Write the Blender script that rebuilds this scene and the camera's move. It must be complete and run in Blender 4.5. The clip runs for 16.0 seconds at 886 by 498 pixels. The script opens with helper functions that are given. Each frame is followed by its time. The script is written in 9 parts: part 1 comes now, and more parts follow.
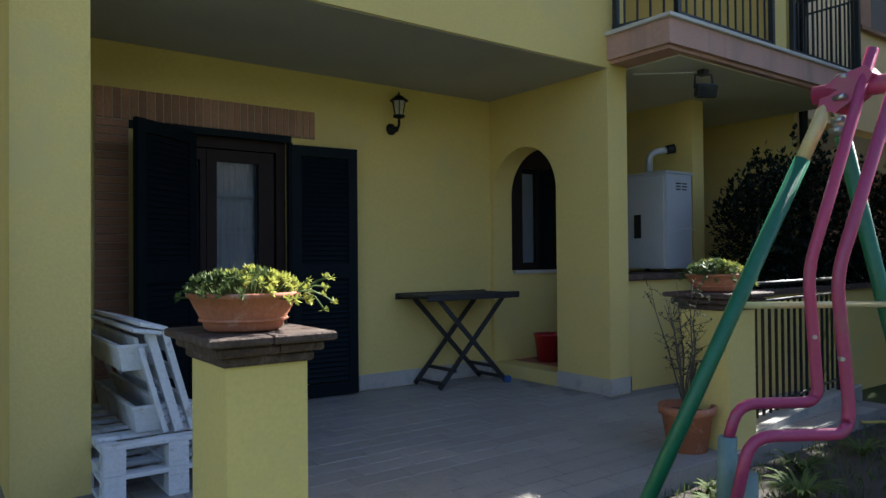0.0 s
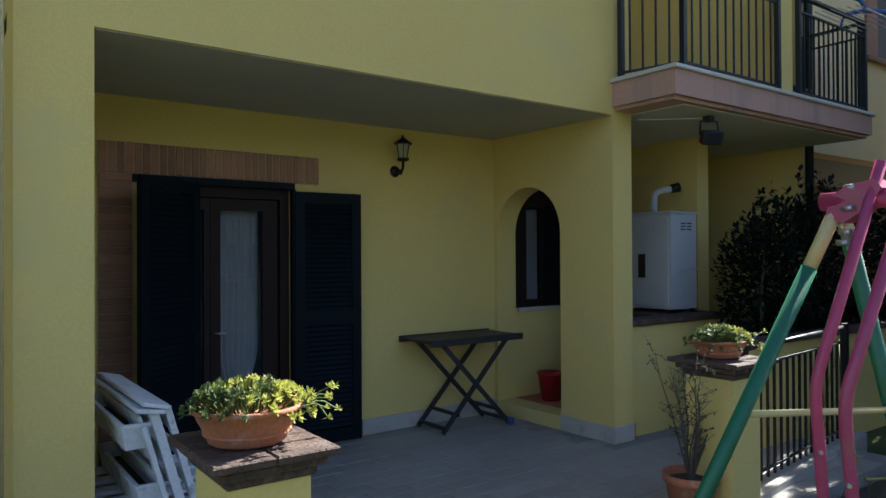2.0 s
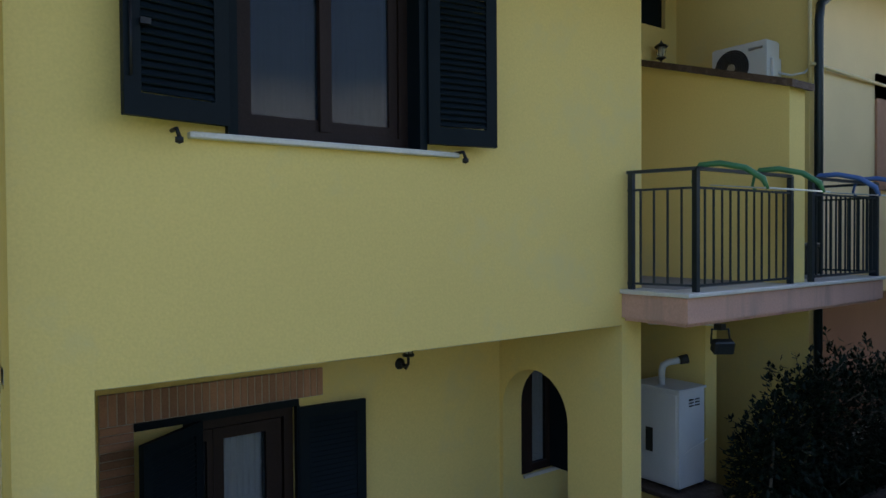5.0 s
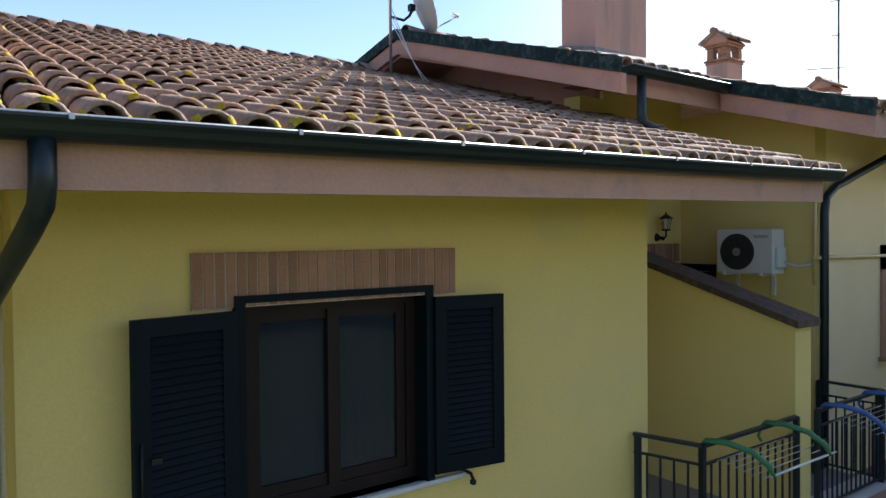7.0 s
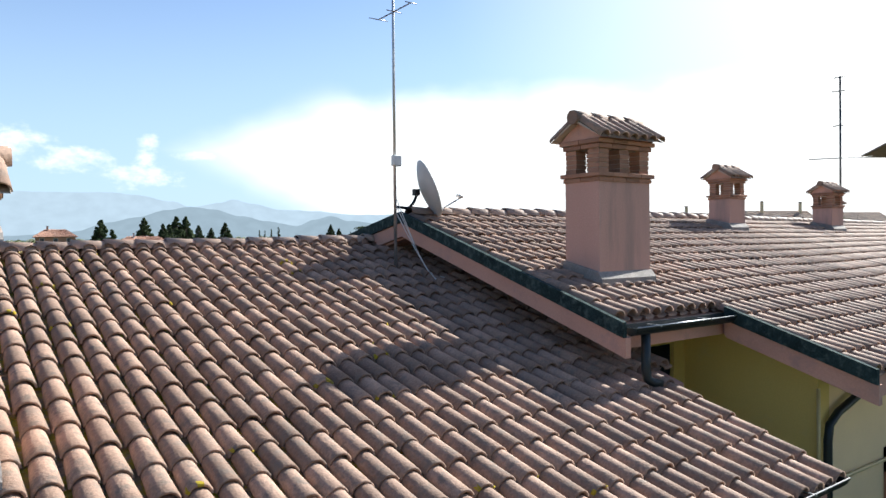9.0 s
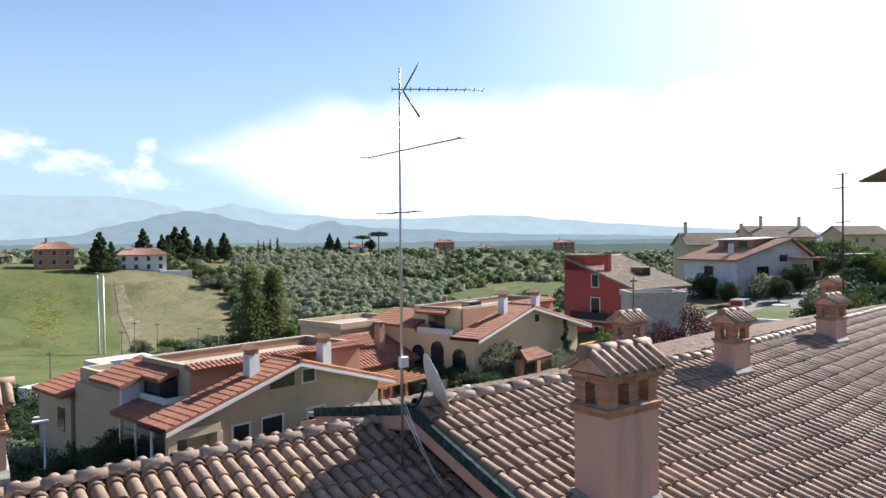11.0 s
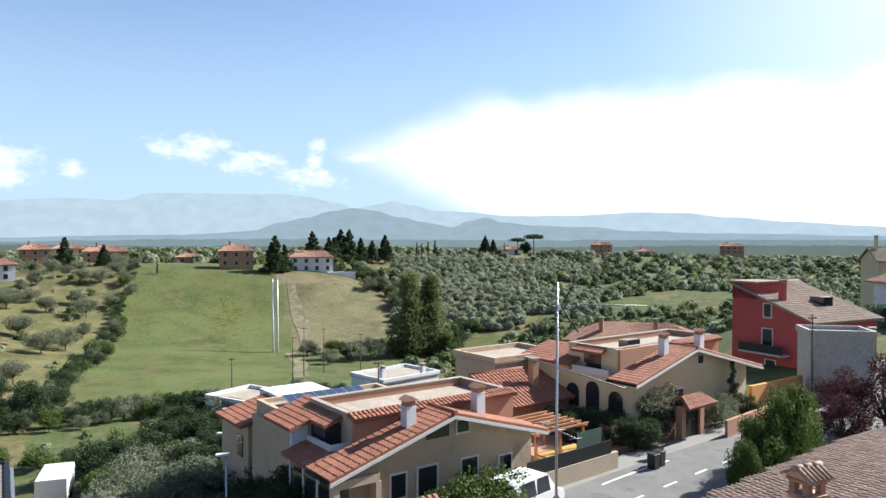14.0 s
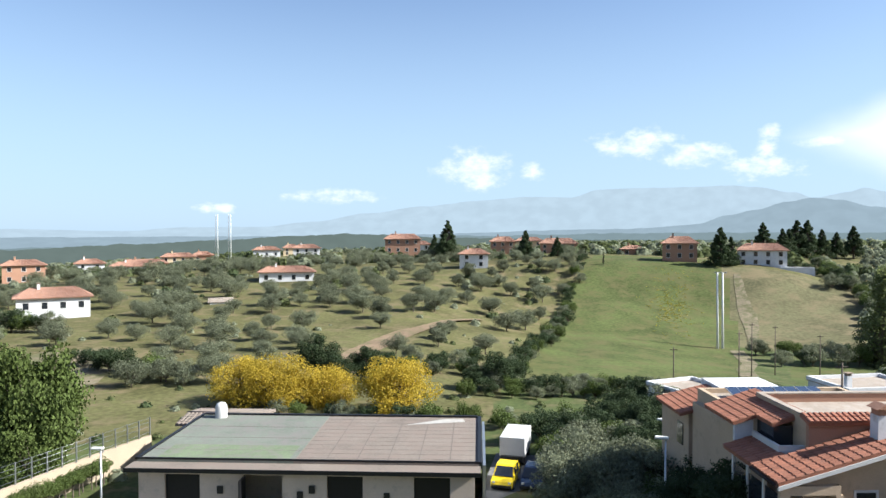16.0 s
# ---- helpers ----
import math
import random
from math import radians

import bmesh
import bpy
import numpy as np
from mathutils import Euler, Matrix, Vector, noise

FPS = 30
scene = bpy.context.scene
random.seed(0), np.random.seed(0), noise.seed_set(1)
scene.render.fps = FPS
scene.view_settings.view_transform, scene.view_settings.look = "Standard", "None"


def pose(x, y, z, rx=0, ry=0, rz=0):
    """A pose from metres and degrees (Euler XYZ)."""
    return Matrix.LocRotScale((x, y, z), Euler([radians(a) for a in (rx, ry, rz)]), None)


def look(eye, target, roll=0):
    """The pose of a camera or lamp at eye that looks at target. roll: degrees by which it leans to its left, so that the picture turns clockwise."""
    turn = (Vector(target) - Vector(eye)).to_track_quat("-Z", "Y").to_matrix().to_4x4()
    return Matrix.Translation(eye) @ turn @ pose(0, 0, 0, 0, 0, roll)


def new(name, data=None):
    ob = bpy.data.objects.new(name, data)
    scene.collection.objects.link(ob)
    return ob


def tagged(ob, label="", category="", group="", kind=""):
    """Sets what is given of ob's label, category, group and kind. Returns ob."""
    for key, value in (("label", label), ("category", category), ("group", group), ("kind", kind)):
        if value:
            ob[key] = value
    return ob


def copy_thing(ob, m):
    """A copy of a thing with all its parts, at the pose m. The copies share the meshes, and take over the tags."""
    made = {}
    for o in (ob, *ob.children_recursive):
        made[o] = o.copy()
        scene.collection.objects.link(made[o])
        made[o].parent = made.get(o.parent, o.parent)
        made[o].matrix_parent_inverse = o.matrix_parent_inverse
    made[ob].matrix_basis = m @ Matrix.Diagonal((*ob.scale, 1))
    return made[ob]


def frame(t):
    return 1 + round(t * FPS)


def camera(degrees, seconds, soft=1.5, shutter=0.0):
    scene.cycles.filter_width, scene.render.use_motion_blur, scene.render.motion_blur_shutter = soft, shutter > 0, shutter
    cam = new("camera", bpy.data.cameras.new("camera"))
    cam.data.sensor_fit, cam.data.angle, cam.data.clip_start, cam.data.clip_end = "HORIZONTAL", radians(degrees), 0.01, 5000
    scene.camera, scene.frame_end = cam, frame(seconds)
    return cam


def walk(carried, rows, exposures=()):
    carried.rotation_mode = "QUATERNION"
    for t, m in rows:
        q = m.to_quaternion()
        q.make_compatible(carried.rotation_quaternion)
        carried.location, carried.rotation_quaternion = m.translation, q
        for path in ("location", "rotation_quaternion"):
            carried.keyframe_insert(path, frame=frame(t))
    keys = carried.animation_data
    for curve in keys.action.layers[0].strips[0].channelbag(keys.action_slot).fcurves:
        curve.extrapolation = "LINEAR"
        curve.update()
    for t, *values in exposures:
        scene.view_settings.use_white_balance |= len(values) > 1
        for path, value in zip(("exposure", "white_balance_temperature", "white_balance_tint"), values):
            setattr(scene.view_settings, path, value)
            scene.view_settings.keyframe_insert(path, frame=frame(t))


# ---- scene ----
cam = camera(64.4, 16.0)

PATH = [
    (0, (0.04, -0.155, 1.232), (1.227, 1.454, 1.259), -0.5),
    (0.5, (0.039, -0.159, 1.25), (1.223, 1.452, 1.274), -0.4),
    (1, (0.036, -0.157, 1.325), (1.219, 1.456, 1.348), -0.3),
    (1.5, (0.04, -0.149, 1.473), (1.222, 1.465, 1.496), -0.4),
    (2, (0.043, -0.148, 1.662), (1.223, 1.467, 1.679), -0.3),
    (2.5, (0.021, -0.103, 1.895), (1.209, 1.505, 1.914), -0.4),
    (3, (0.018, -0.109, 2.148), (1.203, 1.503, 2.165), -0.4),
    (3.2, (0.013, -0.114, 2.237), (1.196, 1.498, 2.26), -0.3),
    (5.3, (0.073, 0.011, 3.903), (1.259, 1.621, 3.861), -0.4),
    (5.5, (0.077, 0.02, 4.103), (1.263, 1.63, 4.061), -0.4),
    (6, (0.077, 0.026, 4.617), (1.261, 1.637, 4.574), -0.4),
    (6.5, (0.068, 0.032, 5.192), (1.251, 1.644, 5.152), -0.4),
    (7, (0.063, 0.016, 5.778), (1.242, 1.631, 5.742), -0.5),
    (7.5, (0.065, 0.011, 6.392), (1.242, 1.628, 6.36), -0.6),
    (8, (0.062, 0.02, 7.045), (1.24, 1.636, 7.015), -0.8),
    (8.5, (0.058, 0.011, 7.677), (1.234, 1.628, 7.647), -0.6),
    (9, (0.039, 0.016, 8.323), (1.215, 1.634, 8.296), -0.6),
    (9.5, (0.011, 0.016, 8.943), (1.189, 1.632, 8.926), -0.7),
    (10, (0.014, 0.024, 9.641), (1.19, 1.642, 9.621), -0.5),
    (10.2, (-0.007, 0.053, 9.91), (1.175, 1.666, 9.894), -1.0),
    (12.3, (0.055, 0.191, 13.007), (1.228, 1.811, 12.99), 0.4),
    (12.5, (0.078, 0.22, 13.334), (1.251, 1.84, 13.316), 0.2),
    (13, (0.121, 0.22, 13.924), (1.293, 1.841, 13.905), 0.2),
    (13.5, (0.066, 0.226, 14.003), (1.183, 1.885, 13.984), 0.2),
    (14, (0.051, 0.227, 13.969), (0.85, 2.06, 13.945), 0.1),
    (14.5, (0.016, 0.307, 13.797), (0.416, 2.267, 13.768), 0.1),
    (15, (0.009, 0.364, 13.652), (-0.004, 2.364, 13.617), 0.1),
    (15.5, (0.143, 0.298, 13.476), (-0.016, 2.291, 13.437), 0.1),
    (16, (0.205, 0.29, 13.377), (-0.192, 2.25, 13.336), -0.1),
]
walk(cam, [(t, look(eye, target, roll)) for t, eye, target, roll in PATH], [(0, 2.02, 6250, 7), (3, 2.06, 6250, 7), (5.5, 2.12, 6250, 7), (6.5, 2.0, 6250, 7), (7.5, 1.72, 6250, 7), (9, 1.50, 6250, 7), (16, 1.42, 6250, 7)])

# ---- world and sun ----
SUN = Vector((2.1, 0.14, 1.60)).normalized()
sun_data = bpy.data.lights.new("sun", "SUN")
sun_data.energy, sun_data.angle, sun_data.color = 4.6, radians(0.55), (1.0, 0.965, 0.91)
sun = new("sun", sun_data)
sun.matrix_world = look(SUN * 60, (0, 0, 0))

world = bpy.data.worlds.new("sky")
scene.world = world
world.use_nodes = True
wn, wl = world.node_tree.nodes, world.node_tree.links
wn.clear()


def wnode(kind, **values):
    n = wn.new(kind)
    for k, v in values.items():
        n.inputs[k].default_value = v
    return n


def wmath(op, a, b=None, c=None):
    n = wn.new("ShaderNodeMath")
    n.operation = op
    for i, v in enumerate((a, b, c)):
        if v is None:
            continue
        if isinstance(v, (int, float)):
            n.inputs[i].default_value = v
        else:
            wl.new(v, n.inputs[i])
    return n.outputs[0]


def wsmooth(v, lo, hi):
    n = wn.new("ShaderNodeMapRange")
    n.interpolation_type = "SMOOTHSTEP"
    wl.new(v, n.inputs[0])
    n.inputs[1].default_value, n.inputs[2].default_value = lo, hi
    return n.outputs[0]


sky = wn.new("ShaderNodeTexSky")
sky.sky_type, sky.sun_disc = "NISHITA", False
sky.sun_elevation = math.asin(SUN.z)
sky.sun_rotation = math.atan2(SUN.x, SUN.y)
sky.air_density, sky.dust_density, sky.ozone_density = 1.0, 0.6, 1.2
coord = wn.new("ShaderNodeTexCoord")
split = wn.new("ShaderNodeSeparateXYZ")
wl.new(coord.outputs["Generated"], split.inputs[0])
SX, SY, SZ = split.outputs
AZ = wmath("MULTIPLY", wmath("ARCTAN2", SX, SY), 57.2958)          # degrees clockwise from +y
EL = wmath("MULTIPLY", wmath("ARCSINE", SZ), 57.2958)
stretch = wn.new("ShaderNodeCombineXYZ")
wl.new(wmath("MULTIPLY", AZ, 0.10), stretch.inputs[0])
wl.new(wmath("MULTIPLY", EL, 0.16), stretch.inputs[1])
puff = wnode("ShaderNodeTexNoise", Scale=5.2, Detail=8.0, Roughness=0.62)
wl.new(stretch.outputs[0], puff.inputs["Vector"])
veil_noise = wnode("ShaderNodeTexNoise", Scale=0.9, Detail=4.0, Roughness=0.5)
wl.new(stretch.outputs[0], veil_noise.inputs["Vector"])


def blob(az, el, waz, wel, rough=1.2):
    """A cloud round a direction: 1 in its heart, ragged at its rim."""
    dx = wmath("DIVIDE", wmath("SUBTRACT", AZ, az), waz)
    dy = wmath("DIVIDE", wmath("SUBTRACT", EL, el), wel)
    r2 = wmath("ADD", wmath("MULTIPLY", dx, dx), wmath("MULTIPLY", dy, dy))
    edge = wmath("ADD", wmath("SUBTRACT", 1.0, r2), wmath("MULTIPLY", wmath("SUBTRACT", puff.outputs[0], 0.5), 4.5 * rough))
    return wsmooth(edge, -0.35, 2.1)


def total(items):
    out = items[0]
    for i in items[1:]:
        out = wmath("MAXIMUM", out, i)
    return out


CUMULUS = total([blob(4.0, 7.1, 3.4, 1.1), blob(8.3, 6.0, 2.3, 0.9), blob(12.8, 4.9, 2.8, 1.0), blob(13.3, 6.5, 0.9, 1.5), blob(-8.8, 5.3, 3.0, 1.7),
                 blob(-4.3, 5.1, 1.0, 0.8), blob(-20.3, 3.1, 3.6, 0.6), blob(-29.4, 2.1, 1.4, 0.5), blob(17.0, 6.6, 2.0, 0.5, 0.8)])
# the great bright veil to the sun's side
rise = wmath("ADD", wmath("MULTIPLY", AZ, 0.0), 11.2)
upper = wsmooth(wmath("SUBTRACT", wmath("ADD", rise, wmath("MULTIPLY", wmath("SUBTRACT", veil_noise.outputs[0], 0.5), 5.0)), EL), -1.6, 1.6)
west = wsmooth(wmath("ADD", AZ, wmath("SUBTRACT", wmath("MULTIPLY", wmath("ABSOLUTE", wmath("SUBTRACT", EL, 7.0)), -1.9), wmath("MULTIPLY", veil_noise.outputs[0], 8.0))), 9.5, 19.0)
VEIL = wmath("MULTIPLY", upper, west)
glare = wmath("POWER", wmath("MAXIMUM", wmath("DIVIDE", wmath("SUBTRACT", 46.0, wmath("SQRT", wmath("ADD",
        wmath("POWER", wmath("SUBTRACT", AZ, 80.0), 2.0), wmath("POWER", wmath("SUBTRACT", EL, 31.0), 2.0)))), 46.0), 0.0), 1.3)

bg_sky = wnode("ShaderNodeBackground", Strength=0.058)
blue = wn.new("ShaderNodeVectorMath")
blue.operation = "MULTIPLY"
blue.inputs[1].default_value = (0.98, 1.01, 1.15)
wl.new(sky.outputs[0], blue.inputs[0]); wl.new(blue.outputs[0], bg_sky.inputs[0])
bg_cloud = wnode("ShaderNodeBackground", Color=(1.0, 0.995, 0.98, 1), Strength=0.49)
haze = wnode("ShaderNodeBackground", Color=(0.62, 0.83, 1.06, 1), Strength=0.365)
dim = wnode("ShaderNodeBackground", Color=(0.70, 0.80, 0.90, 1), Strength=0.17)
behind = wn.new("ShaderNodeMixShader")
wl.new(wsmooth(SY, -0.55, 0.3), behind.inputs[0]); wl.new(dim.outputs[0], behind.inputs[1]); wl.new(haze.outputs[0], behind.inputs[2])
mix_h = wn.new("ShaderNodeMixShader")
low = wmath("MULTIPLY", wsmooth(EL, 26.0, -1.0), 0.85)
wl.new(low, mix_h.inputs[0]); wl.new(bg_sky.outputs[0], mix_h.inputs[1]); wl.new(behind.outputs[0], mix_h.inputs[2])
mix_c = wn.new("ShaderNodeMixShader")
cover = wmath("MINIMUM", wmath("ADD", wmath("MAXIMUM", wmath("MULTIPLY", CUMULUS, 0.9), wmath("MULTIPLY", VEIL, 0.95)), wmath("MULTIPLY", glare, 1.5)), 1.0)
wl.new(cover, mix_c.inputs[0]); wl.new(mix_h.outputs[0], mix_c.inputs[1]); wl.new(bg_cloud.outputs[0], mix_c.inputs[2])
out_w = wn.new("ShaderNodeOutputWorld")
wl.new(mix_c.outputs[0], out_w.inputs[0])

# ---- materials ----


def surface(name, base, rough=0.7, var=0.18, scale=3.0, fine=40.0, bump=0.25, metal=0.0, second=None, amount=0.0, lot=0.0, spec=0.5, streak=False):
    """A painted or grown surface: base colour, varied at two scales in metres, with grain and bump.
    second, amount: a stain or wear colour and how far it spreads; lot: how far separate pieces differ."""
    m = bpy.data.materials.new(name)
    m.use_nodes = True
    n, l = m.node_tree.nodes, m.node_tree.links
    b = n["Principled BSDF"]
    geo = n.new("ShaderNodeNewGeometry")
    pos = geo.outputs["Position"]
    if streak:
        mp = n.new("ShaderNodeVectorMath"); mp.operation = "MULTIPLY"
        mp.inputs[1].default_value = (1, 1, 0.12)
        l.new(pos, mp.inputs[0]); pos = mp.outputs[0]
    big = n.new("ShaderNodeTexNoise"); big.inputs["Scale"].default_value = scale; big.inputs["Detail"].default_value = 4
    small = n.new("ShaderNodeTexNoise"); small.inputs["Scale"].default_value = fine; small.inputs["Detail"].default_value = 3
    l.new(pos, big.inputs["Vector"]); l.new(geo.outputs["Position"], small.inputs["Vector"])
    add = n.new("ShaderNodeMath"); add.operation = "ADD"
    l.new(big.outputs[0], add.inputs[0]); l.new(small.outputs[0], add.inputs[1])
    rng = n.new("ShaderNodeMapRange")
    rng.inputs[1].default_value, rng.inputs[2].default_value = 0.7, 1.3
    rng.inputs[3].default_value, rng.inputs[4].default_value = 1 - var, 1 + var
    l.new(add.outputs[0], rng.inputs[0])
    val = rng.outputs[0]
    if lot:
        info = n.new("ShaderNodeObjectInfo")
        both = n.new("ShaderNodeMath"); both.operation = "ADD"
        l.new(info.outputs["Random"], both.inputs[0]); l.new(geo.outputs["Random Per Island"], both.inputs[1])
        fr = n.new("ShaderNodeMath"); fr.operation = "FRACT"; l.new(both.outputs[0], fr.inputs[0])
        lr = n.new("ShaderNodeMapRange"); lr.inputs[3].default_value, lr.inputs[4].default_value = 1 - lot, 1 + lot
        l.new(fr.outputs[0], lr.inputs[0])
        mu = n.new("ShaderNodeMath"); mu.operation = "MULTIPLY"
        l.new(val, mu.inputs[0]); l.new(lr.outputs[0], mu.inputs[1]); val = mu.outputs[0]
    mul = n.new("ShaderNodeVectorMath"); mul.operation = "SCALE"
    mul.inputs[0].default_value = base
    l.new(val, mul.inputs["Scale"])
    col = mul.outputs[0]
    if second:
        st = n.new("ShaderNodeTexNoise"); st.inputs["Scale"].default_value = scale * 2.3; st.inputs["Detail"].default_value = 8; st.inputs["Roughness"].default_value = 0.7
        l.new(pos, st.inputs["Vector"])
        sr = n.new("ShaderNodeMapRange"); sr.inputs[1].default_value, sr.inputs[2].default_value = 0.62 - amount * 0.3, 0.72 - amount * 0.2
        l.new(st.outputs[0], sr.inputs[0])
        mx = n.new("ShaderNodeMix"); mx.data_type = "RGBA"
        l.new(sr.outputs[0], mx.inputs["Factor"]); l.new(col, mx.inputs[6]); mx.inputs[7].default_value = (*second, 1)
        col = mx.outputs[2]
    l.new(col, b.inputs["Base Color"])
    b.inputs["Roughness"].default_value, b.inputs["Metallic"].default_value = rough, metal
    b.inputs["Specular IOR Level"].default_value = spec
    if bump:
        bp = n.new("ShaderNodeBump"); bp.inputs["Strength"].default_value = bump; bp.inputs["Distance"].default_value = 0.01
        l.new(small.outputs[0], bp.inputs["Height"]); l.new(bp.outputs[0], b.inputs["Normal"])
    return m


def glass(name, tint=(0.8, 0.85, 0.9), rough=0.02, alpha=0.25, spec=0.9):
    m = bpy.data.materials.new(name)
    m.use_nodes = True
    b = m.node_tree.nodes["Principled BSDF"]
    b.inputs["Base Color"].default_value = (*tint, 1)
    b.inputs["Roughness"].default_value = rough
    b.inputs["Alpha"].default_value = alpha
    b.inputs["Specular IOR Level"].default_value = spec
    return m


YELLOW = surface("yellow_plaster", (0.695, 0.54, 0.195), 0.9, 0.06, 0.5, 60, 0.12, spec=0.12, second=(0.64, 0.52, 0.22), amount=0.25)
PALE_YELLOW = surface("pale_yellow_plaster", (0.88, 0.68, 0.38), 0.9, 0.07, 1.1, 60, 0.35, spec=0.15)
# same paint in two bases: lifted under the balcony, lowered for porch shade
SOFFIT_LIFTED = surface("lifted_balcony_soffit", (0.66, 0.64, 0.58), 0.9, 0.06, 1.5, 50, 0.2, spec=0.1)
SOFFIT = surface("dimmed_white_soffit", (0.42, 0.40, 0.365), 0.9, 0.06, 1.5, 50, 0.2, spec=0.1)
PINK = surface("pink_plaster", (0.50, 0.29, 0.22), 0.9, 0.10, 1.4, 60, 0.2, spec=0.2, second=(0.40, 0.25, 0.21), amount=0.3)
PINK_STAIN = surface("stained_pink_plaster", (0.50, 0.305, 0.245), 0.9, 0.12, 1.2, 60, 0.2, spec=0.15, second=(0.37, 0.25, 0.21), amount=0.4, streak=True)
GREEN_DARK = surface("dark_green_lacquer", (0.0045, 0.009, 0.013), 0.55, 0.12, 4, 60, 0.05, spec=0.1)
FRAME_BROWN = surface("dark_brown_wood", (0.020, 0.011, 0.0095), 0.6, 0.25, 5, 80, 0.15, streak=True, spec=0.2)
CLAY_BRICK = surface("lintel_brick", (0.33, 0.17, 0.105), 0.85, 0.15, 6, 70, 0.5, lot=0.22)
PALE_MORTAR = surface("pale_mortar", (0.27, 0.245, 0.22), 0.9, 0.3, 4, 60, 0.6, second=(0.22, 0.19, 0.17), amount=0.45)
MORTAR = surface("mortar", (0.42, 0.35, 0.28), 0.95, 0.12, 8, 90, 0.6)
TILE = surface("roof_clay", (0.29, 0.19, 0.138), 0.74, 0.28, 3.5, 45, 0.5, lot=0.26, second=(0.19, 0.145, 0.115), amount=0.4, spec=0.25)
RIDGE = surface("ridge_clay", (0.36, 0.25, 0.185), 0.6, 0.2, 3, 45, 0.5, lot=0.22, second=(0.27, 0.21, 0.17), amount=0.35, spec=0.4)
TILE_RED = surface("new_roof_clay", (0.27, 0.112, 0.07), 0.75, 0.24, 1.5, 30, 0.4, lot=0.15, second=(0.26, 0.12, 0.08), amount=0.4, spec=0.2)
LICHEN = surface("lichen_clay", (0.30, 0.22, 0.16), 0.9, 0.25, 3, 60, 0.6, lot=0.15, second=(0.40, 0.31, 0.03), amount=0.65, spec=0.2)
LICHEN_SPOT = surface("yellow_lichen", (0.36, 0.27, 0.03), 0.95, 0.3, 8, 60, 0.5, second=(0.22, 0.18, 0.06), amount=0.4, spec=0.1)
GUTTER = surface("gutter_dark_green", (0.013, 0.022, 0.025), 0.4, 0.15, 3, 40, 0.05, metal=0.3)
FLASH = surface("green_flashing", (0.020, 0.036, 0.036), 0.85, 0.4, 5, 50, 0.3, second=(0.06, 0.085, 0.08), amount=0.4, spec=0.06)
IRON = surface("painted_iron", (0.018, 0.026, 0.034), 0.45, 0.15, 6, 80, 0.1, metal=0.2)
BLACK_IRON = surface("black_iron", (0.010, 0.010, 0.012), 0.5, 0.2, 6, 80, 0.1, metal=0.3)
STONE = surface("travertine", (0.46, 0.42, 0.38), 0.6, 0.12, 3, 60, 0.2, second=(0.36, 0.33, 0.30), amount=0.3)
SILL = surface("white_marble", (0.55, 0.53, 0.50), 0.5, 0.10, 3, 60, 0.15)
FLOOR_TILE = surface("porch_tile", (0.29, 0.265, 0.24), 0.55, 0.10, 2.2, 50, 0.15, lot=0.07)
GROUT = surface("grout", (0.24, 0.22, 0.20), 0.9, 0.12, 5, 80, 0.3)
TERRACOTTA = surface("terracotta", (0.42, 0.15, 0.075), 0.75, 0.18, 5, 60, 0.3, second=(0.50, 0.28, 0.20), amount=0.25)
CAPSTONE = surface("old_brick_cap", (0.075, 0.046, 0.034), 0.85, 0.38, 6, 60, 0.8, second=(0.13, 0.095, 0.078), amount=0.35)
WHITE_PAINT = surface("chipped_white_paint", (0.62, 0.63, 0.64), 0.7, 0.10, 4, 60, 0.3, second=(0.33, 0.30, 0.27), amount=0.22)
ENAMEL = surface("white_enamel", (0.50, 0.51, 0.53), 0.35, 0.05, 3, 60, 0.03)
PLASTIC_WHITE = surface("white_plastic", (0.62, 0.62, 0.60), 0.4, 0.05, 3, 60, 0.03)
BLACK = surface("black_plastic", (0.010, 0.010, 0.011), 0.5, 0.1, 5, 60, 0.05)
STEEL = surface("galvanised_steel", (0.42, 0.43, 0.44), 0.35, 0.15, 6, 60, 0.05, metal=0.8)
ALUMINIUM = surface("dull_aluminium", (0.20, 0.20, 0.21), 0.5, 0.15, 6, 60, 0.05, metal=0.5)
CONCRETE = surface("concrete", (0.36, 0.34, 0.31), 0.9, 0.15, 2, 40, 0.5, second=(0.24, 0.23, 0.21), amount=0.3)
# near-black base puts the rooms' darkness into their wall colour
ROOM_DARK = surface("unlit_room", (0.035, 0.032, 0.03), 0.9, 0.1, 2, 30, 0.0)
CURTAIN = surface("white_curtain", (0.62, 0.64, 0.68), 0.95, 0.10, 6, 90, 0.2)
PANE = glass("window_glass", (0.04, 0.05, 0.06), 0.03, 0.28, 0.25)
PANE_DARK = glass("upper_window_glass", (0.018, 0.024, 0.036), 0.03, 0.78, 0.25)
PINK_PIPE = surface("magenta_paint", (0.36, 0.045, 0.12), 0.35, 0.10, 5, 60, 0.05, second=(0.30, 0.08, 0.11), amount=0.2)
GREEN_PIPE = surface("green_paint", (0.012, 0.13, 0.065), 0.4, 0.12, 5, 60, 0.05)
CREAM_PIPE = surface("cream_paint", (0.55, 0.45, 0.22), 0.45, 0.1, 5, 60, 0.05)
GREY_GREEN = surface("grey_green_plastic", (0.16, 0.24, 0.23), 0.5, 0.1, 5, 60, 0.05)
RED_PLASTIC = surface("red_plastic", (0.30, 0.012, 0.015), 0.4, 0.08, 5, 60, 0.03)
GREEN_PLASTIC = surface("green_plastic", (0.04, 0.16, 0.06), 0.45, 0.08, 5, 60, 0.03)
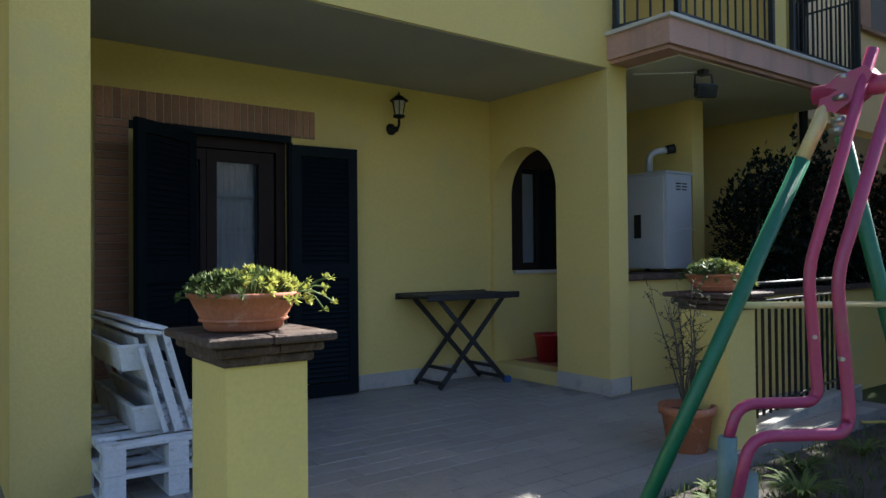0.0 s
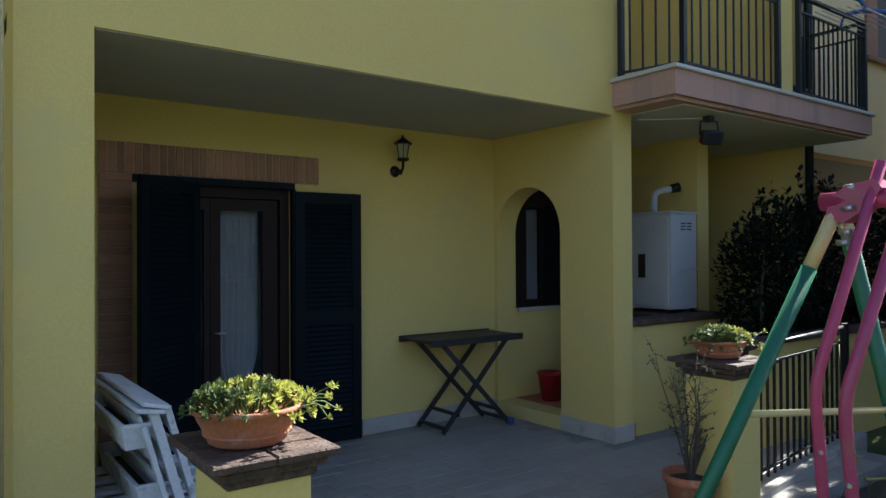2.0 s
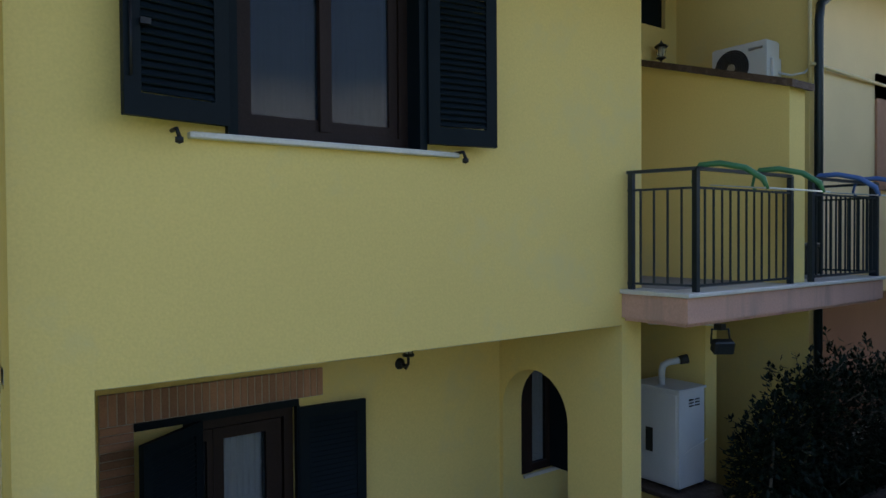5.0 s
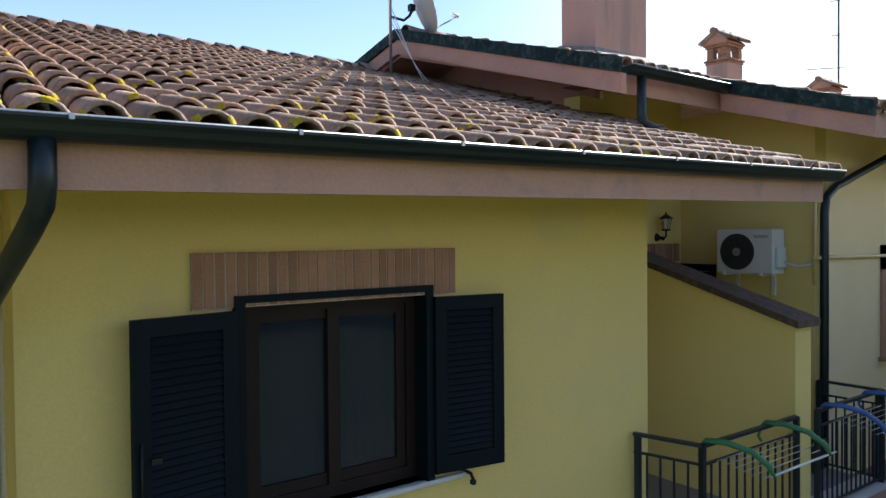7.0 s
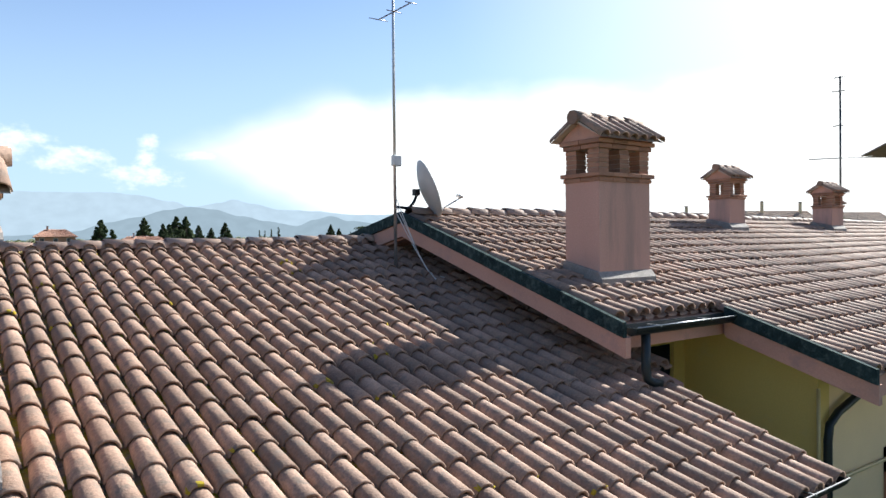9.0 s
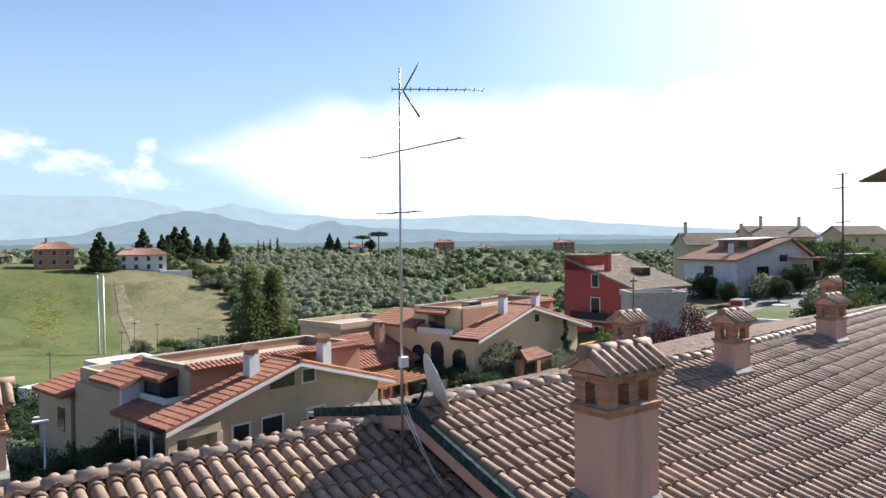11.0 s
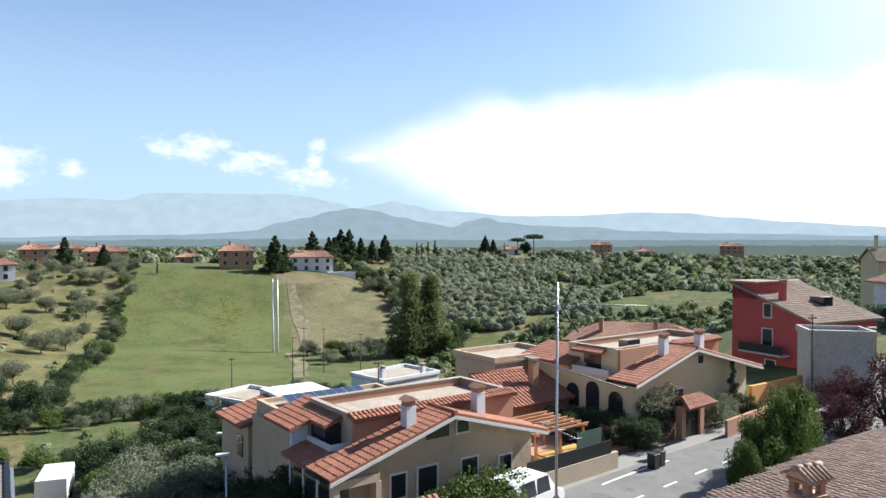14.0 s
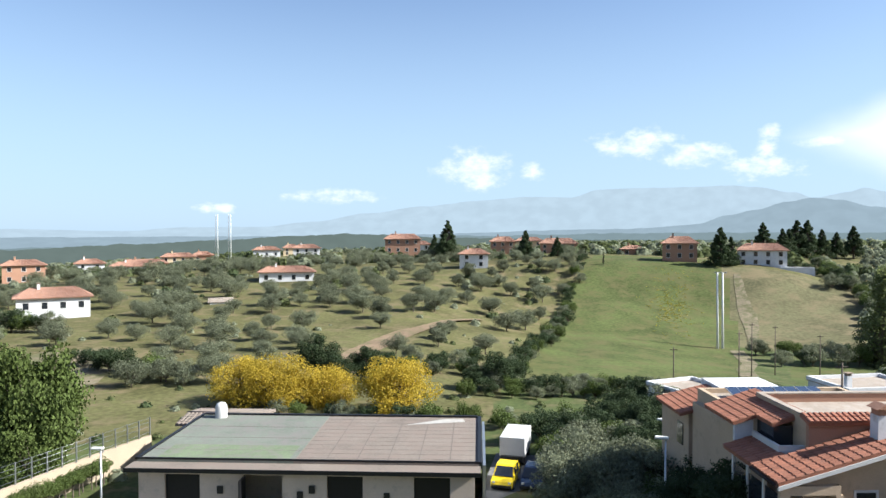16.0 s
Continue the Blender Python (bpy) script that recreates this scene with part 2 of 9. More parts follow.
BLUE_PLASTIC = surface("blue_plastic", (0.04, 0.10, 0.30), 0.45, 0.08, 5, 60, 0.03)
DARK_WOOD = surface("dark_table_wood", (0.022, 0.022, 0.026), 0.55, 0.25, 5, 70, 0.15)
SOIL = surface("garden_soil", (0.055, 0.042, 0.032), 0.95, 0.3, 6, 50, 0.8)
HOSE = surface("yellow_hose", (0.35, 0.28, 0.05), 0.5, 0.1, 5, 60, 0.03)


def leafy(name, base, lot=0.3, rough=0.7, trans=0.25):
    """Foliage: each leaf or clump its own shade, and some light through it."""
    m = bpy.data.materials.new(name)
    m.use_nodes = True
    n, l = m.node_tree.nodes, m.node_tree.links
    b = n["Principled BSDF"]
    geo, info = n.new("ShaderNodeNewGeometry"), n.new("ShaderNodeObjectInfo")
    add = n.new("ShaderNodeMath"); add.operation = "MULTIPLY_ADD"; add.inputs[1].default_value = 0.5
    l.new(info.outputs["Random"], add.inputs[0]); l.new(geo.outputs["Random Per Island"], add.inputs[2])
    fr = n.new("ShaderNodeMapRange"); fr.inputs[2].default_value = 1.5
    fr.inputs[3].default_value, fr.inputs[4].default_value = 1 - lot, 1 + lot
    l.new(add.outputs[0], fr.inputs[0])
    sc = n.new("ShaderNodeVectorMath"); sc.operation = "SCALE"; sc.inputs[0].default_value = base
    l.new(fr.outputs[0], sc.inputs["Scale"]); l.new(sc.outputs[0], b.inputs["Base Color"])
    b.inputs["Roughness"].default_value = rough
    b.inputs["Specular IOR Level"].default_value = 0.12
    tr = n.new("ShaderNodeBsdfTranslucent"); l.new(sc.outputs[0], tr.inputs[0])
    mx = n.new("ShaderNodeMixShader"); mx.inputs[0].default_value = trans
    l.new(b.outputs[0], mx.inputs[1]); l.new(tr.outputs[0], mx.inputs[2])
    l.new(mx.outputs[0], n["Material Output"].inputs[0])
    return m


FAR_OLIVE = leafy("far_olive_leaves", (0.225, 0.245, 0.165), 0.35, trans=0.5)
POPLAR_LEAF = leafy("poplar_leaves", (0.15, 0.175, 0.07), 0.45, trans=0.5)
OLIVE = leafy("olive_leaves", (0.165, 0.18, 0.115), 0.45, trans=0.42)
SCRUB_LEAF = leafy("scrub_leaves", (0.135, 0.16, 0.066), 0.5, trans=0.5)
WOOD_LEAF = leafy("wood_leaves", (0.075, 0.10, 0.045), 0.45, trans=0.4)
DARK_LEAF = leafy("dark_leaves", (0.045, 0.065, 0.03), 0.4, trans=0.3)
GREEN_LEAF = leafy("green_leaves", (0.085, 0.115, 0.032), 0.5)
AUTUMN = leafy("yellow_leaves", (0.42, 0.31, 0.04), 0.3, trans=0.4)
FLOWER = leafy("yellow_flowers", (0.30, 0.27, 0.04), 0.3)
PLUM = leafy("plum_leaves", (0.075, 0.030, 0.035), 0.4)
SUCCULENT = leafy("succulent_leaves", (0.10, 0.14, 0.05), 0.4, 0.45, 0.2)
SUCCULENT_SUNLIT = leafy("sunlit_succulent_leaves", (0.36, 0.37, 0.085), 0.4, 0.45, 0.35)
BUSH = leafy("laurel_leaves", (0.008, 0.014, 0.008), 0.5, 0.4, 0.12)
BARK = surface("bark", (0.10, 0.08, 0.06), 0.95, 0.3, 5, 40, 0.8)

# ---- mesh helpers ----


class MB:
    """Gathers vertices and faces of one mesh."""

    def __init__(self):
        self.v, self.f, self.smooth = [], [], []

    def add(self, verts, faces, smooth=False):
        k = len(self.v)
        self.v += [tuple(p) for p in verts]
        self.f += [tuple(i + k for i in f) for f in faces]
        self.smooth += [smooth] * len(faces)
        return self

    def box(self, x0, x1, y0, y1, z0, z1, m=None, bevel=0.0):
        if bevel:
            b = bevel
            vs = [(x, y, z) for z, i in ((z0, b), (z0 + b, 0), (z1 - b, 0), (z1, b)) for x, y in
                  ((x0 + i, y0 + i), (x1 - i, y0 + i), (x1 - i, y1 - i), (x0 + i, y1 - i))]
            fs = [(3, 2, 1, 0), (12, 13, 14, 15)]
            for r in range(3):
                fs += [(r * 4 + k, r * 4 + (k + 1) % 4, r * 4 + 4 + (k + 1) % 4, r * 4 + 4 + k) for k in range(4)]
        else:
            vs = [(x, y, z) for z in (z0, z1) for x, y in ((x0, y0), (x1, y0), (x1, y1), (x0, y1))]
            fs = [(3, 2, 1, 0), (4, 5, 6, 7), (0, 1, 5, 4), (1, 2, 6, 5), (2, 3, 7, 6), (3, 0, 4, 7)]
        if m is not None:
            vs = [m @ Vector(p) for p in vs]
        return self.add(vs, fs)

    def prism(self, outline, a, b, axis="y"):
        """An outline in the two other axes, drawn out from a to b along axis."""
        def put(p, q):
            return {"x": (q, p[0], p[1]), "y": (p[0], q, p[1]), "z": (p[0], p[1], q)}[axis]
        n = len(outline)
        vs = [put(p, a) for p in outline] + [put(p, b) for p in outline]
        fs = [tuple(range(n)), tuple(range(2 * n - 1, n - 1, -1))]
        fs += [(i, i + n, (i + 1) % n + n, (i + 1) % n) for i in range(n)]
        return self.add(vs, fs)

    def tube(self, points, radius, sides=8, caps=True, closed=False):
        """A round bar along points; radius: one number or one for each point."""
        pts = [Vector(p) for p in points]
        rad = radius if isinstance(radius, (list, tuple)) else [radius] * len(pts)
        n = len(pts)
        rings, up = [], None
        for i, p in enumerate(pts):
            d = (pts[min(i + 1, n - 1)] - pts[max(i - 1, 0)]).normalized()
            if up is None:
                up = Vector((0, 0, 1)) if abs(d.z) < 0.9 else Vector((1, 0, 0))
            side = d.cross(up).normalized()
            up = side.cross(d).normalized()
            rings += [p + (side * math.cos(2 * math.pi * k / sides) + up * math.sin(2 * math.pi * k / sides)) * rad[i] for k in range(sides)]
        fs = [(i * sides + k, i * sides + (k + 1) % sides, (i + 1) * sides + (k + 1) % sides, (i + 1) * sides + k) for i in range(n - 1) for k in range(sides)]
        self.add(rings, fs, True)
        if caps:
            k0 = len(self.v) - len(rings)
            self.f += [tuple(k0 + k for k in range(sides)), tuple(k0 + (n - 1) * sides + k for k in reversed(range(sides)))]
            self.smooth += [False, False]
        return self

    def lathe(self, profile, centre=(0, 0, 0), sides=24, sx=1.0, sy=1.0):
        """A round thing: profile of (radius, height)."""
        cx, cy, cz = centre
        vs = [(cx + r * sx * math.cos(2 * math.pi * k / sides), cy + r * sy * math.sin(2 * math.pi * k / sides), cz + h) for r, h in profile for k in range(sides)]
        fs = [(i * sides + k, i * sides + (k + 1) % sides, (i + 1) * sides + (k + 1) % sides, (i + 1) * sides + k) for i in range(len(profile) - 1) for k in range(sides)]
        self.add(vs, fs, True)
        return self

    def mesh(self, name, mat):
        me = bpy.data.meshes.new(name)
        me.from_pydata(self.v, [], self.f)
        me.polygons.foreach_set("use_smooth", self.smooth)
        me.materials.append(mat)
        me.update()
        bm = bmesh.new(); bm.from_mesh(me)
        if len(bm.faces) < 60000:
            bmesh.ops.recalc_face_normals(bm, faces=bm.faces)
            bm.to_mesh(me)
        bm.free()
        return me


def part(name, mb, mat, parent=None, label=""):
    ob = new(name, mb.mesh(name, mat) if isinstance(mb, MB) else mb)
    if parent:
        ob.parent = parent
    if label:
        ob["label"] = label
    return ob


def thing(name, label, category, at=(0, 0, 0), turn=0, group="", kind=""):
    e = new(name)
    e.empty_display_size = 0.1
    e.matrix_world = pose(*at, 0, 0, turn)
    return tagged(e, label, category, group, kind)


def structure(name, mb, mat, label="", parent=None):
    ob = part(name, mb, mat, parent, label)
    if not parent:
        ob["kind"] = "structure"
    return ob

# ================= the yellow house =================
FL = 0.05            # porch floor
YF = 3.83            # front face of the house
SLOPE = 0.307
PITCH = math.degrees(math.atan(SLOPE))


def bounds(mb, x0, x1, y0, y1, z0, z1, holes=()):
    """A wall along x between two heights with openings (hx0, hx1, hz0, hz1) cut through it."""
    xs = sorted({x0, x1, *[h[0] for h in holes], *[h[1] for h in holes]})
    for a, b in zip(xs, xs[1:]):
        cuts = sorted((h[2], h[3]) for h in holes if h[0] <= a and h[1] >= b)
        z = z0
        for lo, hi in cuts:
            if lo > z:
                mb.box(a, b, y0, y1, z, lo)
            z = hi
        if z < z1:
            mb.box(a, b, y0, y1, z, z1)
    return mb


structure("wall_front_upper", bounds(MB(), 0.37, 5.0, YF, YF + 0.3, 2.85, 6.35, [(1.46, 2.68, 4.17, 5.42)]), YELLOW, "yellow plastered upper wall with a shuttered window")
structure("wall_pier_corner", MB().box(0.37, 0.73, YF, YF + 0.3, -0.1, 2.85), YELLOW, "yellow plastered corner pier of the porch")
structure("wall_porch_end", MB().box(0.37, 0.6, YF + 0.3, 5.39, -0.1, 2.846), YELLOW, "yellow plastered end wall of the porch")
structure("wall_porch_back", bounds(MB(), 0.37, 8.13, 5.39, 5.65, -0.1, 2.846, [(1.6, 2.5, FL, 2.22), (5.03, 6.1, 1.1, 2.6)]), YELLOW, "yellow plastered back wall of the porch")
outline = [(4.895 - 0.445 * math.cos(math.pi * k / 24), 1.87 + 0.445 * math.sin(math.pi * k / 24)) for k in range(25)]
arch = MB().prism([(YF, -0.1), (4.45, -0.1)] + outline + [(5.34, -0.1), (5.39, -0.1), (5.39, 2.85), (YF, 2.85)], 4.74, 4.99, "x")
structure("arch_step", MB().box(4.742, 4.988, 4.452, 5.338, -0.1, 0.17), YELLOW, "low yellow step under the arch")
structure("wall_arch", arch, YELLOW, "yellow plastered side wall with a round-headed opening")
structure("ceiling_porch", MB().box(0.38, 4.735, YF + 0.02, 5.39, 2.843, 2.95), SOFFIT, "white painted porch ceiling, greyed for the dim porch")
structure("wall_left_side", MB().box(0.37, 0.6, YF + 0.3, 9.3, 2.95, 6.3), YELLOW, "yellow plastered side wall")
structure("wall_right_side", MB().box(4.75, 5.0, YF + 0.3, 5.7, 3.16, 6.45), YELLOW, "yellow plastered side wall above the balcony")
# low wall that carries the boiler
structure("wall_parapet", MB().box(4.99, 6.5, 3.9, 4.1, -0.1, 1.02).box(5.86, 6.5, 4.1, 4.78, -0.1, 1.02), YELLOW, "low yellow plastered parapet")
structure("parapet_coping", MB().box(4.995, 6.5, 3.86, 4.1, 1.02, 1.075, bevel=0.008).box(5.82, 6.5, 4.1, 4.8, 1.02, 1.075, bevel=0.008), CAPSTONE, "dark brick coping of the parapet")
structure("wall_fin_ground", MB().box(6.5, 6.7, 4.2, 5.39, -0.1, 2.873), YELLOW, "yellow plastered dividing wall under the balcony")
structure("wall_under_balcony", MB().box(4.992, 8.13, 5.386, 5.65, 2.847, 2.873), YELLOW, "strip of yellow wall under the balcony")
structure("floor_arch_room", MB().box(4.99, 6.5, 4.1, 5.39, -0.1, 0.16), TERRACOTTA, "dark terracotta floor behind the arch")
# skirting of pale stone
sk = MB()
sk.box(3.18, 4.725, 5.377, 5.39, FL, 0.19).box(4.727, 4.74, YF, 4.45, FL, 0.19).box(4.727, 5.003, YF - 0.013, YF, FL, 0.19).box(4.99, 5.003, YF - 0.013, 3.9, FL, 0.19)
sk.box(0.73, 0.743, YF, YF + 0.3, FL, 0.19).box(4.727, 4.74, 5.34, 5.377, FL, 0.19)
structure("baseboard", sk, STONE, "pale travertine skirting")

# the balcony
balcony = thing("balcony", "pink-edged concrete balcony with a dark blue-green iron railing", "balcony")
part("slab", MB().box(4.74, 8.17, 3.2, 5.39, 2.915, 3.115).box(4.78, 8.13, 3.24, 5.385, 2.885, 2.914), PINK_STAIN, balcony)
part("soffit", MB().box(5.0, 8.1, 3.3, 5.385, 2.874, 2.884), SOFFIT_LIFTED, balcony, "pale painted underside")
part("edge_stone", MB().box(4.71, 8.2, 3.17, 3.5, 3.116, 3.15, bevel=0.006).box(4.71, 5.0, 3.5, YF - 0.004, 3.116, 3.15), SILL, balcony, "white stone edging")
part("paving", MB().box(5.0, 8.13, 3.5, 5.7, 3.116, 3.152), GROUT, balcony, "grey tiled balcony floor")


def railing(parent, pts, z0, z1, gap=0.115, upper=0.15, mat=IRON, post=0.022):
    """A railing along points: bars, three rails and posts, each a part."""
    for (xa, ya), (xb, yb) in zip(pts, pts[1:]):
        a, b = Vector((xa, ya, 0)), Vector((xb, yb, 0))
        n = max(2, round((b - a).length / gap))
        for z, h, w in ((z1, 0.013, 0.024), (z1 - upper, 0.009, 0.012), (z0 + 0.05, 0.009, 0.012)):
            d = (b - a).normalized(); s = Vector((-d.y, d.x, 0)) * w
            m = MB()
            m.add([p + q + Vector((0, 0, zz)) for zz in (z - h, z + h) for p, q in ((a, -s), (b, -s), (b, s), (a, s))],
                  [(3, 2, 1, 0), (4, 5, 6, 7), (0, 1, 5, 4), (1, 2, 6, 5), (2, 3, 7, 6), (3, 0, 4, 7)])
            part("rail", m, mat, parent)
        bar = MB().box(-0.007, 0.007, -0.007, 0.007, z0 + 0.05, z1 - upper).mesh("bar", mat)
        for k in range(1, n):
            o = part("bar", bar, mat, parent)
            o.location = a.lerp(b, k / n)
        post_me = MB().box(-post, post, -post, post, z0, z1).mesh("post", mat)
        for p in (a.lerp(b, 0.06 if (b - a).length < 1 else 0.0), b):
            o = part("post", post_me, mat, parent)
            o.location = p


balcony_rail = thing("balcony_railing", "dark blue-green iron railing on the balcony edge", "railing")
railing(balcony_rail, [(4.78, YF - 0.03), (4.92, 3.25), (6.36, 3.25)], 3.15, 4.12, 0.118)
neighbour_rail = thing("balcony_railing", "dark blue-green iron railing of the neighbouring balcony", "railing")
railing(neighbour_rail, [(6.74, 3.25), (8.12, 3.25), (8.12, 3.9)], 3.15, 4.12, 0.1)

# fin wall between the balconies with its sloping coping
structure("wall_fin", MB().prism([(3.28, 3.11), (5.7, 3.11), (5.7, 4.94 + SLOPE * 2.42), (3.28, 4.94)], 6.4, 6.68, "x"), YELLOW, "yellow dividing wall between two balconies")
cp = MB()
cp.prism([(3.22, 4.922), (5.7, 4.922 + SLOPE * 2.48), (5.7, 4.99 + SLOPE * 2.48), (3.22, 4.99)], 6.33, 6.74, "x")
structure("fin_coping", cp, CAPSTONE, "dark sloping coping on the dividing wall")
structure("wall_recess_back", bounds(MB(), 6.6, 8.13, 5.7, 5.95, 3.155, 7.5, [(7.38, 7.9, 6.28, 6.93), (7.2, 7.95, 3.155, 5.42)]).box(6.2, 6.6, 5.7, 5.95, 3.155, 7.4), YELLOW, "yellow wall at the back of the balcony recess")
structure("wall_gable", MB().prism([(5.75, 6.9), (9.2, 7.9), (9.2, 8.6), (8.95, 8.6), (5.75, 7.58)], 6.55, 6.7, "x"), PINK, "shaded gable wall between two roof levels")

# the neighbouring house
structure("wall_neighbour_side", MB().box(8.13, 8.38, 3.95, 5.7, -0.1, 7.3), YELLOW, "yellow side wall of the neighbouring house")
structure("wall_neighbour_front", bounds(MB(), 8.38, 22.0, 3.95, 4.2, 2.85, 7.0, [(10.12, 11.2, 4.25, 5.3)]), PALE_YELLOW, "pale yellow front wall of the neighbouring house")

# brown plaster taken darker, the deep porch's shade put into its colour
BROWN_WALL = surface("shaded_brown_plaster", (0.17, 0.085, 0.06), 0.9, 0.1, 1.0, 40, 0.3)
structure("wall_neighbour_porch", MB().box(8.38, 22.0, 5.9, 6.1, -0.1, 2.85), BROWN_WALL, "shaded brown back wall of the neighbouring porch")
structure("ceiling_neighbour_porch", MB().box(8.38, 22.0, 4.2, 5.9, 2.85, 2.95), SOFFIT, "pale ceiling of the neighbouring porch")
structure("floor_neighbour_porch", MB().box(8.38, 22.0, 3.95, 5.9, -0.1, 0.02), GROUT, "grey floor of the neighbouring porch")

# ---- tiled roofs ----


def roof_z(y, y0, z0):
    return z0 + SLOPE * (y - y0)


def straight(x):
    return 0.0


def bend(x):
    """How far the upper roof has swung back along the curving street."""
    return 0.147 * max(0.0, x - 12.2)


def cover_verts(n=7, r_top=0.074, r_low=0.093, length=0.42, thick=0.02):
    """One barrel tile along +y, its low end at y=0, standing on z=0."""
    vs = []
    for r, y in ((r_low, 0.0), (r_top, length)):
        vs += [(r * math.cos(math.pi * k / n), y, 0.95 * r * math.sin(math.pi * k / n)) for k in range(n + 1)]
    rr = r_low - thick
    vs += [(rr * math.cos(math.pi * k / n), 0.0, 0.95 * rr * math.sin(math.pi * k / n)) for k in range(n + 1)]
    vs += [(rr * math.cos(math.pi * k / n), 0.16, 0.95 * rr * math.sin(math.pi * k / n)) for k in range(n + 1)]
    m = n + 1
    fs = [(k, k + 1, m + k + 1, m + k) for k in range(n)]
    fs += [(2 * m + k, 2 * m + k + 1, k + 1, k) for k in range(n)]
    fs += [(3 * m + k, 3 * m + k + 1, 2 * m + k + 1, 2 * m + k) for k in range(n)]
    return [Vector(v) for v in vs], fs


def pan_verts(n=4, r=0.075, length=0.42):
    vs = [(r * math.cos(math.pi + math.pi * k / n), y, 0.35 * r * math.sin(math.pi + math.pi * k / n) + 0.035) for y in (0.0, length) for k in range(n + 1)]
    vs += [(x, 0.0, z - 0.014) for x, y, z in vs[:n + 1]]
    m = n + 1
    return [Vector(v) for v in vs], [(k, k + 1, m + k + 1, m + k) for k in range(n)] + [(2 * m + k, 2 * m + k + 1, k + 1, k) for k in range(n)]


COVER, PAN = cover_verts(), pan_verts()
COVER_FAR, PAN_FAR = cover_verts(4), pan_verts(2)
COL, ROW = 0.197, 0.336
rng = random.Random(7)


def tiles(name, parent, x0, x1, y_low, y_high, y_ref, z_ref, sign=1, single=None, mat=TILE, skip=None, far=False, edge_mat=None, col=COL, row=ROW, slope=SLOPE, lichen=None, swing=straight):
    """Barrel tiles on a slope that rises with y (sign 1) or falls (sign -1). single(x, y): whether a tile is its own object."""
    slope_m = Matrix.Rotation(math.atan(slope), 4, "X") if sign > 0 else Matrix.Rotation(math.pi, 4, "Z") @ Matrix.Rotation(math.atan(slope), 4, "X")
    cv, cf = COVER_FAR if far else COVER
    pv, pf = PAN_FAR if far else PAN
    rest_c, rest_p, spots = MB(), MB(), MB()
    shape_c = MB().add(cv, cf, True).mesh("roof_tile", mat)
    shape_p = MB().add(pv, pf, True).mesh("pan_tile", edge_mat or mat)
    nc, nr = int(round((x1 - x0) / col)), int((y_high - y_low) / row)
    for i in range(nc + 1):
        for j in range(nr + 1):
            x = x0 + i * col
            y = y_low + j * row if sign > 0 else y_high - j * row
            z = z_ref + slope * (y - y_ref) * sign
            if skip and skip(x, y):
                continue
            y += swing(x)
            tilt = rng.uniform(-0.016, 0.016)
            m = Matrix.Translation((x + rng.uniform(-0.006, 0.006), y + rng.uniform(-0.012, 0.012) * 1.0, z + 0.014 + rng.uniform(-0.004, 0.008))) @ slope_m @ Matrix.Rotation(tilt, 4, "Z") @ Matrix.Rotation(-0.05 + rng.uniform(-0.012, 0.012), 4, "X")
            mp = Matrix.Translation((x + col / 2, y + 0.015 * sign, z - 0.028)) @ slope_m @ Matrix.Rotation(-0.035, 4, "X")
            if lichen and rng.random() < lichen(x, y):
                for _ in range(rng.choice((1, 2, 2, 3))):
                    a0, w0 = rng.choice((rng.uniform(0.0, 0.5), rng.uniform(2.3, 2.7), rng.uniform(0, 2.6))), rng.uniform(0.2, 0.6)
                    arc = [a0 + w0 * k / 3 for k in range(4)]
                    vs = [(0.0955 * math.cos(a), -0.003, 0.0915 * math.sin(a)) for a in arc] + [(0.095 * math.cos(a), rng.uniform(0.008, 0.05), 0.091 * math.sin(a)) for a in arc] + [(0.072 * math.cos(a), -0.004, 0.069 * math.sin(a)) for a in arc]
                    spots.add([m @ Vector(v) for v in vs], [(k, k + 1, k + 5, k + 4) for k in range(3)] + [(k + 8, k + 9, k + 1, k) for k in range(3)], True)
            if single and single(x, y):
                part("roof_tile", shape_c, mat, parent).matrix_local = m
                part("pan_tile", shape_p, mat, parent).matrix_local = mp
            else:
                rest_c.add([m @ v for v in cv], cf, True)
                rest_p.add([mp @ v for v in pv], pf, True)
    for nm, mb, mt in (("roof_tiles", rest_c, mat), ("pan_tiles", rest_p, edge_mat or mat), ("lichen", spots, LICHEN_SPOT)):
        if mb.v:
            part(nm, mb, mt, parent)["kind"] = "stuff"


def ridge_tiles(name, parent, x0, x1, y, z, mat=RIDGE, step=0.36, swing=straight):
    base = MB()
    n = 8
    vs = []
    for r, xx in ((0.122, 0.0), (0.108, 0.40)):
        vs += [(xx, r * math.cos(math.pi * k / n), 0.9 * r * math.sin(math.pi * k / n)) for k in range(n + 1)]
    vs += [(0.0, 0.11 * math.cos(math.pi * k / n), 0.098 * math.sin(math.pi * k / n)) for k in range(n + 1)]
    m = n + 1
    base.add(vs, [(k, k + 1, m + k + 1, m + k) for k in range(n)] + [(2 * m + k, 2 * m + k + 1, k + 1, k) for k in range(n)], True)
    me = base.mesh("ridge_tile", mat)
    for k in range(int((x1 - x0) / step)):
        o = part("ridge_tile", me, mat, parent)
        o.matrix_local = pose(x0 + k * step, y + swing(x0 + k * step) + rng.uniform(-0.01, 0.01), z + rng.uniform(-0.006, 0.01), 0, 2.5, rng.uniform(-1.5, 1.5))


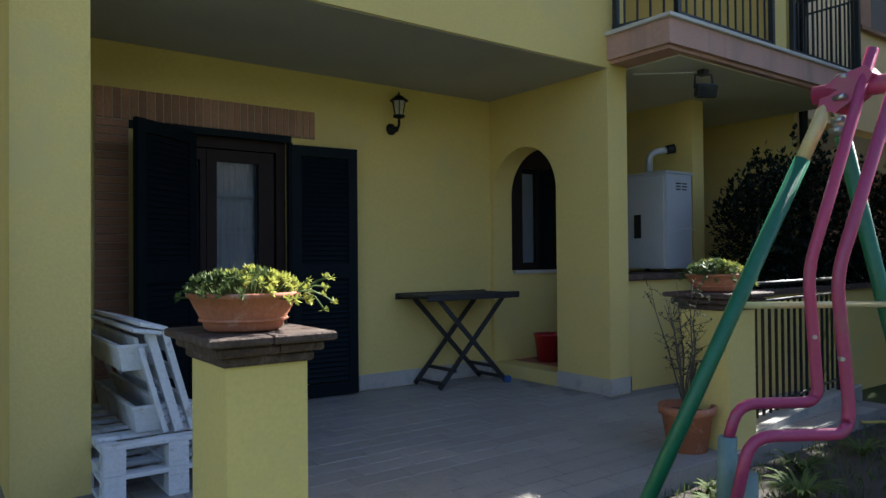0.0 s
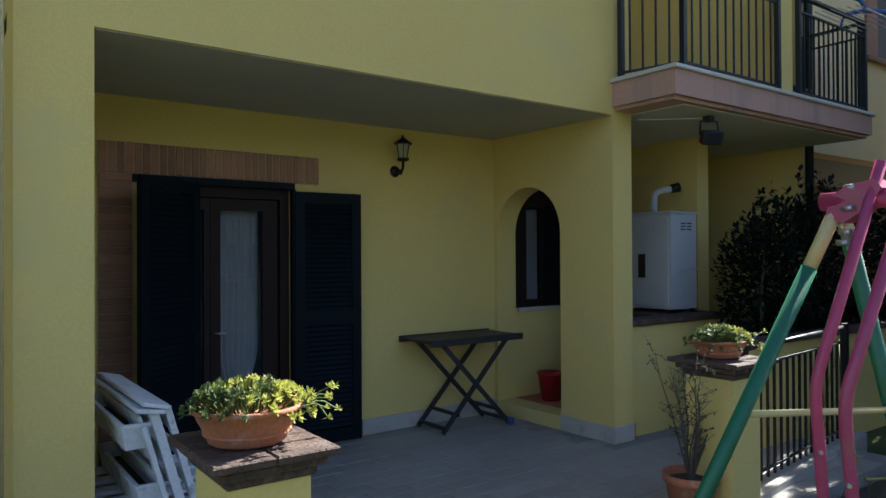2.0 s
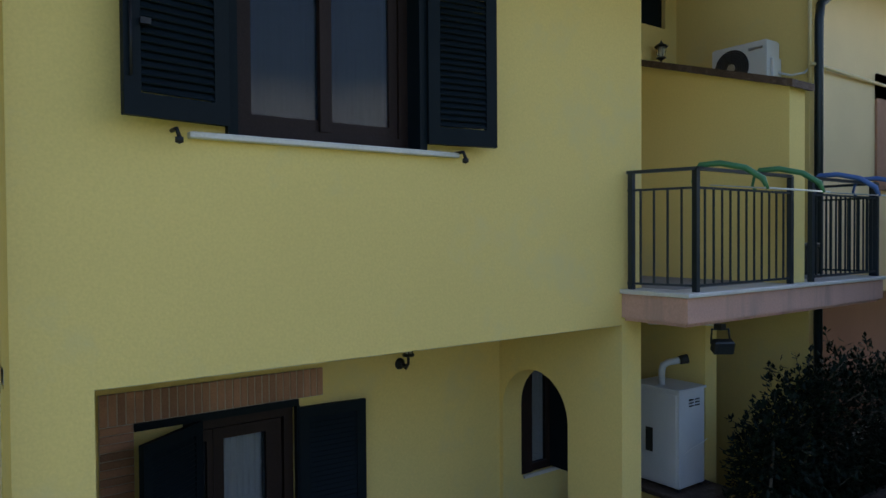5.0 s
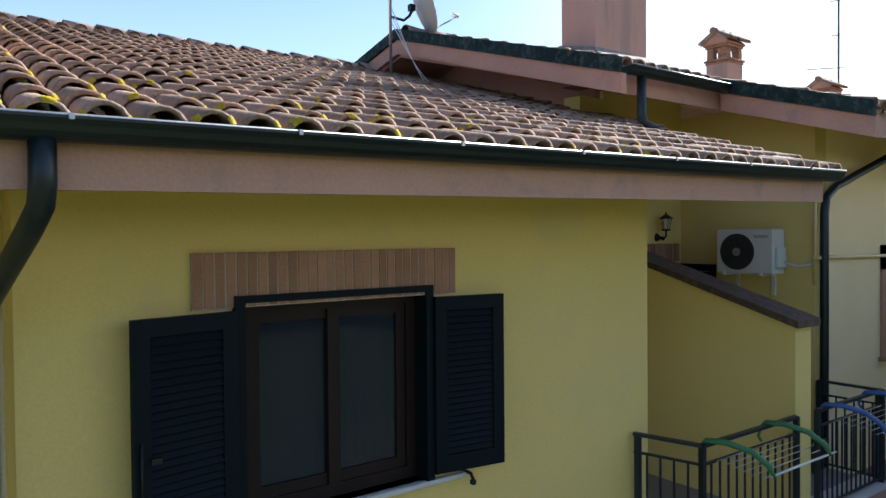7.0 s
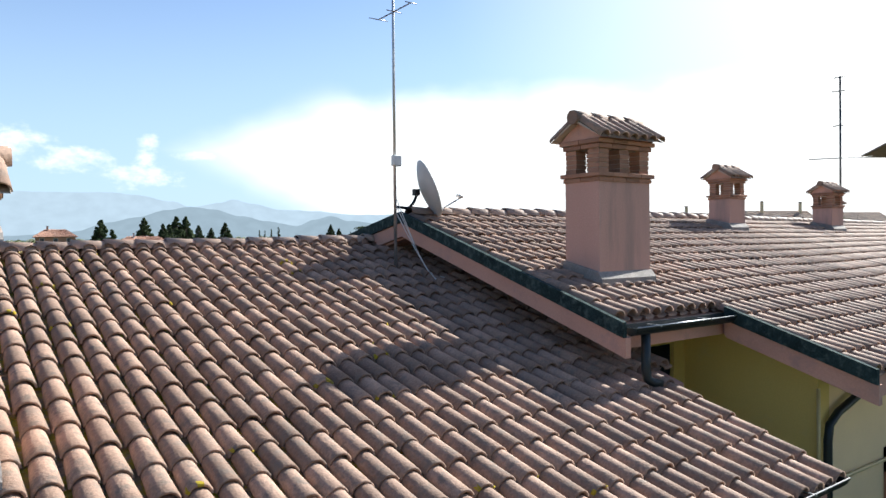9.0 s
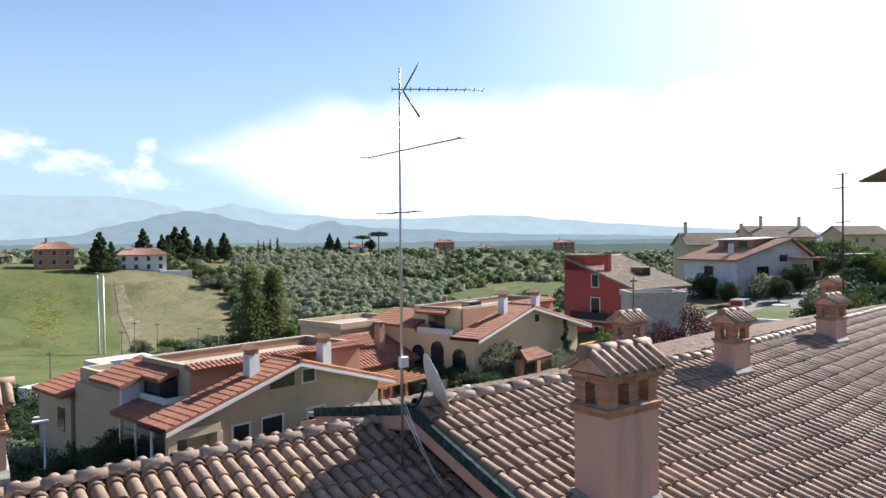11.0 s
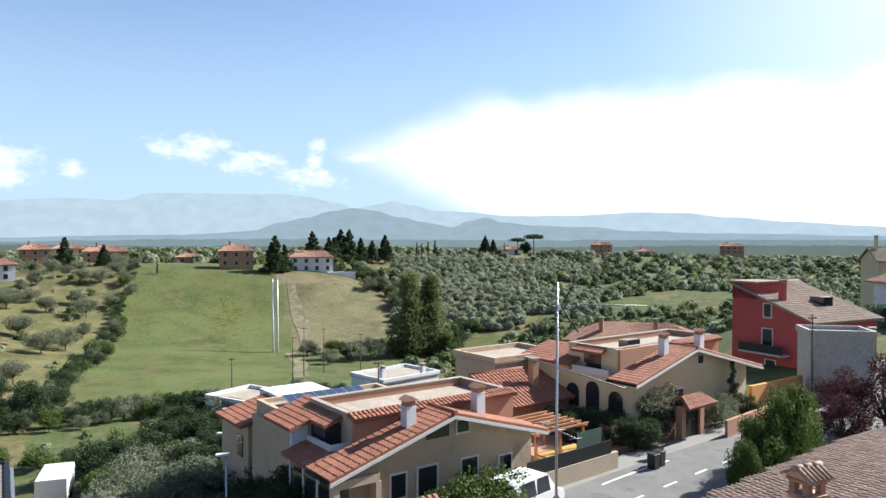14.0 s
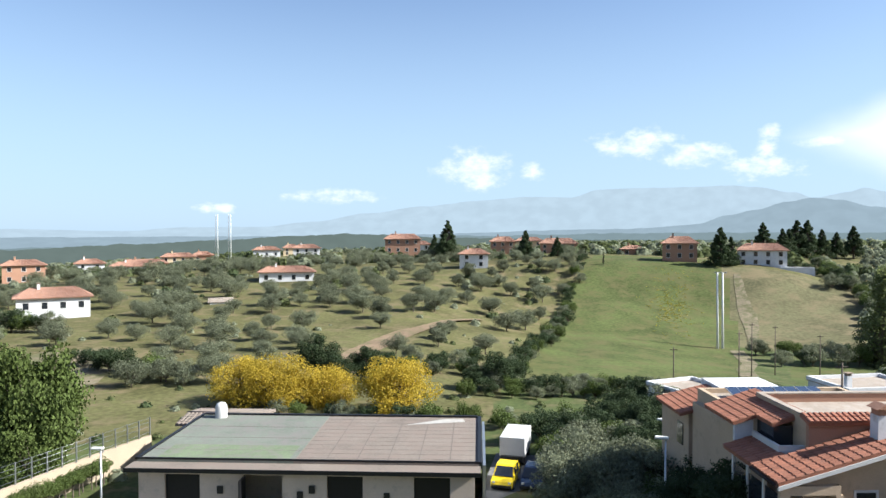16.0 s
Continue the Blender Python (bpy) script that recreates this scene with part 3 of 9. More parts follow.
# main roof: eaves at y 2.86, ridge at y 9.37
E1Y, E1Z, R1Y = 2.86, 6.19, 9.37
roof_main = structure("roof_main", MB().prism([(2.95, 5.97), (2.95, 6.17), (R1Y, roof_z(R1Y, E1Y, 6.14)), (15.0, 6.45), (15.0, 6.2), (R1Y, roof_z(R1Y, E1Y, 5.9)), (3.9, 6.2)], -6.0, 5.62, "x"), PINK, "low-pitched roof of weathered clay barrel tiles")
roof_corner = structure("roof_main_corner", MB().prism([(2.952, 5.968), (2.952, 6.168), (4.6, roof_z(4.6, E1Y, 6.138)), (4.6, roof_z(4.6, E1Y, 5.95))], 5.62, 6.14, "x"), PINK, "overhanging corner of the tiled roof")
tiles("roof", roof_main, -5.71, 5.36, E1Y - 0.05, R1Y - 0.12, E1Y, E1Z, 1, lambda x, y: -0.1 < x < 3.8 and y < 7.3, TILE, None, False, LICHEN, lichen=lambda x, y: max(0.05, 0.75 - 0.16 * max(0, x) - 0.2 * (y - 2.9)) if x < 5 else 0)
tiles("roof", roof_main, 5.557, 6.5, 4.85, R1Y - 0.12, E1Y, E1Z, 1, None, TILE)
tiles("roof", roof_main, 5.557, 6.15, E1Y - 0.05, 4.6, E1Y, E1Z, 1, None, TILE)
roof_edge = structure("roof_main_edge", MB().prism([(4.6, roof_z(4.6, E1Y, 5.95)), (4.6, roof_z(4.6, E1Y, 6.138)), (R1Y, roof_z(R1Y, E1Y, 6.138)), (R1Y, roof_z(R1Y, E1Y, 5.9))], 5.62, 6.55, "x"), PINK, "roof running in under the higher verge")
tiles("roof", roof_main, -5.71, 5.4, R1Y + 0.12, 15.0, 2 * R1Y - E1Y, E1Z, -1, None, TILE, None, True)
ridge_tiles("roof", roof_main, -5.8, 6.0, R1Y, roof_z(R1Y, E1Y, E1Z) + 0.05)

# eaves: fascia, gutter, brackets, downpipes
fascia = structure("fascia", MB().box(-6, 6.14, 2.915, 2.948, 5.96, 6.18), PINK, "pink painted fascia board under the gutter")


def gutter(name, x0, x1, y, z, r=0.08, label="dark green half-round metal gutter", parent=None):
    prof = [(y + r * math.cos(a), z + r * math.sin(a)) for a in [math.pi + math.pi * k / 10 for k in range(11)]]
    prof = [(y - r - 0.012, z + 0.008), (y - r - 0.012, z - 0.004)] + prof[1:-1] + [(y + r, z + 0.03), (y + r - 0.006, z + 0.03)] + [(y + (r - 0.008) * math.cos(a), z + (r - 0.008) * math.sin(a)) for a in [2 * math.pi - math.pi * k / 10 for k in range(11)]]
    g = MB()
    n = len(prof)
    g.add([(x, p, q) for x in (x0, x1) for p, q in prof], [(k, (k + 1) % n, n + (k + 1) % n, n + k) for k in range(n)])
    t = thing("gutter", label, "gutter")
    part("trough", g, GUTTER, t)
    # added steel bead stands in for the sun's glint on the gutter edge
    part("lip", MB().tube([(x0, y - r - 0.006, z + 0.008), (x1, y - r - 0.006, z + 0.008)], 0.007, 6), STEEL, t, "steel bead added for the sun glint on the rim")
    for xx in (x0, x1):
        part("end_cap", MB().prism([(y + r * math.cos(a), z + r * math.sin(a)) for a in [math.pi + math.pi * k / 10 for k in range(11)]], xx - 0.003, xx + 0.003, "x"), GUTTER, t)
    k = x0 + 0.35
    clip = MB().box(-0.009, 0.009, -r - 0.02, r + 0.05, 0.006, 0.012).box(-0.009, 0.009, -r - 0.022, -r - 0.012, -0.008, 0.014).mesh("bracket", STEEL)
    while k < x1:
        o = part("bracket", clip, STEEL, t, "bright metal bracket")
        o.location = (k, y, z)
        k += 0.86
    return t


eaves_gutter = gutter("gutter", -5.9, 6.22, 2.85, 6.205)
RISE = Matrix.Translation((0.5, 0, 6.2)) @ Matrix.Rotation(-0.014, 4, "Y") @ Matrix.Translation((-0.5, 0, -6.2))
for o in (roof_main, roof_corner, roof_edge, fascia, eaves_gutter):
    o.matrix_world = RISE
dp = thing("downpipe", "dark brown metal downpipe bending back to the wall", "downpipe")
part("elbow", MB().tube([(0.39, 2.85, 6.15), (0.39, 2.85, 5.98), (0.385, 2.87, 5.9), (0.36, 2.97, 5.82), (0.27, 3.62, 5.52), (0.25, 3.72, 5.42), (0.25, 3.74, 5.3)], 0.047, 12), GUTTER, dp)
part("pipe", MB().tube([(0.25, 3.74, 5.32), (0.25, 3.74, 0.0)], 0.045, 12), GUTTER, dp)
part("pipe", MB().tube([(0.315, 3.80, 5.5), (0.315, 3.80, 0.0)], 0.016, 8), CREAM_PIPE, dp, "thin cream conduit beside the pipe")
structure("wall_left_recess", MB().box(-4.0, 0.37, 4.3, 4.5, -0.1, 6.3), YELLOW, "yellow wall set back beyond the corner")

# upper roof of the row, higher, with a step in its eaves
E2Y, E2Z, R2Y = 4.55, 7.44, 8.5
R2Z = roof_z(R2Y, E2Y, E2Z)
FAR_SLOPE = 0.235


def far_eave(x):
    return min(15.8, 13.5 + 0.2 * (x - 11.6))


def bent_slab(x0, x1, low, high, step=2.3):
    """A roof slab along the bending row: low(x) and high(x) give (y, top, underside) of its two edges."""
    m = MB()
    n = max(1, round((x1 - x0) / step))
    vs = []
    for k in range(n + 1):
        x = x0 + (x1 - x0) * k / n
        (ya, ta, ua), (yb, tb, ub) = low(x), high(x)
        vs += [(x, ya + bend(x), ta), (x, yb + bend(x), tb), (x, yb + bend(x), ub), (x, ya + bend(x), ua)]
    fs = [(4 * k + q, 4 * k + (q + 1) % 4, 4 * k + 4 + (q + 1) % 4, 4 * k + 4 + q) for k in range(n) for q in range(4)]
    return m.add(vs, fs + [(0, 1, 2, 3), (4 * n + 3, 4 * n + 2, 4 * n + 1, 4 * n)])


X_END = 28.6
roof_upper = structure("roof_upper", bent_slab(5.55, X_END, lambda x: (4.68, 7.42, 7.2), lambda x: (R2Y, R2Z - 0.05, R2Z - 0.32)), PINK, "higher tiled roof of weathered clay barrel tiles")
structure("roof_upper_back", bent_slab(5.55, X_END, lambda x: (R2Y + 0.003, R2Z - 0.05, R2Z - 0.3), lambda x: (far_eave(x), R2Z - 0.05 - FAR_SLOPE * (far_eave(x) - R2Y), R2Z - 0.3 - FAR_SLOPE * (far_eave(x) - R2Y))), PINK, "far slope of the higher roof")
structure("roof_upper_wing", bent_slab(7.42, X_END, lambda x: (3.1, roof_z(3.1, E2Y, E2Z - 0.02), 6.72), lambda x: (4.677, roof_z(4.677, E2Y, E2Z - 0.02), 7.19)), PINK, "forward wing of the higher tiled roof")
structure("wall_row_end", MB().prism([(3.9 + bend(X_END), -0.1), (14.5 + bend(X_END), -0.1), (14.5 + bend(X_END), 7.0), (R2Y + bend(X_END), R2Z - 0.3), (3.9 + bend(X_END), 7.0)], X_END - 0.4, X_END - 0.1, "x"), PALE_YELLOW, "pale end wall of the row of houses")


def in_notch(x, y):
    return x < 7.4 and y < 4.5


tiles("roof", roof_upper, 5.66, 14.0, 3.04, R2Y - 0.12, E2Y, E2Z, 1, lambda x, y: x < 8.6 and y > 4.4, TILE, in_notch, swing=bend)
tiles("roof", roof_upper, 14.197, X_END, 3.04, R2Y - 0.12, E2Y, E2Z, 1, None, TILE, None, True, swing=bend)
ridge_tiles("roof", roof_upper, 5.6, X_END, R2Y, R2Z + 0.05, swing=bend)
gutter("gutter", 5.6, 7.42, 4.53, 7.43)
dp = thing("downpipe", "short dark downpipe from the upper gutter", "downpipe")
part("pipe", MB().tube([(5.84, 4.54, 7.38), (5.84, 4.54, 6.98), (5.85, 4.53, 6.9), (5.9, 4.5, 6.86), (5.98, 4.46, 6.84)], 0.048, 12), GUTTER, dp)
dp = thing("downpipe", "long dark downpipe on the neighbouring house", "downpipe")
part("pipe", MB().tube([(10.4, 3.2, 6.93), (9.8, 3.75, 6.78), (8.4, 3.86, 6.3), (8.22, 3.87, 6.18), (8.18, 3.87, 6.0), (8.18, 3.87, 0.0)], 0.048, 12), GUTTER, dp)
# verge boards with green flashing along the left gable of the upper roof
for name, ya, yb, x, z_off in (("verge_board", 4.5, R2Y, 5.53, 0), ("verge_board_wing", 3.0, 4.6, 7.39, 0)):
    za, zb = roof_z(ya, E2Y, E2Z), roof_z(yb, E2Y, E2Z)
    structure(name, MB().prism([(ya, za - 0.28), (yb, zb - 0.28), (yb, zb - 0.08), (ya, za - 0.08)], x - 0.05, x + 0.03, "x"), PINK, "pink plastered verge of the upper roof")
    structure(name + "_flashing", MB().prism([(ya, za - 0.078), (yb, zb - 0.078), (yb, zb + 0.075), (ya, za + 0.075)], x - 0.085, x - 0.03, "x"), FLASH, "dark green weathered metal flashing")
structure("verge_board_back", MB().prism([(R2Y, R2Z - 0.28), (11.5, R2Z - 0.28 - 0.6), (11.5, R2Z - 0.08 - 0.6), (R2Y, R2Z - 0.08)], 5.48, 5.56, "x"), PINK, "pink verge of the far slope")
structure("verge_back_flashing", MB().prism([(R2Y, R2Z - 0.078), (11.5, R2Z - 0.078 - 0.6), (11.5, R2Z + 0.075 - 0.6), (R2Y, R2Z + 0.075)], 5.445, 5.50, "x"), FLASH, "green flashing of the far slope")
tiles("roof", roof_upper, 5.7, X_END, R2Y + 0.14, 15.9, R2Y, R2Z + 0.01, -1, None, TILE, lambda x, y: y > far_eave(x), True, slope=FAR_SLOPE, swing=bend)

# ---- chimneys ----


def chimney(name, x0, x1, y0, y1, zb, zs, s=1.0, label="pink plastered chimney with a tiled brick cap"):
    """Shaft from zb to zs, a brick lantern with openings on it, and a little tiled saddle roof with its ridge along x."""
    t = thing("chimney", label, "chimney", group="chimneys")
    part("shaft", MB().box(x0, x1, y0, y1, zb, zs), PINK_STAIN, t)
    b0 = bend(x0)
    up, down = (lambda y: roof_z(y - b0, E2Y, E2Z) + 0.13), (lambda y: R2Z - FAR_SLOPE * (y - b0 - R2Y) + 0.13)
    top = (lambda y: roof_z(y, E1Y, E1Z) + 0.13) if x0 < 5 else up if y0 - b0 < R2Y else down
    ya, yb = y0 - 0.07, y1 + 0.05
    part("flashing", MB().prism([(ya, top(ya) - 0.3), (yb, top(yb) - 0.3), (yb, top(yb)), (y1, top(y1) + 0.03), (y0, top(y0) + 0.07), (ya, top(ya) + 0.01)], x0 - 0.035, x1 + 0.03, "x"), PALE_MORTAR, t, "pale mortar collar at the foot")
    h = 0.055 * s
    z = zs

    def course(z, out, count_x, count_y, kind="band"):
        w, d = x1 - x0 + 2 * out, y1 - y0 + 2 * out
        bx, by = w / count_x, d / count_y
        me_x = MB().box(0.004, bx - 0.004, 0, 0.1 * s, 0, h - 0.006, bevel=0.004).mesh("brick", CLAY_BRICK)
        me_y = MB().box(0, 0.1 * s, 0.004, by - 0.004, 0, h - 0.006, bevel=0.004).mesh("brick", CLAY_BRICK)
        for k in range(count_x):
            for yy in (y0 - out, y1 + out - 0.1 * s):
                part("brick", me_x, CLAY_BRICK, t).location = (x0 - out + k * bx, yy, z)
        for k in range(count_y):
            for xx in (x0 - out - 0.001, x1 + out - 0.1 * s + 0.001):
                part("brick", me_y, CLAY_BRICK, t).location = (xx, y0 - out + k * by, z)

    cx, cy = max(2, round((x1 - x0) / 0.24)), max(2, round((y1 - y0) / 0.24))
    part("core", MB().box(x0 + 0.01, x1 - 0.01, y0 + 0.01, y1 - 0.01, zs, zs + 2 * h), MORTAR, t)
    course(z, 0.02 * s, cx, cy); z += h
    course(z, 0.045 * s, cx, cy); z += h
    # corner and middle posts of bricks
    pw = 0.17 * s
    xs = [x0 + 0.005, x1 - pw - 0.005] + ([(x0 + x1 - pw) / 2] if x1 - x0 > 0.7 else [])
    post = MB().box(0, pw, 0, pw, 0, h - 0.006, bevel=0.004).mesh("brick", CLAY_BRICK)
    for xx in xs:
        for yy in (y0 + 0.005, y1 - pw - 0.005):
            part("post", MB().box(xx + 0.01, xx + pw - 0.01, yy + 0.01, yy + pw - 0.01, z, z + 5 * h), MORTAR, t)
            for k in range(5):
                part("brick", post, CLAY_BRICK, t).location = (xx + rng.uniform(-0.004, 0.004), yy + rng.uniform(-0.004, 0.004), z + k * h)
    z += 5 * h
    part("core", MB().box(x0 + 0.01, x1 - 0.01, y0 + 0.01, y1 - 0.01, z, z + 2 * h), MORTAR, t)
    course(z, 0.02 * s, cx, cy); z += h
    course(z, 0.05 * s, cx, cy); z += h
    ym = (y0 + y1) / 2
    out = 0.13 * s
    half = ym - y0 + out
    ap = half * 0.62
    part("gable", MB().prism([(y0 - out * 0.4, z), (y1 + out * 0.4, z), (ym, z + ap)], x0 - 0.02, x1 + 0.02, "x"), PINK, t)
    ang = math.atan2(ap, half)
    L = math.hypot(ap, half)
    n = max(4, round((x1 - x0 + 2 * out) / (0.165 * s)))
    tv, tf = cover_verts(6, 0.068 * s, 0.08 * s, L + 0.03, 0.014 * s)
    me = MB().add(tv, tf, True).mesh("cap_tile", TILE)
    pv2 = MB().box(x0 - out, x1 + out, -0.01, L, -0.035, 0.0).mesh("cap_bed", MORTAR)
    for sgn in (1, -1):
        base = Matrix.Translation((0, ym - sgn * half, z + 0.02)) @ (Matrix.Rotation(0 if sgn > 0 else math.pi, 4, "Z"))
        for k in range(n):
            xx = x0 - out + (k + 0.5) * (x1 - x0 + 2 * out) / n
            m = Matrix.Translation((xx, ym - sgn * half, z + 0.005)) @ Matrix.Rotation(0 if sgn > 0 else math.pi, 4, "Z") @ Matrix.Rotation(ang + rng.uniform(-0.02, 0.02), 4, "X") @ Matrix.Rotation(rng.uniform(-0.03, 0.03), 4, "Z")
            part("cap_tile", me, TILE, t).matrix_local = m
    part("cap_bed", MB().prism([(ym - half, z - 0.005), (ym, z + ap), (ym + half, z - 0.005), (ym, z + ap - 0.04)], x0 - out * 0.9, x1 + out * 0.9, "x"), MORTAR, t)
    rv = []
    nn = max(3, round((x1 - x0 + 2 * out) / 0.3))
    st = (x1 - x0 + 2 * out) / nn
    for k in range(nn):
        a = x0 - out + k * st
        part("ridge_tile", MB().tube([(a - 0.03, ym, z + ap + 0.01), (a + st + 0.02, ym, z + ap + 0.02)], [0.085 * s, 0.07 * s], 10), TILE, t)
    return t


chimney("chimney", 6.25, 7.16, 5.5, 6.03, 7.55, 8.98, 1.0, "large pink plastered chimney with a brick lantern and tiled cap")
chimney("chimney", 12.3, 12.82, 7.62, 8.06, 8.2, 9.04, 0.8, "small pink chimney with a tiled cap beside the ridge")
chimney("chimney", 18.1, 18.68, 8.45, 8.93, 8.2, 9.0, 0.8, "small pink chimney with a tiled cap beside the ridge")
chimney("chimney", 12.1, 12.62, 9.95, 10.4, 7.9, 8.85, 0.8, "small weathered chimney on the far slope")
chimney("chimney", 25.6, 26.2, 11.9, 12.4, 7.4, 9.0, 0.85, "small weathered chimney on the far slope")
chimney("chimney", -0.3, 0.32, 4.9, 5.4, 6.8, 8.2, 0.85, "pink chimney with a tiled cap on the near slope")
chimney("chimney", 0.15, 0.68, 9.6, 10.1, 7.9, 8.85, 0.72, "small chimney behind the main ridge")

# ---- antenna mast, dish ----
mast = thing("antenna_mast", "tall thin steel mast with several antennas", "antenna")
part("pole", MB().tube([(5.19, 8.21, 7.75), (5.19, 8.21, 11.0), (5.2, 8.21, 13.42)], [0.022, 0.02, 0.013], 8), STEEL, mast)
part("box", MB().box(5.13, 5.25, 8.13, 8.2, 9.33, 9.48, bevel=0.01), PLASTIC_WHITE, mast, "small white junction box")


def yagi(z, az, length, count, el_len, back=0.3, taper=0.6, r=0.006):
    d = Vector((math.sin(radians(az)), math.cos(radians(az)), 0))
    s = Vector((d.y, -d.x, 0))
    o = Vector((5.195, 8.21, z))
    boom = MB().tube([o - d * back, o + d * (length - back)], 0.009, 6)
    part("boom", boom, ALUMINIUM, mast)
    for k in range(count):
        p = o + d * (-back + length * k / (count - 1))
        L = el_len * (1 - (1 - taper) * k / (count - 1))
        part("element", MB().tube([p - s * L / 2, p + s * L / 2], r, 5), ALUMINIUM, mast)


yagi(13.12, 122, 1.25, 11, 0.3, 0.1, 0.7)
yagi(12.28, 181, 2.3, 2, 0.25, 0.9, 0.5, 0.007)
yagi(11.44, 181, 0.85, 3, 0.3, 0.4, 0.6, 0.007)
part("reflector", MB().tube([(5.25, 8.2, 13.1), (5.45, 8.1, 13.5)], 0.012, 6).tube([(5.25, 8.2, 13.1), (5.45, 8.1, 12.75)], 0.012, 6), BLACK, mast)
dish = thing("satellite_dish", "grey-white satellite dish on a bracket of the mast", "dish")
dm = look((5.72, 8.3, 9.02), Vector((5.72, 8.3, 9.02)) - Vector((math.sin(radians(112)), math.cos(radians(112)), 0.38)))
prof = [(0.02 + 0.40 * k / 8, 0.10 * ((k / 8) ** 2)) for k in range(9)]
db = MB().lathe(prof + [(0.428, 0.095)] + [(r, h - 0.012) for r, h in reversed(prof)], (0, 0, 0), 28)
do = part("reflector", db, surface("dish_grey", (0.42, 0.42, 0.42), 0.5, 0.08, 5, 60, 0.05), dish)
do.matrix_local = dm
arm = Vector(dm @ Vector((0, -0.36, 0.03)))
tip = Vector(dm @ Vector((0, -0.28, 0.52)))
part("arm", MB().tube([arm, tip], 0.011, 6), STEEL, dish)
part("receiver", MB().tube([tip, tip + (Vector(dm @ Vector((0, 0, 0))) - tip).normalized() * 0.1], [0.03, 0.022], 10), PLASTIC_WHITE, dish)
part("bracket", MB().tube([(5.19, 8.21, 8.78), (5.4, 8.2, 8.76), (5.52, 8.24, 8.85), (5.62, 8.3, 8.98)], 0.02, 8).box(5.56, 5.64, 8.26, 8.34, 8.95, 9.04), BLACK_IRON, dish, "dark bracket")
for k, (dx, sag) in enumerate(((0.55, 0.5), (0.72, 0.62), (0.4, 0.35))):
    a, b = Vector((5.2, 8.2, 8.9 - 0.1 * k)), Vector((5.25 + dx, 7.6 - 0.15 * k, 7.72 - 0.03 * k))
    pts = [a.lerp(b, i / 10) + Vector((0, 0, -sag * math.sin(math.pi * i / 10) * (0.6 + 0.4 * i / 10))) for i in range(11)]
    pts = [p if p.z > roof_z(p.y, E1Y, E1Z) + 0.12 else Vector((p.x, p.y, roof_z(p.y, E1Y, E1Z) + 0.12)) for p in pts]
    part("cable", MB().tube(pts, 0.006, 5), PLASTIC_WHITE, mast, "loose pale cable")
mast2 = thing("antenna_mast", "thin steel antenna mast on the far ridge", "antenna")
part("pole", MB().tube([(21.5, 9.8, 8.4), (21.5, 9.8, 12.95)], 0.03, 6), IRON, mast2)
for z, L in ((12.9, 0.25), (12.5, 0.35), (11.5, 0.3), (10.55, 1.3)):
    part("element", MB().tube([(21.5 - 0.5 * L, 9.8 + L * 0.45, z), (21.5 + 0.5 * L, 9.8 - L * 0.45, z + 0.05)], 0.014, 5), IRON, mast2)


# ---- windows, shutters, door ----


def shutter(parent, w, h, m, slats=True, label="dark green louvred shutter leaf"):
    """A louvred leaf, w wide along +x from its hinge, h high, about 4 cm thick."""
    o = part("shutter", MB().box(0, 0.085, -0.02, 0.02, 0, h, m).box(w - 0.085, w, -0.02, 0.02, 0, h, m).box(0.085, w - 0.085, -0.02, 0.02, 0, 0.11, m)
             .box(0.085, w - 0.085, -0.02, 0.02, h - 0.09, h, m).box(0.085, w - 0.085, -0.02, 0.02, h * 0.5 - 0.06 if h > 1.6 else 0.11, h * 0.5 + 0.06 if h > 1.6 else 0.115, m), GREEN_DARK, parent, label)
    n = int((h - 0.2) / 0.042)
    s = -1 if m.col[0].x < 0 else 1
    sl = MB()
    for k in range(n):
        z = 0.12 + k * (h - 0.22) / n
        if h > 1.6 and abs(z - h * 0.5) < 0.05:
            continue
        sl.add([m @ Vector(p) for p in ((0.085, -0.014 * s, z), (w - 0.085, -0.014 * s, z), (w - 0.085, 0.01 * s, z + 0.042), (0.085, 0.01 * s, z + 0.042),
                                       (0.085, -0.018 * s, z + 0.006), (w - 0.085, -0.018 * s, z + 0.006), (w - 0.085, 0.006 * s, z + 0.048), (0.085, 0.006 * s, z + 0.048))],
               [(0, 1, 2, 3), (7, 6, 5, 4), (0, 4, 5, 1)])
    part("slats", sl, GREEN_DARK, o)["kind"] = "stuff"
    return o


def bricks_upright(parent, x0, x1, y, z0, z1, step=0.0605, depth=0.03):
    n = round((x1 - x0) / step)
    st = (x1 - x0) / n
    me = MB().box(0.005, st - 0.005, 0, depth, 0, z1 - z0, bevel=0.004).mesh("brick", CLAY_BRICK)
    for k in range(n):
        part("brick", me, CLAY_BRICK, parent).location = (x0 + k * st, y - depth + rng.uniform(-0.003, 0.002), z0)


win = tagged(new("window_1"), "dark brown casement window with open green shutters", "window", kind="structure")
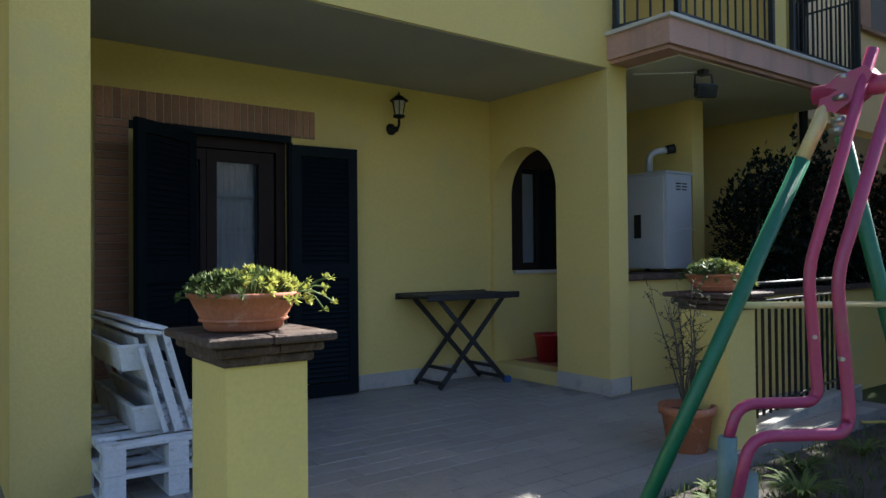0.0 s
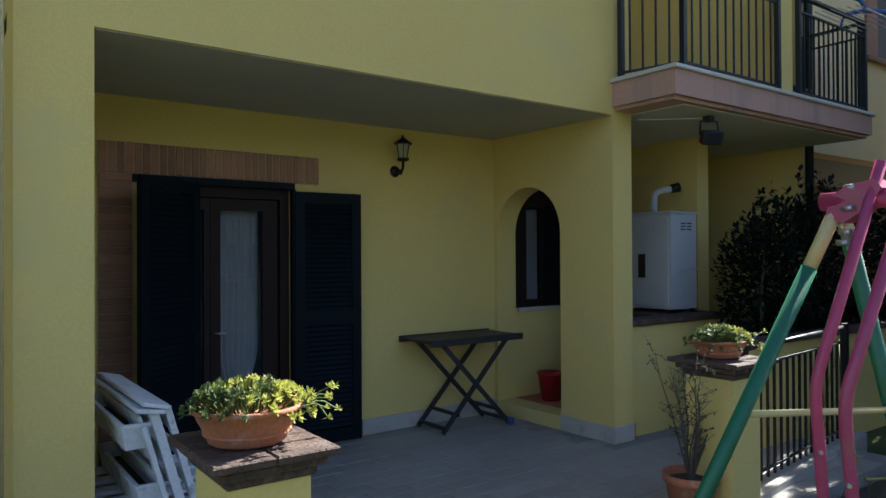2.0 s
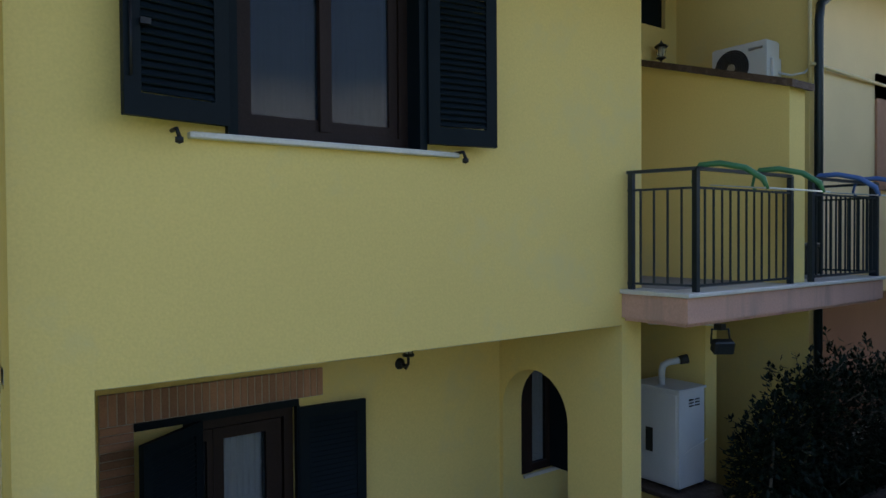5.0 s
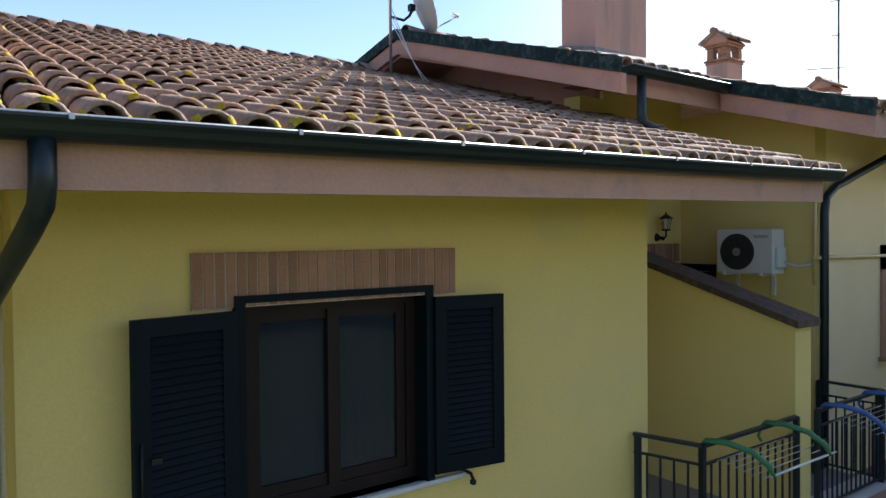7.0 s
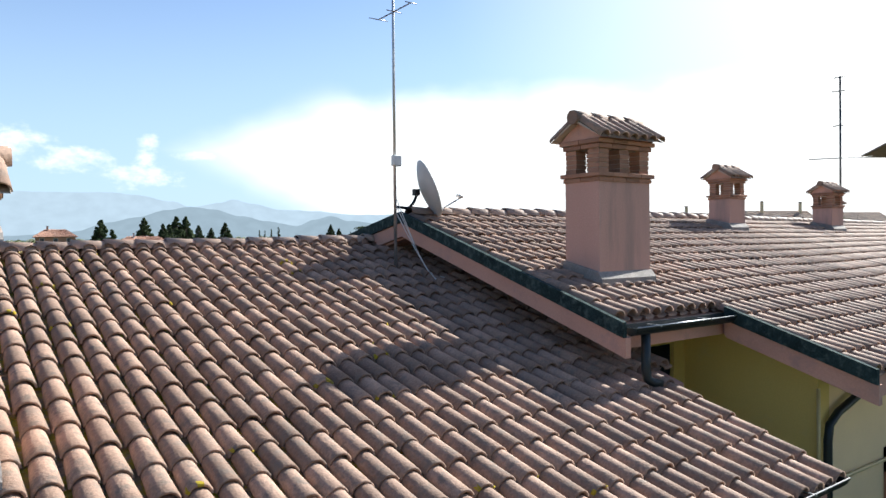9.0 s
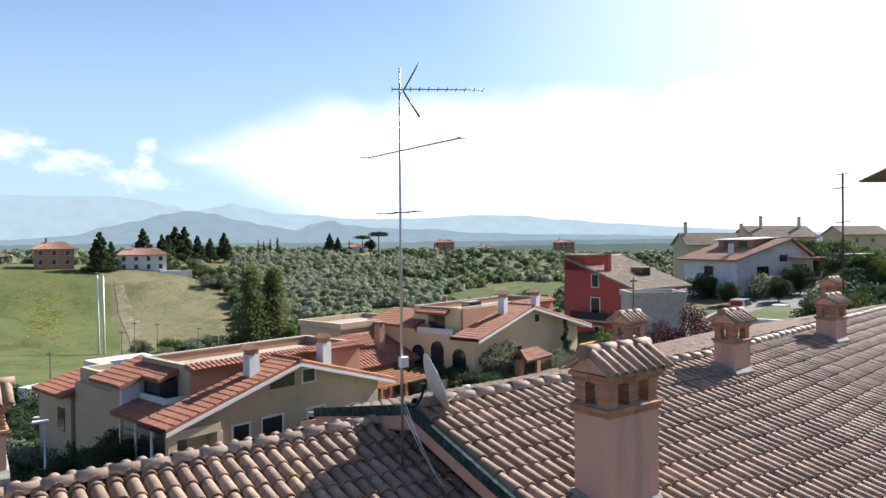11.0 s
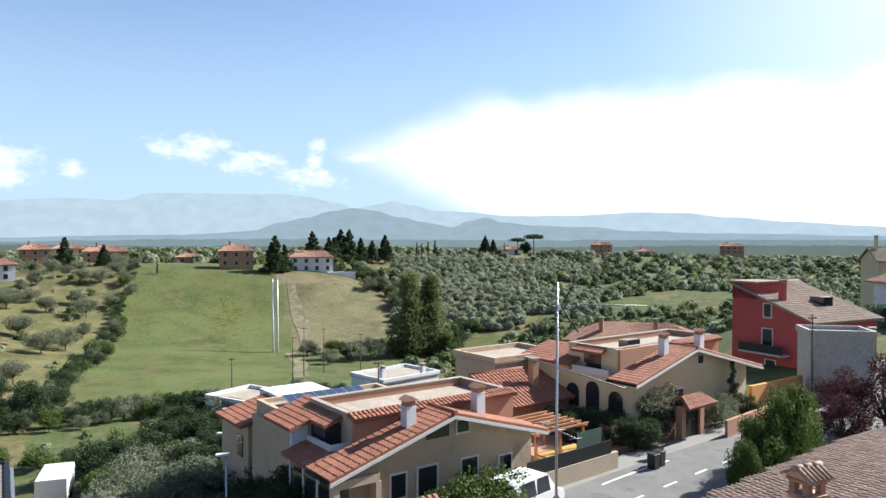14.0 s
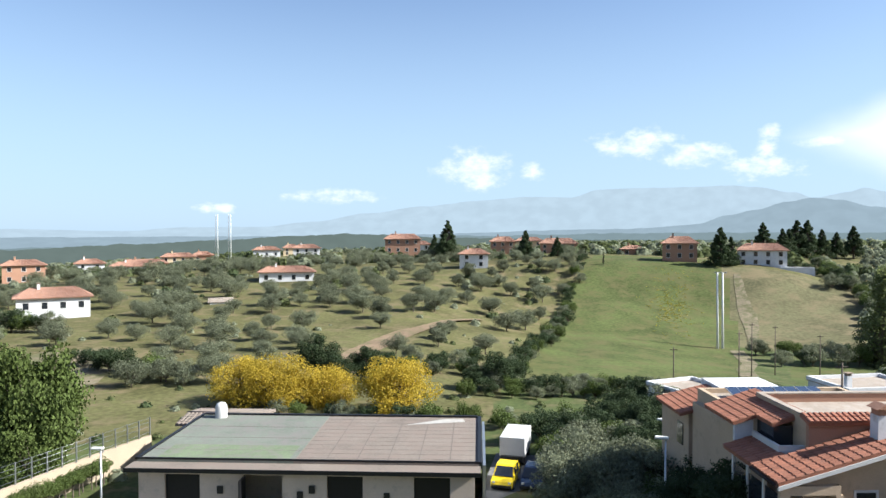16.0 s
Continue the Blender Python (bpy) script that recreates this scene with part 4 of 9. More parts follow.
part("window_frame", MB().box(1.46, 1.53, 3.93, 4.0, 4.17, 5.42).box(2.61, 2.68, 3.93, 4.0, 4.17, 5.42).box(1.53, 2.61, 3.93, 4.0, 5.34, 5.42).box(1.53, 2.61, 3.93, 4.0, 4.17, 4.25)
     .box(2.03, 2.11, 3.92, 3.99, 4.25, 5.34).box(1.535, 1.6, 3.945, 3.985, 4.25, 5.34).box(2.54, 2.605, 3.945, 3.985, 4.25, 5.34).box(1.6, 2.03, 3.945, 3.985, 4.25, 4.32).box(2.11, 2.54, 3.945, 3.985, 4.25, 4.32).box(1.6, 2.03, 3.945, 3.985, 5.28, 5.34).box(2.11, 2.54, 3.945, 3.985, 5.28, 5.34), FRAME_BROWN, win)
part("outer_frame", MB().box(1.405, 1.463, YF - 0.045, 3.928, 4.171, 5.46).box(2.677, 2.735, YF - 0.045, 3.928, 4.171, 5.46).box(1.463, 2.677, YF - 0.045, YF + 0.06, 5.417, 5.46), GREEN_DARK, win, "dark green shutter frame")
for xa, xb in ((1.6, 2.03), (2.11, 2.54)):
    o = part("pane", MB().box(xa, xb, 3.96, 3.966, 4.32, 5.28), PANE_DARK, win)
    o.visible_shadow = False
    cur = MB()
    n = 40
    for i in range(n + 1):
        x = xa - 0.03 + (xb - xa + 0.06) * i / n
        yy = 4.06 + 0.02 * math.sin(i * 1.1 + xa * 3) + 0.008 * math.sin(i * 2.7)
        cur.v += [(x, yy, 4.28), (x, yy + 0.004, 5.33)]
    cur.f = [(2 * i, 2 * i + 2, 2 * i + 3, 2 * i + 1) for i in range(n)]
    cur.smooth = [True] * n
    part("curtain", cur, CURTAIN, win, "thin white net curtain")
part("window_sill", MB().box(1.2, 3.0, YF - 0.05, YF + 0.11, 4.135, 4.17, bevel=0.006), SILL, win, "white marble sill")
shutter(win, 0.565, 1.17, Matrix.Translation((1.405, YF - 0.05, 4.21)) @ Matrix.Rotation(radians(180 + 10), 4, "Z"))
shutter(win, 0.53, 1.17, Matrix.Translation((2.735, YF - 0.05, 4.21)) @ Matrix.Rotation(radians(-8), 4, "Z"))
part("latch", MB().tube([(0.885, 3.655, 4.40), (0.885, 3.655, 4.78)], 0.007, 6).box(0.93, 0.98, 3.65, 3.68, 4.66, 4.69), BLACK_IRON, win, "thin metal shutter bolt")
for xx in (1.12, 3.0):
    part("stay", MB().tube([(xx, YF, 4.17), (xx, YF - 0.09, 4.17), (xx + 0.01, YF - 0.1, 4.13)], 0.012, 6).lathe([(0.0, 0.0), (0.022, 0.01), (0.022, 0.035), (0.0, 0.045)], (xx + 0.01, YF - 0.1, 4.09), 8), BLACK_IRON, win)
lintel = tagged(new("window_lintel"), "flat band of upright brown bricks over the window", "trim", kind="structure")
bricks_upright(lintel, 1.18, 2.93, YF, 5.40, 5.70)
part("bed", MB().box(1.18, 2.93, YF - 0.026, YF + 0.02, 5.395, 5.70), MORTAR, lintel)

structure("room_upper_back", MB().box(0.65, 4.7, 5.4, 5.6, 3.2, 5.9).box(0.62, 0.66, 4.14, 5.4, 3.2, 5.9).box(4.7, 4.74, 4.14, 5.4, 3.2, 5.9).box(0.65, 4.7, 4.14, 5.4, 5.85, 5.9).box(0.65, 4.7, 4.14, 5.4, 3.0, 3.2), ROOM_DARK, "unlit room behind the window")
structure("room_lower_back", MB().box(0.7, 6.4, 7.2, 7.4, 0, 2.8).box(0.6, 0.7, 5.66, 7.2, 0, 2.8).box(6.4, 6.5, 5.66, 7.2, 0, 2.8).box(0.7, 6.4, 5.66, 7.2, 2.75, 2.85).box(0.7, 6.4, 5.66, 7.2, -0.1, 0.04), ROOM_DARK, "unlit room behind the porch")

door = tagged(new("door_1"), "glazed brown door with a lace curtain and dark green shutters", "door", kind="structure")
part("door_frame", MB().box(1.6, 1.68, 5.42, 5.5, FL, 2.22).box(2.42, 2.5, 5.42, 5.5, FL, 2.22).box(1.68, 2.42, 5.42, 5.5, 2.13, 2.22), FRAME_BROWN, door)
part("door_leaf", MB().box(1.84, 1.92, 5.43, 5.48, FL + 0.01, 2.12).box(2.27, 2.4, 5.43, 5.48, FL + 0.01, 2.12).box(1.92, 2.27, 5.43, 5.48, 2.03, 2.12).box(1.92, 2.27, 5.43, 5.48, FL + 0.01, 0.32), FRAME_BROWN, door)
part("door_leaf", MB().box(1.69, 1.71, 5.43, 5.48, FL + 0.01, 2.12).box(1.79, 1.835, 5.43, 5.48, FL + 0.01, 2.12).box(1.71, 1.79, 5.43, 5.48, 2.03, 2.12).box(1.71, 1.79, 5.43, 5.48, FL + 0.01, 0.32), FRAME_BROWN, door)
for xa, xb in ((1.92, 2.27), (1.71, 1.79)):
    o = part("pane", MB().box(xa, xb, 5.452, 5.458, 0.32, 2.03), PANE, door)
    o.visible_shadow = False
cur = MB()
n = 36
rows = 30
for j in range(rows + 1):
    z = 2.08 - 1.7 * j / rows
    gather = 1.0 - 0.32 * math.exp(-((z - 0.62) / 0.16) ** 2)
    for i in range(n + 1):
        f = (i / n - 0.5) * gather
        cur.v.append((2.09 + f * 0.36, 5.53 + 0.012 * math.sin(i * 1.25 + j * 0.05), z + (0.03 * math.sin(i * 0.6) if j == rows else 0)))
cur.f = [(j * (n + 1) + i, j * (n + 1) + i + 1, (j + 1) * (n + 1) + i + 1, (j + 1) * (n + 1) + i) for j in range(rows) for i in range(n)]
cur.smooth = [True] * len(cur.f)
part("curtain", cur, CURTAIN, door, "white lace curtain gathered with a knot")
for z in (1.25, 1.45, 1.5, 1.75):
    part("lace_band", MB().box(1.93, 2.26, 5.505, 5.509, z, z + 0.022), CURTAIN, door)
shutter(door, 0.66, 2.16, Matrix.Translation((1.72, 5.35, FL + 0.01)) @ Matrix.Rotation(radians(180 + 38), 4, "Z"))
shutter(door, 0.6, 2.14, Matrix.Translation((2.52, 5.35, FL + 0.01)) @ Matrix.Rotation(radians(-5), 4, "Z"))
part("outer_frame", MB().box(1.25, 2.52, 5.34, 5.40, 2.215, 2.27).box(2.5, 2.53, 5.34, 5.40, FL, 2.215), GREEN_DARK, door)
part("handle", MB().tube([(1.87, 5.42, 1.05), (1.87, 5.39, 1.05), (1.95, 5.38, 1.05)], 0.009, 6), STEEL, door, "metal door handle")
lintel = tagged(new("door_surround"), "surround of narrow brown bricks beside and over the door", "trim", kind="structure")
bricks_upright(lintel, 1.02, 2.75, 5.39, 2.275, 2.5)
part("bed", MB().box(1.02, 2.75, 5.365, 5.395, 2.27, 2.5).box(1.02, 1.25, 5.37, 5.395, FL, 2.27), MORTAR, lintel)
me = MB().box(0.004, 0.226, -0.03, 0.0, 0.004, 0.056, bevel=0.003).mesh("brick", CLAY_BRICK)
for k in range(37):
    part("brick", me, CLAY_BRICK, lintel).location = (1.02, 5.39, FL + k * 0.06)

win = tagged(new("window_2"), "dark brown window seen through the arch", "window", kind="structure")
part("window_frame", MB().box(5.03, 5.2, 5.40, 5.48, 1.1, 2.6).box(5.92, 6.1, 5.42, 5.48, 1.1, 2.6).box(5.2, 5.92, 5.42, 5.48, 2.2, 2.6).box(5.2, 5.92, 5.42, 5.48, 1.1, 1.18).box(5.44, 5.56, 5.40, 5.47, 1.18, 2.2), FRAME_BROWN, win)
part("window_sill", MB().box(5.06, 6.06, 5.36, 5.44, 1.065, 1.098), SILL, win)
part("shutter", MB().box(5.46, 5.5, 5.0, 5.4, 1.12, 2.18), GREEN_DARK, win, "dark shutter leaf standing open")
for xa, xb in ((5.2, 5.44), (5.56, 5.92)):
    o = part("pane", MB().box(xa, xb, 5.445, 5.451, 1.18, 2.2), PANE, win)
    o.visible_shadow = False
    part("curtain", MB().box(xa - 0.01, xb + 0.01, 5.5, 5.51, 1.15, 2.15), CURTAIN, win)

win = tagged(new("window_3"), "small dark window high in the recess wall", "window", kind="structure")
part("window_frame", MB().box(7.38, 7.9, 5.76, 5.8, 6.28, 6.93), GREEN_DARK, win)
door = tagged(new("door_2"), "dark shuttered balcony door under a flat brick lintel", "door", kind="structure")
part("door_frame", MB().box(7.2, 7.95, 5.8, 5.86, 3.156, 5.42), GREEN_DARK, door)
bricks_upright(door, 7.05, 8.06, 5.7, 5.425, 5.66)
shutter(door, 0.6, 2.2, Matrix.Translation((8.0, 5.66, 3.2)) @ Matrix.Rotation(radians(-97), 4, "Z"))
win = tagged(new("window_4"), "brick-framed window of the neighbouring house", "window", kind="structure")
part("window_frame", MB().box(10.12, 11.2, 4.02, 4.08, 4.25, 5.3), GREEN_DARK, win)
part("surround", MB().box(9.8, 10.11, 3.92, 3.96, 4.2, 5.62).box(9.8, 11.5, 3.92, 3.96, 5.31, 5.62).box(9.75, 11.5, 3.88, 3.98, 4.15, 4.2), CLAY_BRICK, win)

# ---- porch floor of rectangular tiles ----
floor = structure("floor", MB().box(-1.5, 6.2, 2.22, 5.39, -0.12, FL - 0.008), GROUT, "porch floor of grey-beige stoneware tiles")
TW, TD = 0.33, 0.165
n_t = 0
shape = MB().box(0.003, TW - 0.003, 0.003, TD - 0.003, -0.02, 0, bevel=0.003).mesh("floor_tile", FLOOR_TILE)
rest = MB()
for j in range(int((5.39 - 2.22) / TD) + 1):
    off = (j % 3) * TW / 3
    for i in range(-5, 19):
        x, y = i * TW + off, 2.225 + j * TD
        if y + TD > 5.39 or x + TW > 6.15 or (x + TW > 4.74 and y + TD > YF) or x < -1.5 or (x < 0.75 and y > 3.6):
            continue
        if 0.9 < x < 4.9 and y > 2.9:
            o = part("floor_tile", shape, FLOOR_TILE, floor)
            o.location = (x, y, FL + rng.uniform(-0.0008, 0.0008))
        else:
            rest.box(x + 0.003, x + TW - 0.003, y + 0.003, y + TD - 0.003, FL - 0.02, FL)
part("floor_tiles", rest, FLOOR_TILE, floor)["kind"] = "stuff"

# ================= porch, balcony and garden things =================


def leaf(mb, p, d, w, L, up=None):
    """One leaf from p along d: a folded four-sided blade."""
    d = Vector(d).normalized()
    s = d.cross(up or Vector((0, 0, 1)))
    s = (s if s.length > 0.05 else Vector((1, 0, 0))).normalized() * w
    p = Vector(p)
    n = d.cross(s).normalized() * w * 0.35
    mb.add([p, p + d * L * 0.5 + s + n, p + d * L, p + d * L * 0.5 - s + n, p + d * L * 0.5], [(0, 1, 4), (1, 2, 4), (2, 3, 4), (3, 0, 4)])


def blade(mb, p, d, w, L, up):
    """One flat leaf of a tree, a single four-sided face."""
    d = Vector(d).normalized()
    s = d.cross(up)
    s = (s if s.length > 0.05 else Vector((1, 0, 0))).normalized() * w
    p = Vector(p)
    mb.add([p - d * L * 0.5, p + s, p + d * L * 0.5, p - s], [(0, 1, 2, 3)])


def unit(r):
    while True:
        v = Vector((r.uniform(-1, 1), r.uniform(-1, 1), r.uniform(-1, 1)))
        if 0.05 < v.length < 1:
            return v.normalized()


def pillar(x0, x1, y0, y1, z1, label):
    t = thing("gate_pillar", label, "pillar", group="gate pillars")
    part("shaft", MB().box(x0, x1, y0, y1, -0.15, z1), YELLOW, t)
    part("bed", MB().box(x0 - 0.012, x1 + 0.012, y0 - 0.012, y1 + 0.012, z1, z1 + 0.10), CAPSTONE, t)
    r = random.Random(int(x0 * 10))
    for k, out in enumerate((0.02, 0.05, 0.085)):
        z = z1 + 0.002 + k * 0.036
        xa, xb, ya, yb = x0 - out, x1 + out, y0 - out, y1 + out
        xm = (xa + xb) / 2 + r.uniform(-0.04, 0.04)
        for a, b in ((xa, xm), (xm, xb)):
            for c, d in ((ya, (ya + yb) / 2), ((ya + yb) / 2, yb)):
                part("brick", MB().box(a + 0.003, b - 0.003, c + 0.003, d - 0.003, z + r.uniform(0, 0.003), z + 0.033, pose(r.uniform(-0.004, 0.004), r.uniform(-0.004, 0.004), 0), bevel=0.006), CAPSTONE, t)
    return t


def succulent_pot(cx, cy, z, rx, ry, h, seed, label, sunny=0.5):
    t = thing("plant_pot", label, "plant pot", (cx, cy, z), group="succulent bowls")
    prof = [(0.0, 0.0), (0.62, 0.0), (0.70, 0.08 * h), (0.72, 0.22 * h), (0.86, 0.6 * h), (0.94, 0.85 * h), (1.0, 0.88 * h), (1.01, h), (0.94, h), (0.9, 0.85 * h), (0.0, 0.82 * h)]
    part("bowl", MB().lathe([(r, q) for r, q in prof], sides=32, sx=rx, sy=ry), TERRACOTTA, t)
    part("band", MB().lathe([(0.72, 0.24 * h), (0.785, 0.26 * h), (0.79, 0.31 * h), (0.745, 0.34 * h)], sides=32, sx=rx, sy=ry), TERRACOTTA, t)
    r = random.Random(seed)
    green, tip, stems = MB(), MB(), MB()
    for k in range(190):
        a, q = r.uniform(0, 6.28), math.sqrt(r.random()) * 1.06
        px_, py_ = math.cos(a) * q * rx, math.sin(a) * q * ry
        top = h + 0.015 + 0.045 * (1 - q * q) * r.uniform(0.4, 1.3) + (0.015 if q < 0.9 else -0.005)
        # sun-side rosettes take the yellower leaf colour, sunlight put in as colour
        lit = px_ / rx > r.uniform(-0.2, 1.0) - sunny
        if q > 0.95 and r.random() < 0.55:
            px_, py_, top = px_ * 1.12, py_ * 1.12, top - r.uniform(0.0, 0.05)
        base = Vector((px_, py_, top))
        axis = (Vector((px_ * 2.0, py_ * 2.0, 0.16)) + 0.05 * unit(r)).normalized()
        for j in range(9):
            b = 2 * math.pi * j / 9 + r.uniform(-0.2, 0.2)
            e1 = axis.orthogonal().normalized()
            e2 = axis.cross(e1)
            d = e1 * math.cos(b) + e2 * math.sin(b) + axis * (0.35 if j % 2 else 0.9)
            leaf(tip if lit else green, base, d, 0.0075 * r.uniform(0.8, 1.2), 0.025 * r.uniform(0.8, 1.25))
        stems.tube([(px_ * 0.7, py_ * 0.7, h * 0.85), base], 0.003, 4, False)
    for k in range(11):
        a = r.uniform(-0.9, 0.6)
        p0 = Vector((math.cos(a) * rx, math.sin(a) * ry - 0.02, h))
        p1 = p0 + Vector((0.04 + 0.09 * r.random(), -0.01, 0.05 - 0.13 * r.random()))
        stems.tube([p0, (p0 + p1) / 2 + Vector((0.01, 0, 0.012)), p1], 0.003, 4, False)
        for j in range(8):
            leaf(tip, p1, unit(r) + Vector((0.5, -0.3, 0.2)), 0.006, 0.024)
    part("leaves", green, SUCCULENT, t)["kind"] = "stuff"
    part("rosette_mass", tip, SUCCULENT_SUNLIT, t, "rosettes tinted a sunlit yellow-green")["kind"] = "stuff"
    part("stem_mass", stems, SUCCULENT, t)["kind"] = "stuff"
    return t


pillar(0.87, 1.17, 2.22, 2.60, 0.865, "short yellow pillar with a stepped brick cap")
pillar(3.93, 4.23, 2.24, 2.56, 0.90, "short yellow pillar with a stepped brick cap beside the iron fence")
succulent_pot(1.0, 2.40, 0.975, 0.205, 0.205, 0.14, 3, "oval terracotta bowl of trailing yellow-green succulents", 0.4)
succulent_pot(4.08, 2.42, 1.01, 0.19, 0.17, 0.11, 8, "terracotta bowl of green succulents on the far pillar", 0.25)

# folding table: a tray on two crossed frames
tb = thing("folding_table", "dark folding tray table with crossed legs", "table")
T_A, T_B, T_C, T_D = Vector((3.58, 4.86, 0.9)), Vector((4.62, 4.86, 0.9)), Vector((4.62, 5.36, 0.9)), Vector((3.58, 5.36, 0.9))
part("tabletop", MB().box(3.58, 4.62, 4.86, 5.36, 0.875, 0.905, bevel=0.01), DARK_WOOD, tb)
part("tray_edge", MB().box(3.565, 4.635, 4.845, 4.87, 0.855, 0.915, bevel=0.005).box(3.565, 4.635, 5.35, 5.375, 0.855, 0.915, bevel=0.005), DARK_WOOD, tb)
for y0, y1 in ((4.9, 4.93), (5.29, 5.32)):
    for xa, xb in ((3.72, 4.5), (4.5, 3.74)):
        d = Vector((xb - xa, 0, -0.8))
        y = y0 if xa < 4 else y1
        m = Matrix.Translation((xa, y, 0.865)) @ d.to_track_quat("Z", "Y").to_matrix().to_4x4()
        part("leg", MB().box(-0.011, 0.011, -0.02, 0.02, 0, d.length, m), DARK_WOOD, tb)
for x, z in ((4.47, 0.09), (3.77, 0.09), (4.36, 0.2), (3.9, 0.2)):
    part("stretcher", MB().box(x - 0.012, x + 0.012, 4.9, 5.32, z, z + 0.03), DARK_WOOD, tb)
part("wheel", MB().tube([(4.5, 4.86, 0.085), (4.5, 4.89, 0.085)], 0.035, 14), BLUE_PLASTIC, tb, "small blue wheel")


def lantern(at, turn, label):
    t = thing("wall_lantern", label, "wall lamp", at, turn, "wall lanterns")
    part("back_plate", MB().lathe([(0.0, 0), (0.055, 0), (0.045, 0.02), (0.0, 0.03)], sides=14).tube([(0, 0, 0.0), (0, 0, 0.1)], 0.012, 8), BLACK_IRON, t).matrix_local = pose(0, 0, -0.12, 90)
    part("arm", MB().tube([(0, -0.03, -0.12), (0, -0.1, -0.15), (0, -0.14, -0.1), (0, -0.14, -0.04)], 0.013, 8), BLACK_IRON, t)
    part("cage", MB().lathe([(0.035, -0.04), (0.06, -0.03), (0.062, -0.015), (0.04, -0.01)], (0, -0.14, 0), 6).tube([(0, -0.14, -0.04), (0, -0.14, -0.075)], 0.012, 6), BLACK_IRON, t)
    for k in range(6):
        a = math.pi / 3 * k
        part("rib", MB().tube([(0.042 * math.cos(a), -0.14 + 0.042 * math.sin(a), -0.01), (0.066 * math.cos(a), -0.14 + 0.066 * math.sin(a), 0.115)], 0.004, 5), BLACK_IRON, t)
    part("glass", MB().lathe([(0.036, -0.01), (0.06, 0.115)], (0, -0.14, 0), 6), glass("lantern_glass", (0.8, 0.8, 0.75), 0.2, 0.35), t)
    part("roof", MB().lathe([(0.0, 0.205), (0.006, 0.2), (0.012, 0.175), (0.03, 0.165), (0.085, 0.125), (0.085, 0.115), (0.0, 0.115)], (0, -0.14, 0), 12), BLACK_IRON, t)
    return t


lantern((3.54, 5.39, 2.56), 0, "black iron wall lantern on the porch wall")
lantern((7.62, 5.7, 5.86), 0, "black iron wall lantern in the balcony recess")

# boiler
bo = thing("boiler_cabinet", "white metal boiler cabinet standing on the parapet", "boiler")
part("body", MB().box(5.94, 6.36, 4.12, 4.68, 1.11, 2.06, bevel=0.006), ENAMEL, bo)
part("lid", MB().box(5.925, 6.375, 4.105, 4.695, 2.06, 2.085, bevel=0.005), ENAMEL, bo)
part("door", MB().box(5.93, 5.94, 4.15, 4.65, 1.14, 2.03, bevel=0.003), ENAMEL, bo)
part("handle", MB().box(5.92, 5.931, 4.42, 4.50, 1.42, 1.66), BLACK, bo, "dark recessed grip")
for z in (1.90, 1.93, 1.96):
    for x in (6.1, 6.2):
        part("vent", MB().box(x, x + 0.07, 4.113, 4.119, z, z + 0.012), BLACK, bo)
for x, y in ((5.97, 4.15), (6.33, 4.15), (5.97, 4.65), (6.33, 4.65)):
    part("foot", MB().box(x - 0.02, x + 0.02, y - 0.02, y + 0.02, 1.074, 1.11), BLACK, bo)
part("flue", MB().tube([(6.05, 4.4, 2.085), (6.05, 4.4, 2.23), (6.06, 4.39, 2.28), (6.1, 4.36, 2.31), (6.2, 4.29, 2.33)], 0.034, 12), ENAMEL, bo, "white flue elbow")
part("flue_end", MB().tube([(6.19, 4.295, 2.328), (6.26, 4.245, 2.345)], [0.044, 0.05], 12), BLACK, bo, "black flue terminal")
part("cable", MB().tube([(5.99, 4.1, 1.45), (6.08, 4.08, 1.5), (6.3, 4.1, 1.52), (6.52, 4.19, 1.5)], 0.004, 5), PLASTIC_WHITE, bo)

fl = thing("floodlight", "small black floodlight under the balcony", "floodlight")
part("housing", MB().box(-0.085, 0.085, -0.05, 0.03, -0.06, 0.06, bevel=0.012), BLACK, fl).matrix_local = pose(5.46, 3.36, 2.66, 20, 0, -35)
part("lens", MB().box(-0.07, 0.07, -0.056, -0.05, -0.045, 0.045), PANE, fl).matrix_local = pose(5.46, 3.36, 2.66, 20, 0, -35)
part("bracket", MB().tube([(5.39, 3.42, 2.68), (5.40, 3.42, 2.8), (5.52, 3.34, 2.8), (5.53, 3.33, 2.68)], 0.01, 6).box(5.43, 5.5, 3.35, 3.42, 2.795, 2.845), BLACK, fl)
part("cable", MB().tube([(5.46, 3.4, 2.83), (5.3, 3.6, 2.837), (5.05, 3.8, 2.837)], 0.006, 5), PLASTIC_WHITE, fl)

# air conditioner
ac = thing("air_conditioner", "white outdoor air-conditioner unit on wall brackets", "air conditioner")
part("casing", MB().box(7.82, 8.09, 4.28, 4.97, 5.30, 5.83, bevel=0.02), PLASTIC_WHITE, ac)
fan = MB()
for r in [0.03 * k for k in range(2, 8)]:
    fan.tube([(7.806, 4.71 + r * math.cos(a), 5.565 + r * math.sin(a)) for a in [2 * math.pi * q / 24 for q in range(25)]], 0.004, 4, False)
for q in range(12):
    a = math.pi * q / 6
    fan.tube([(7.806, 4.71, 5.565), (7.806, 4.71 + 0.215 * math.cos(a), 5.565 + 0.215 * math.sin(a))], 0.003, 4, False)
part("fan_grille", fan, BLACK_IRON, ac)
part("fan_recess", MB().prism([(4.71 + 0.215 * math.cos(2 * math.pi * q / 28), 5.565 + 0.215 * math.sin(2 * math.pi * q / 28)) for q in range(28)], 7.812, 7.82, "x"), surface("fan_grey", (0.05, 0.05, 0.055), 0.5, 0.1, 5, 60, 0.05), ac, "dark fan opening")
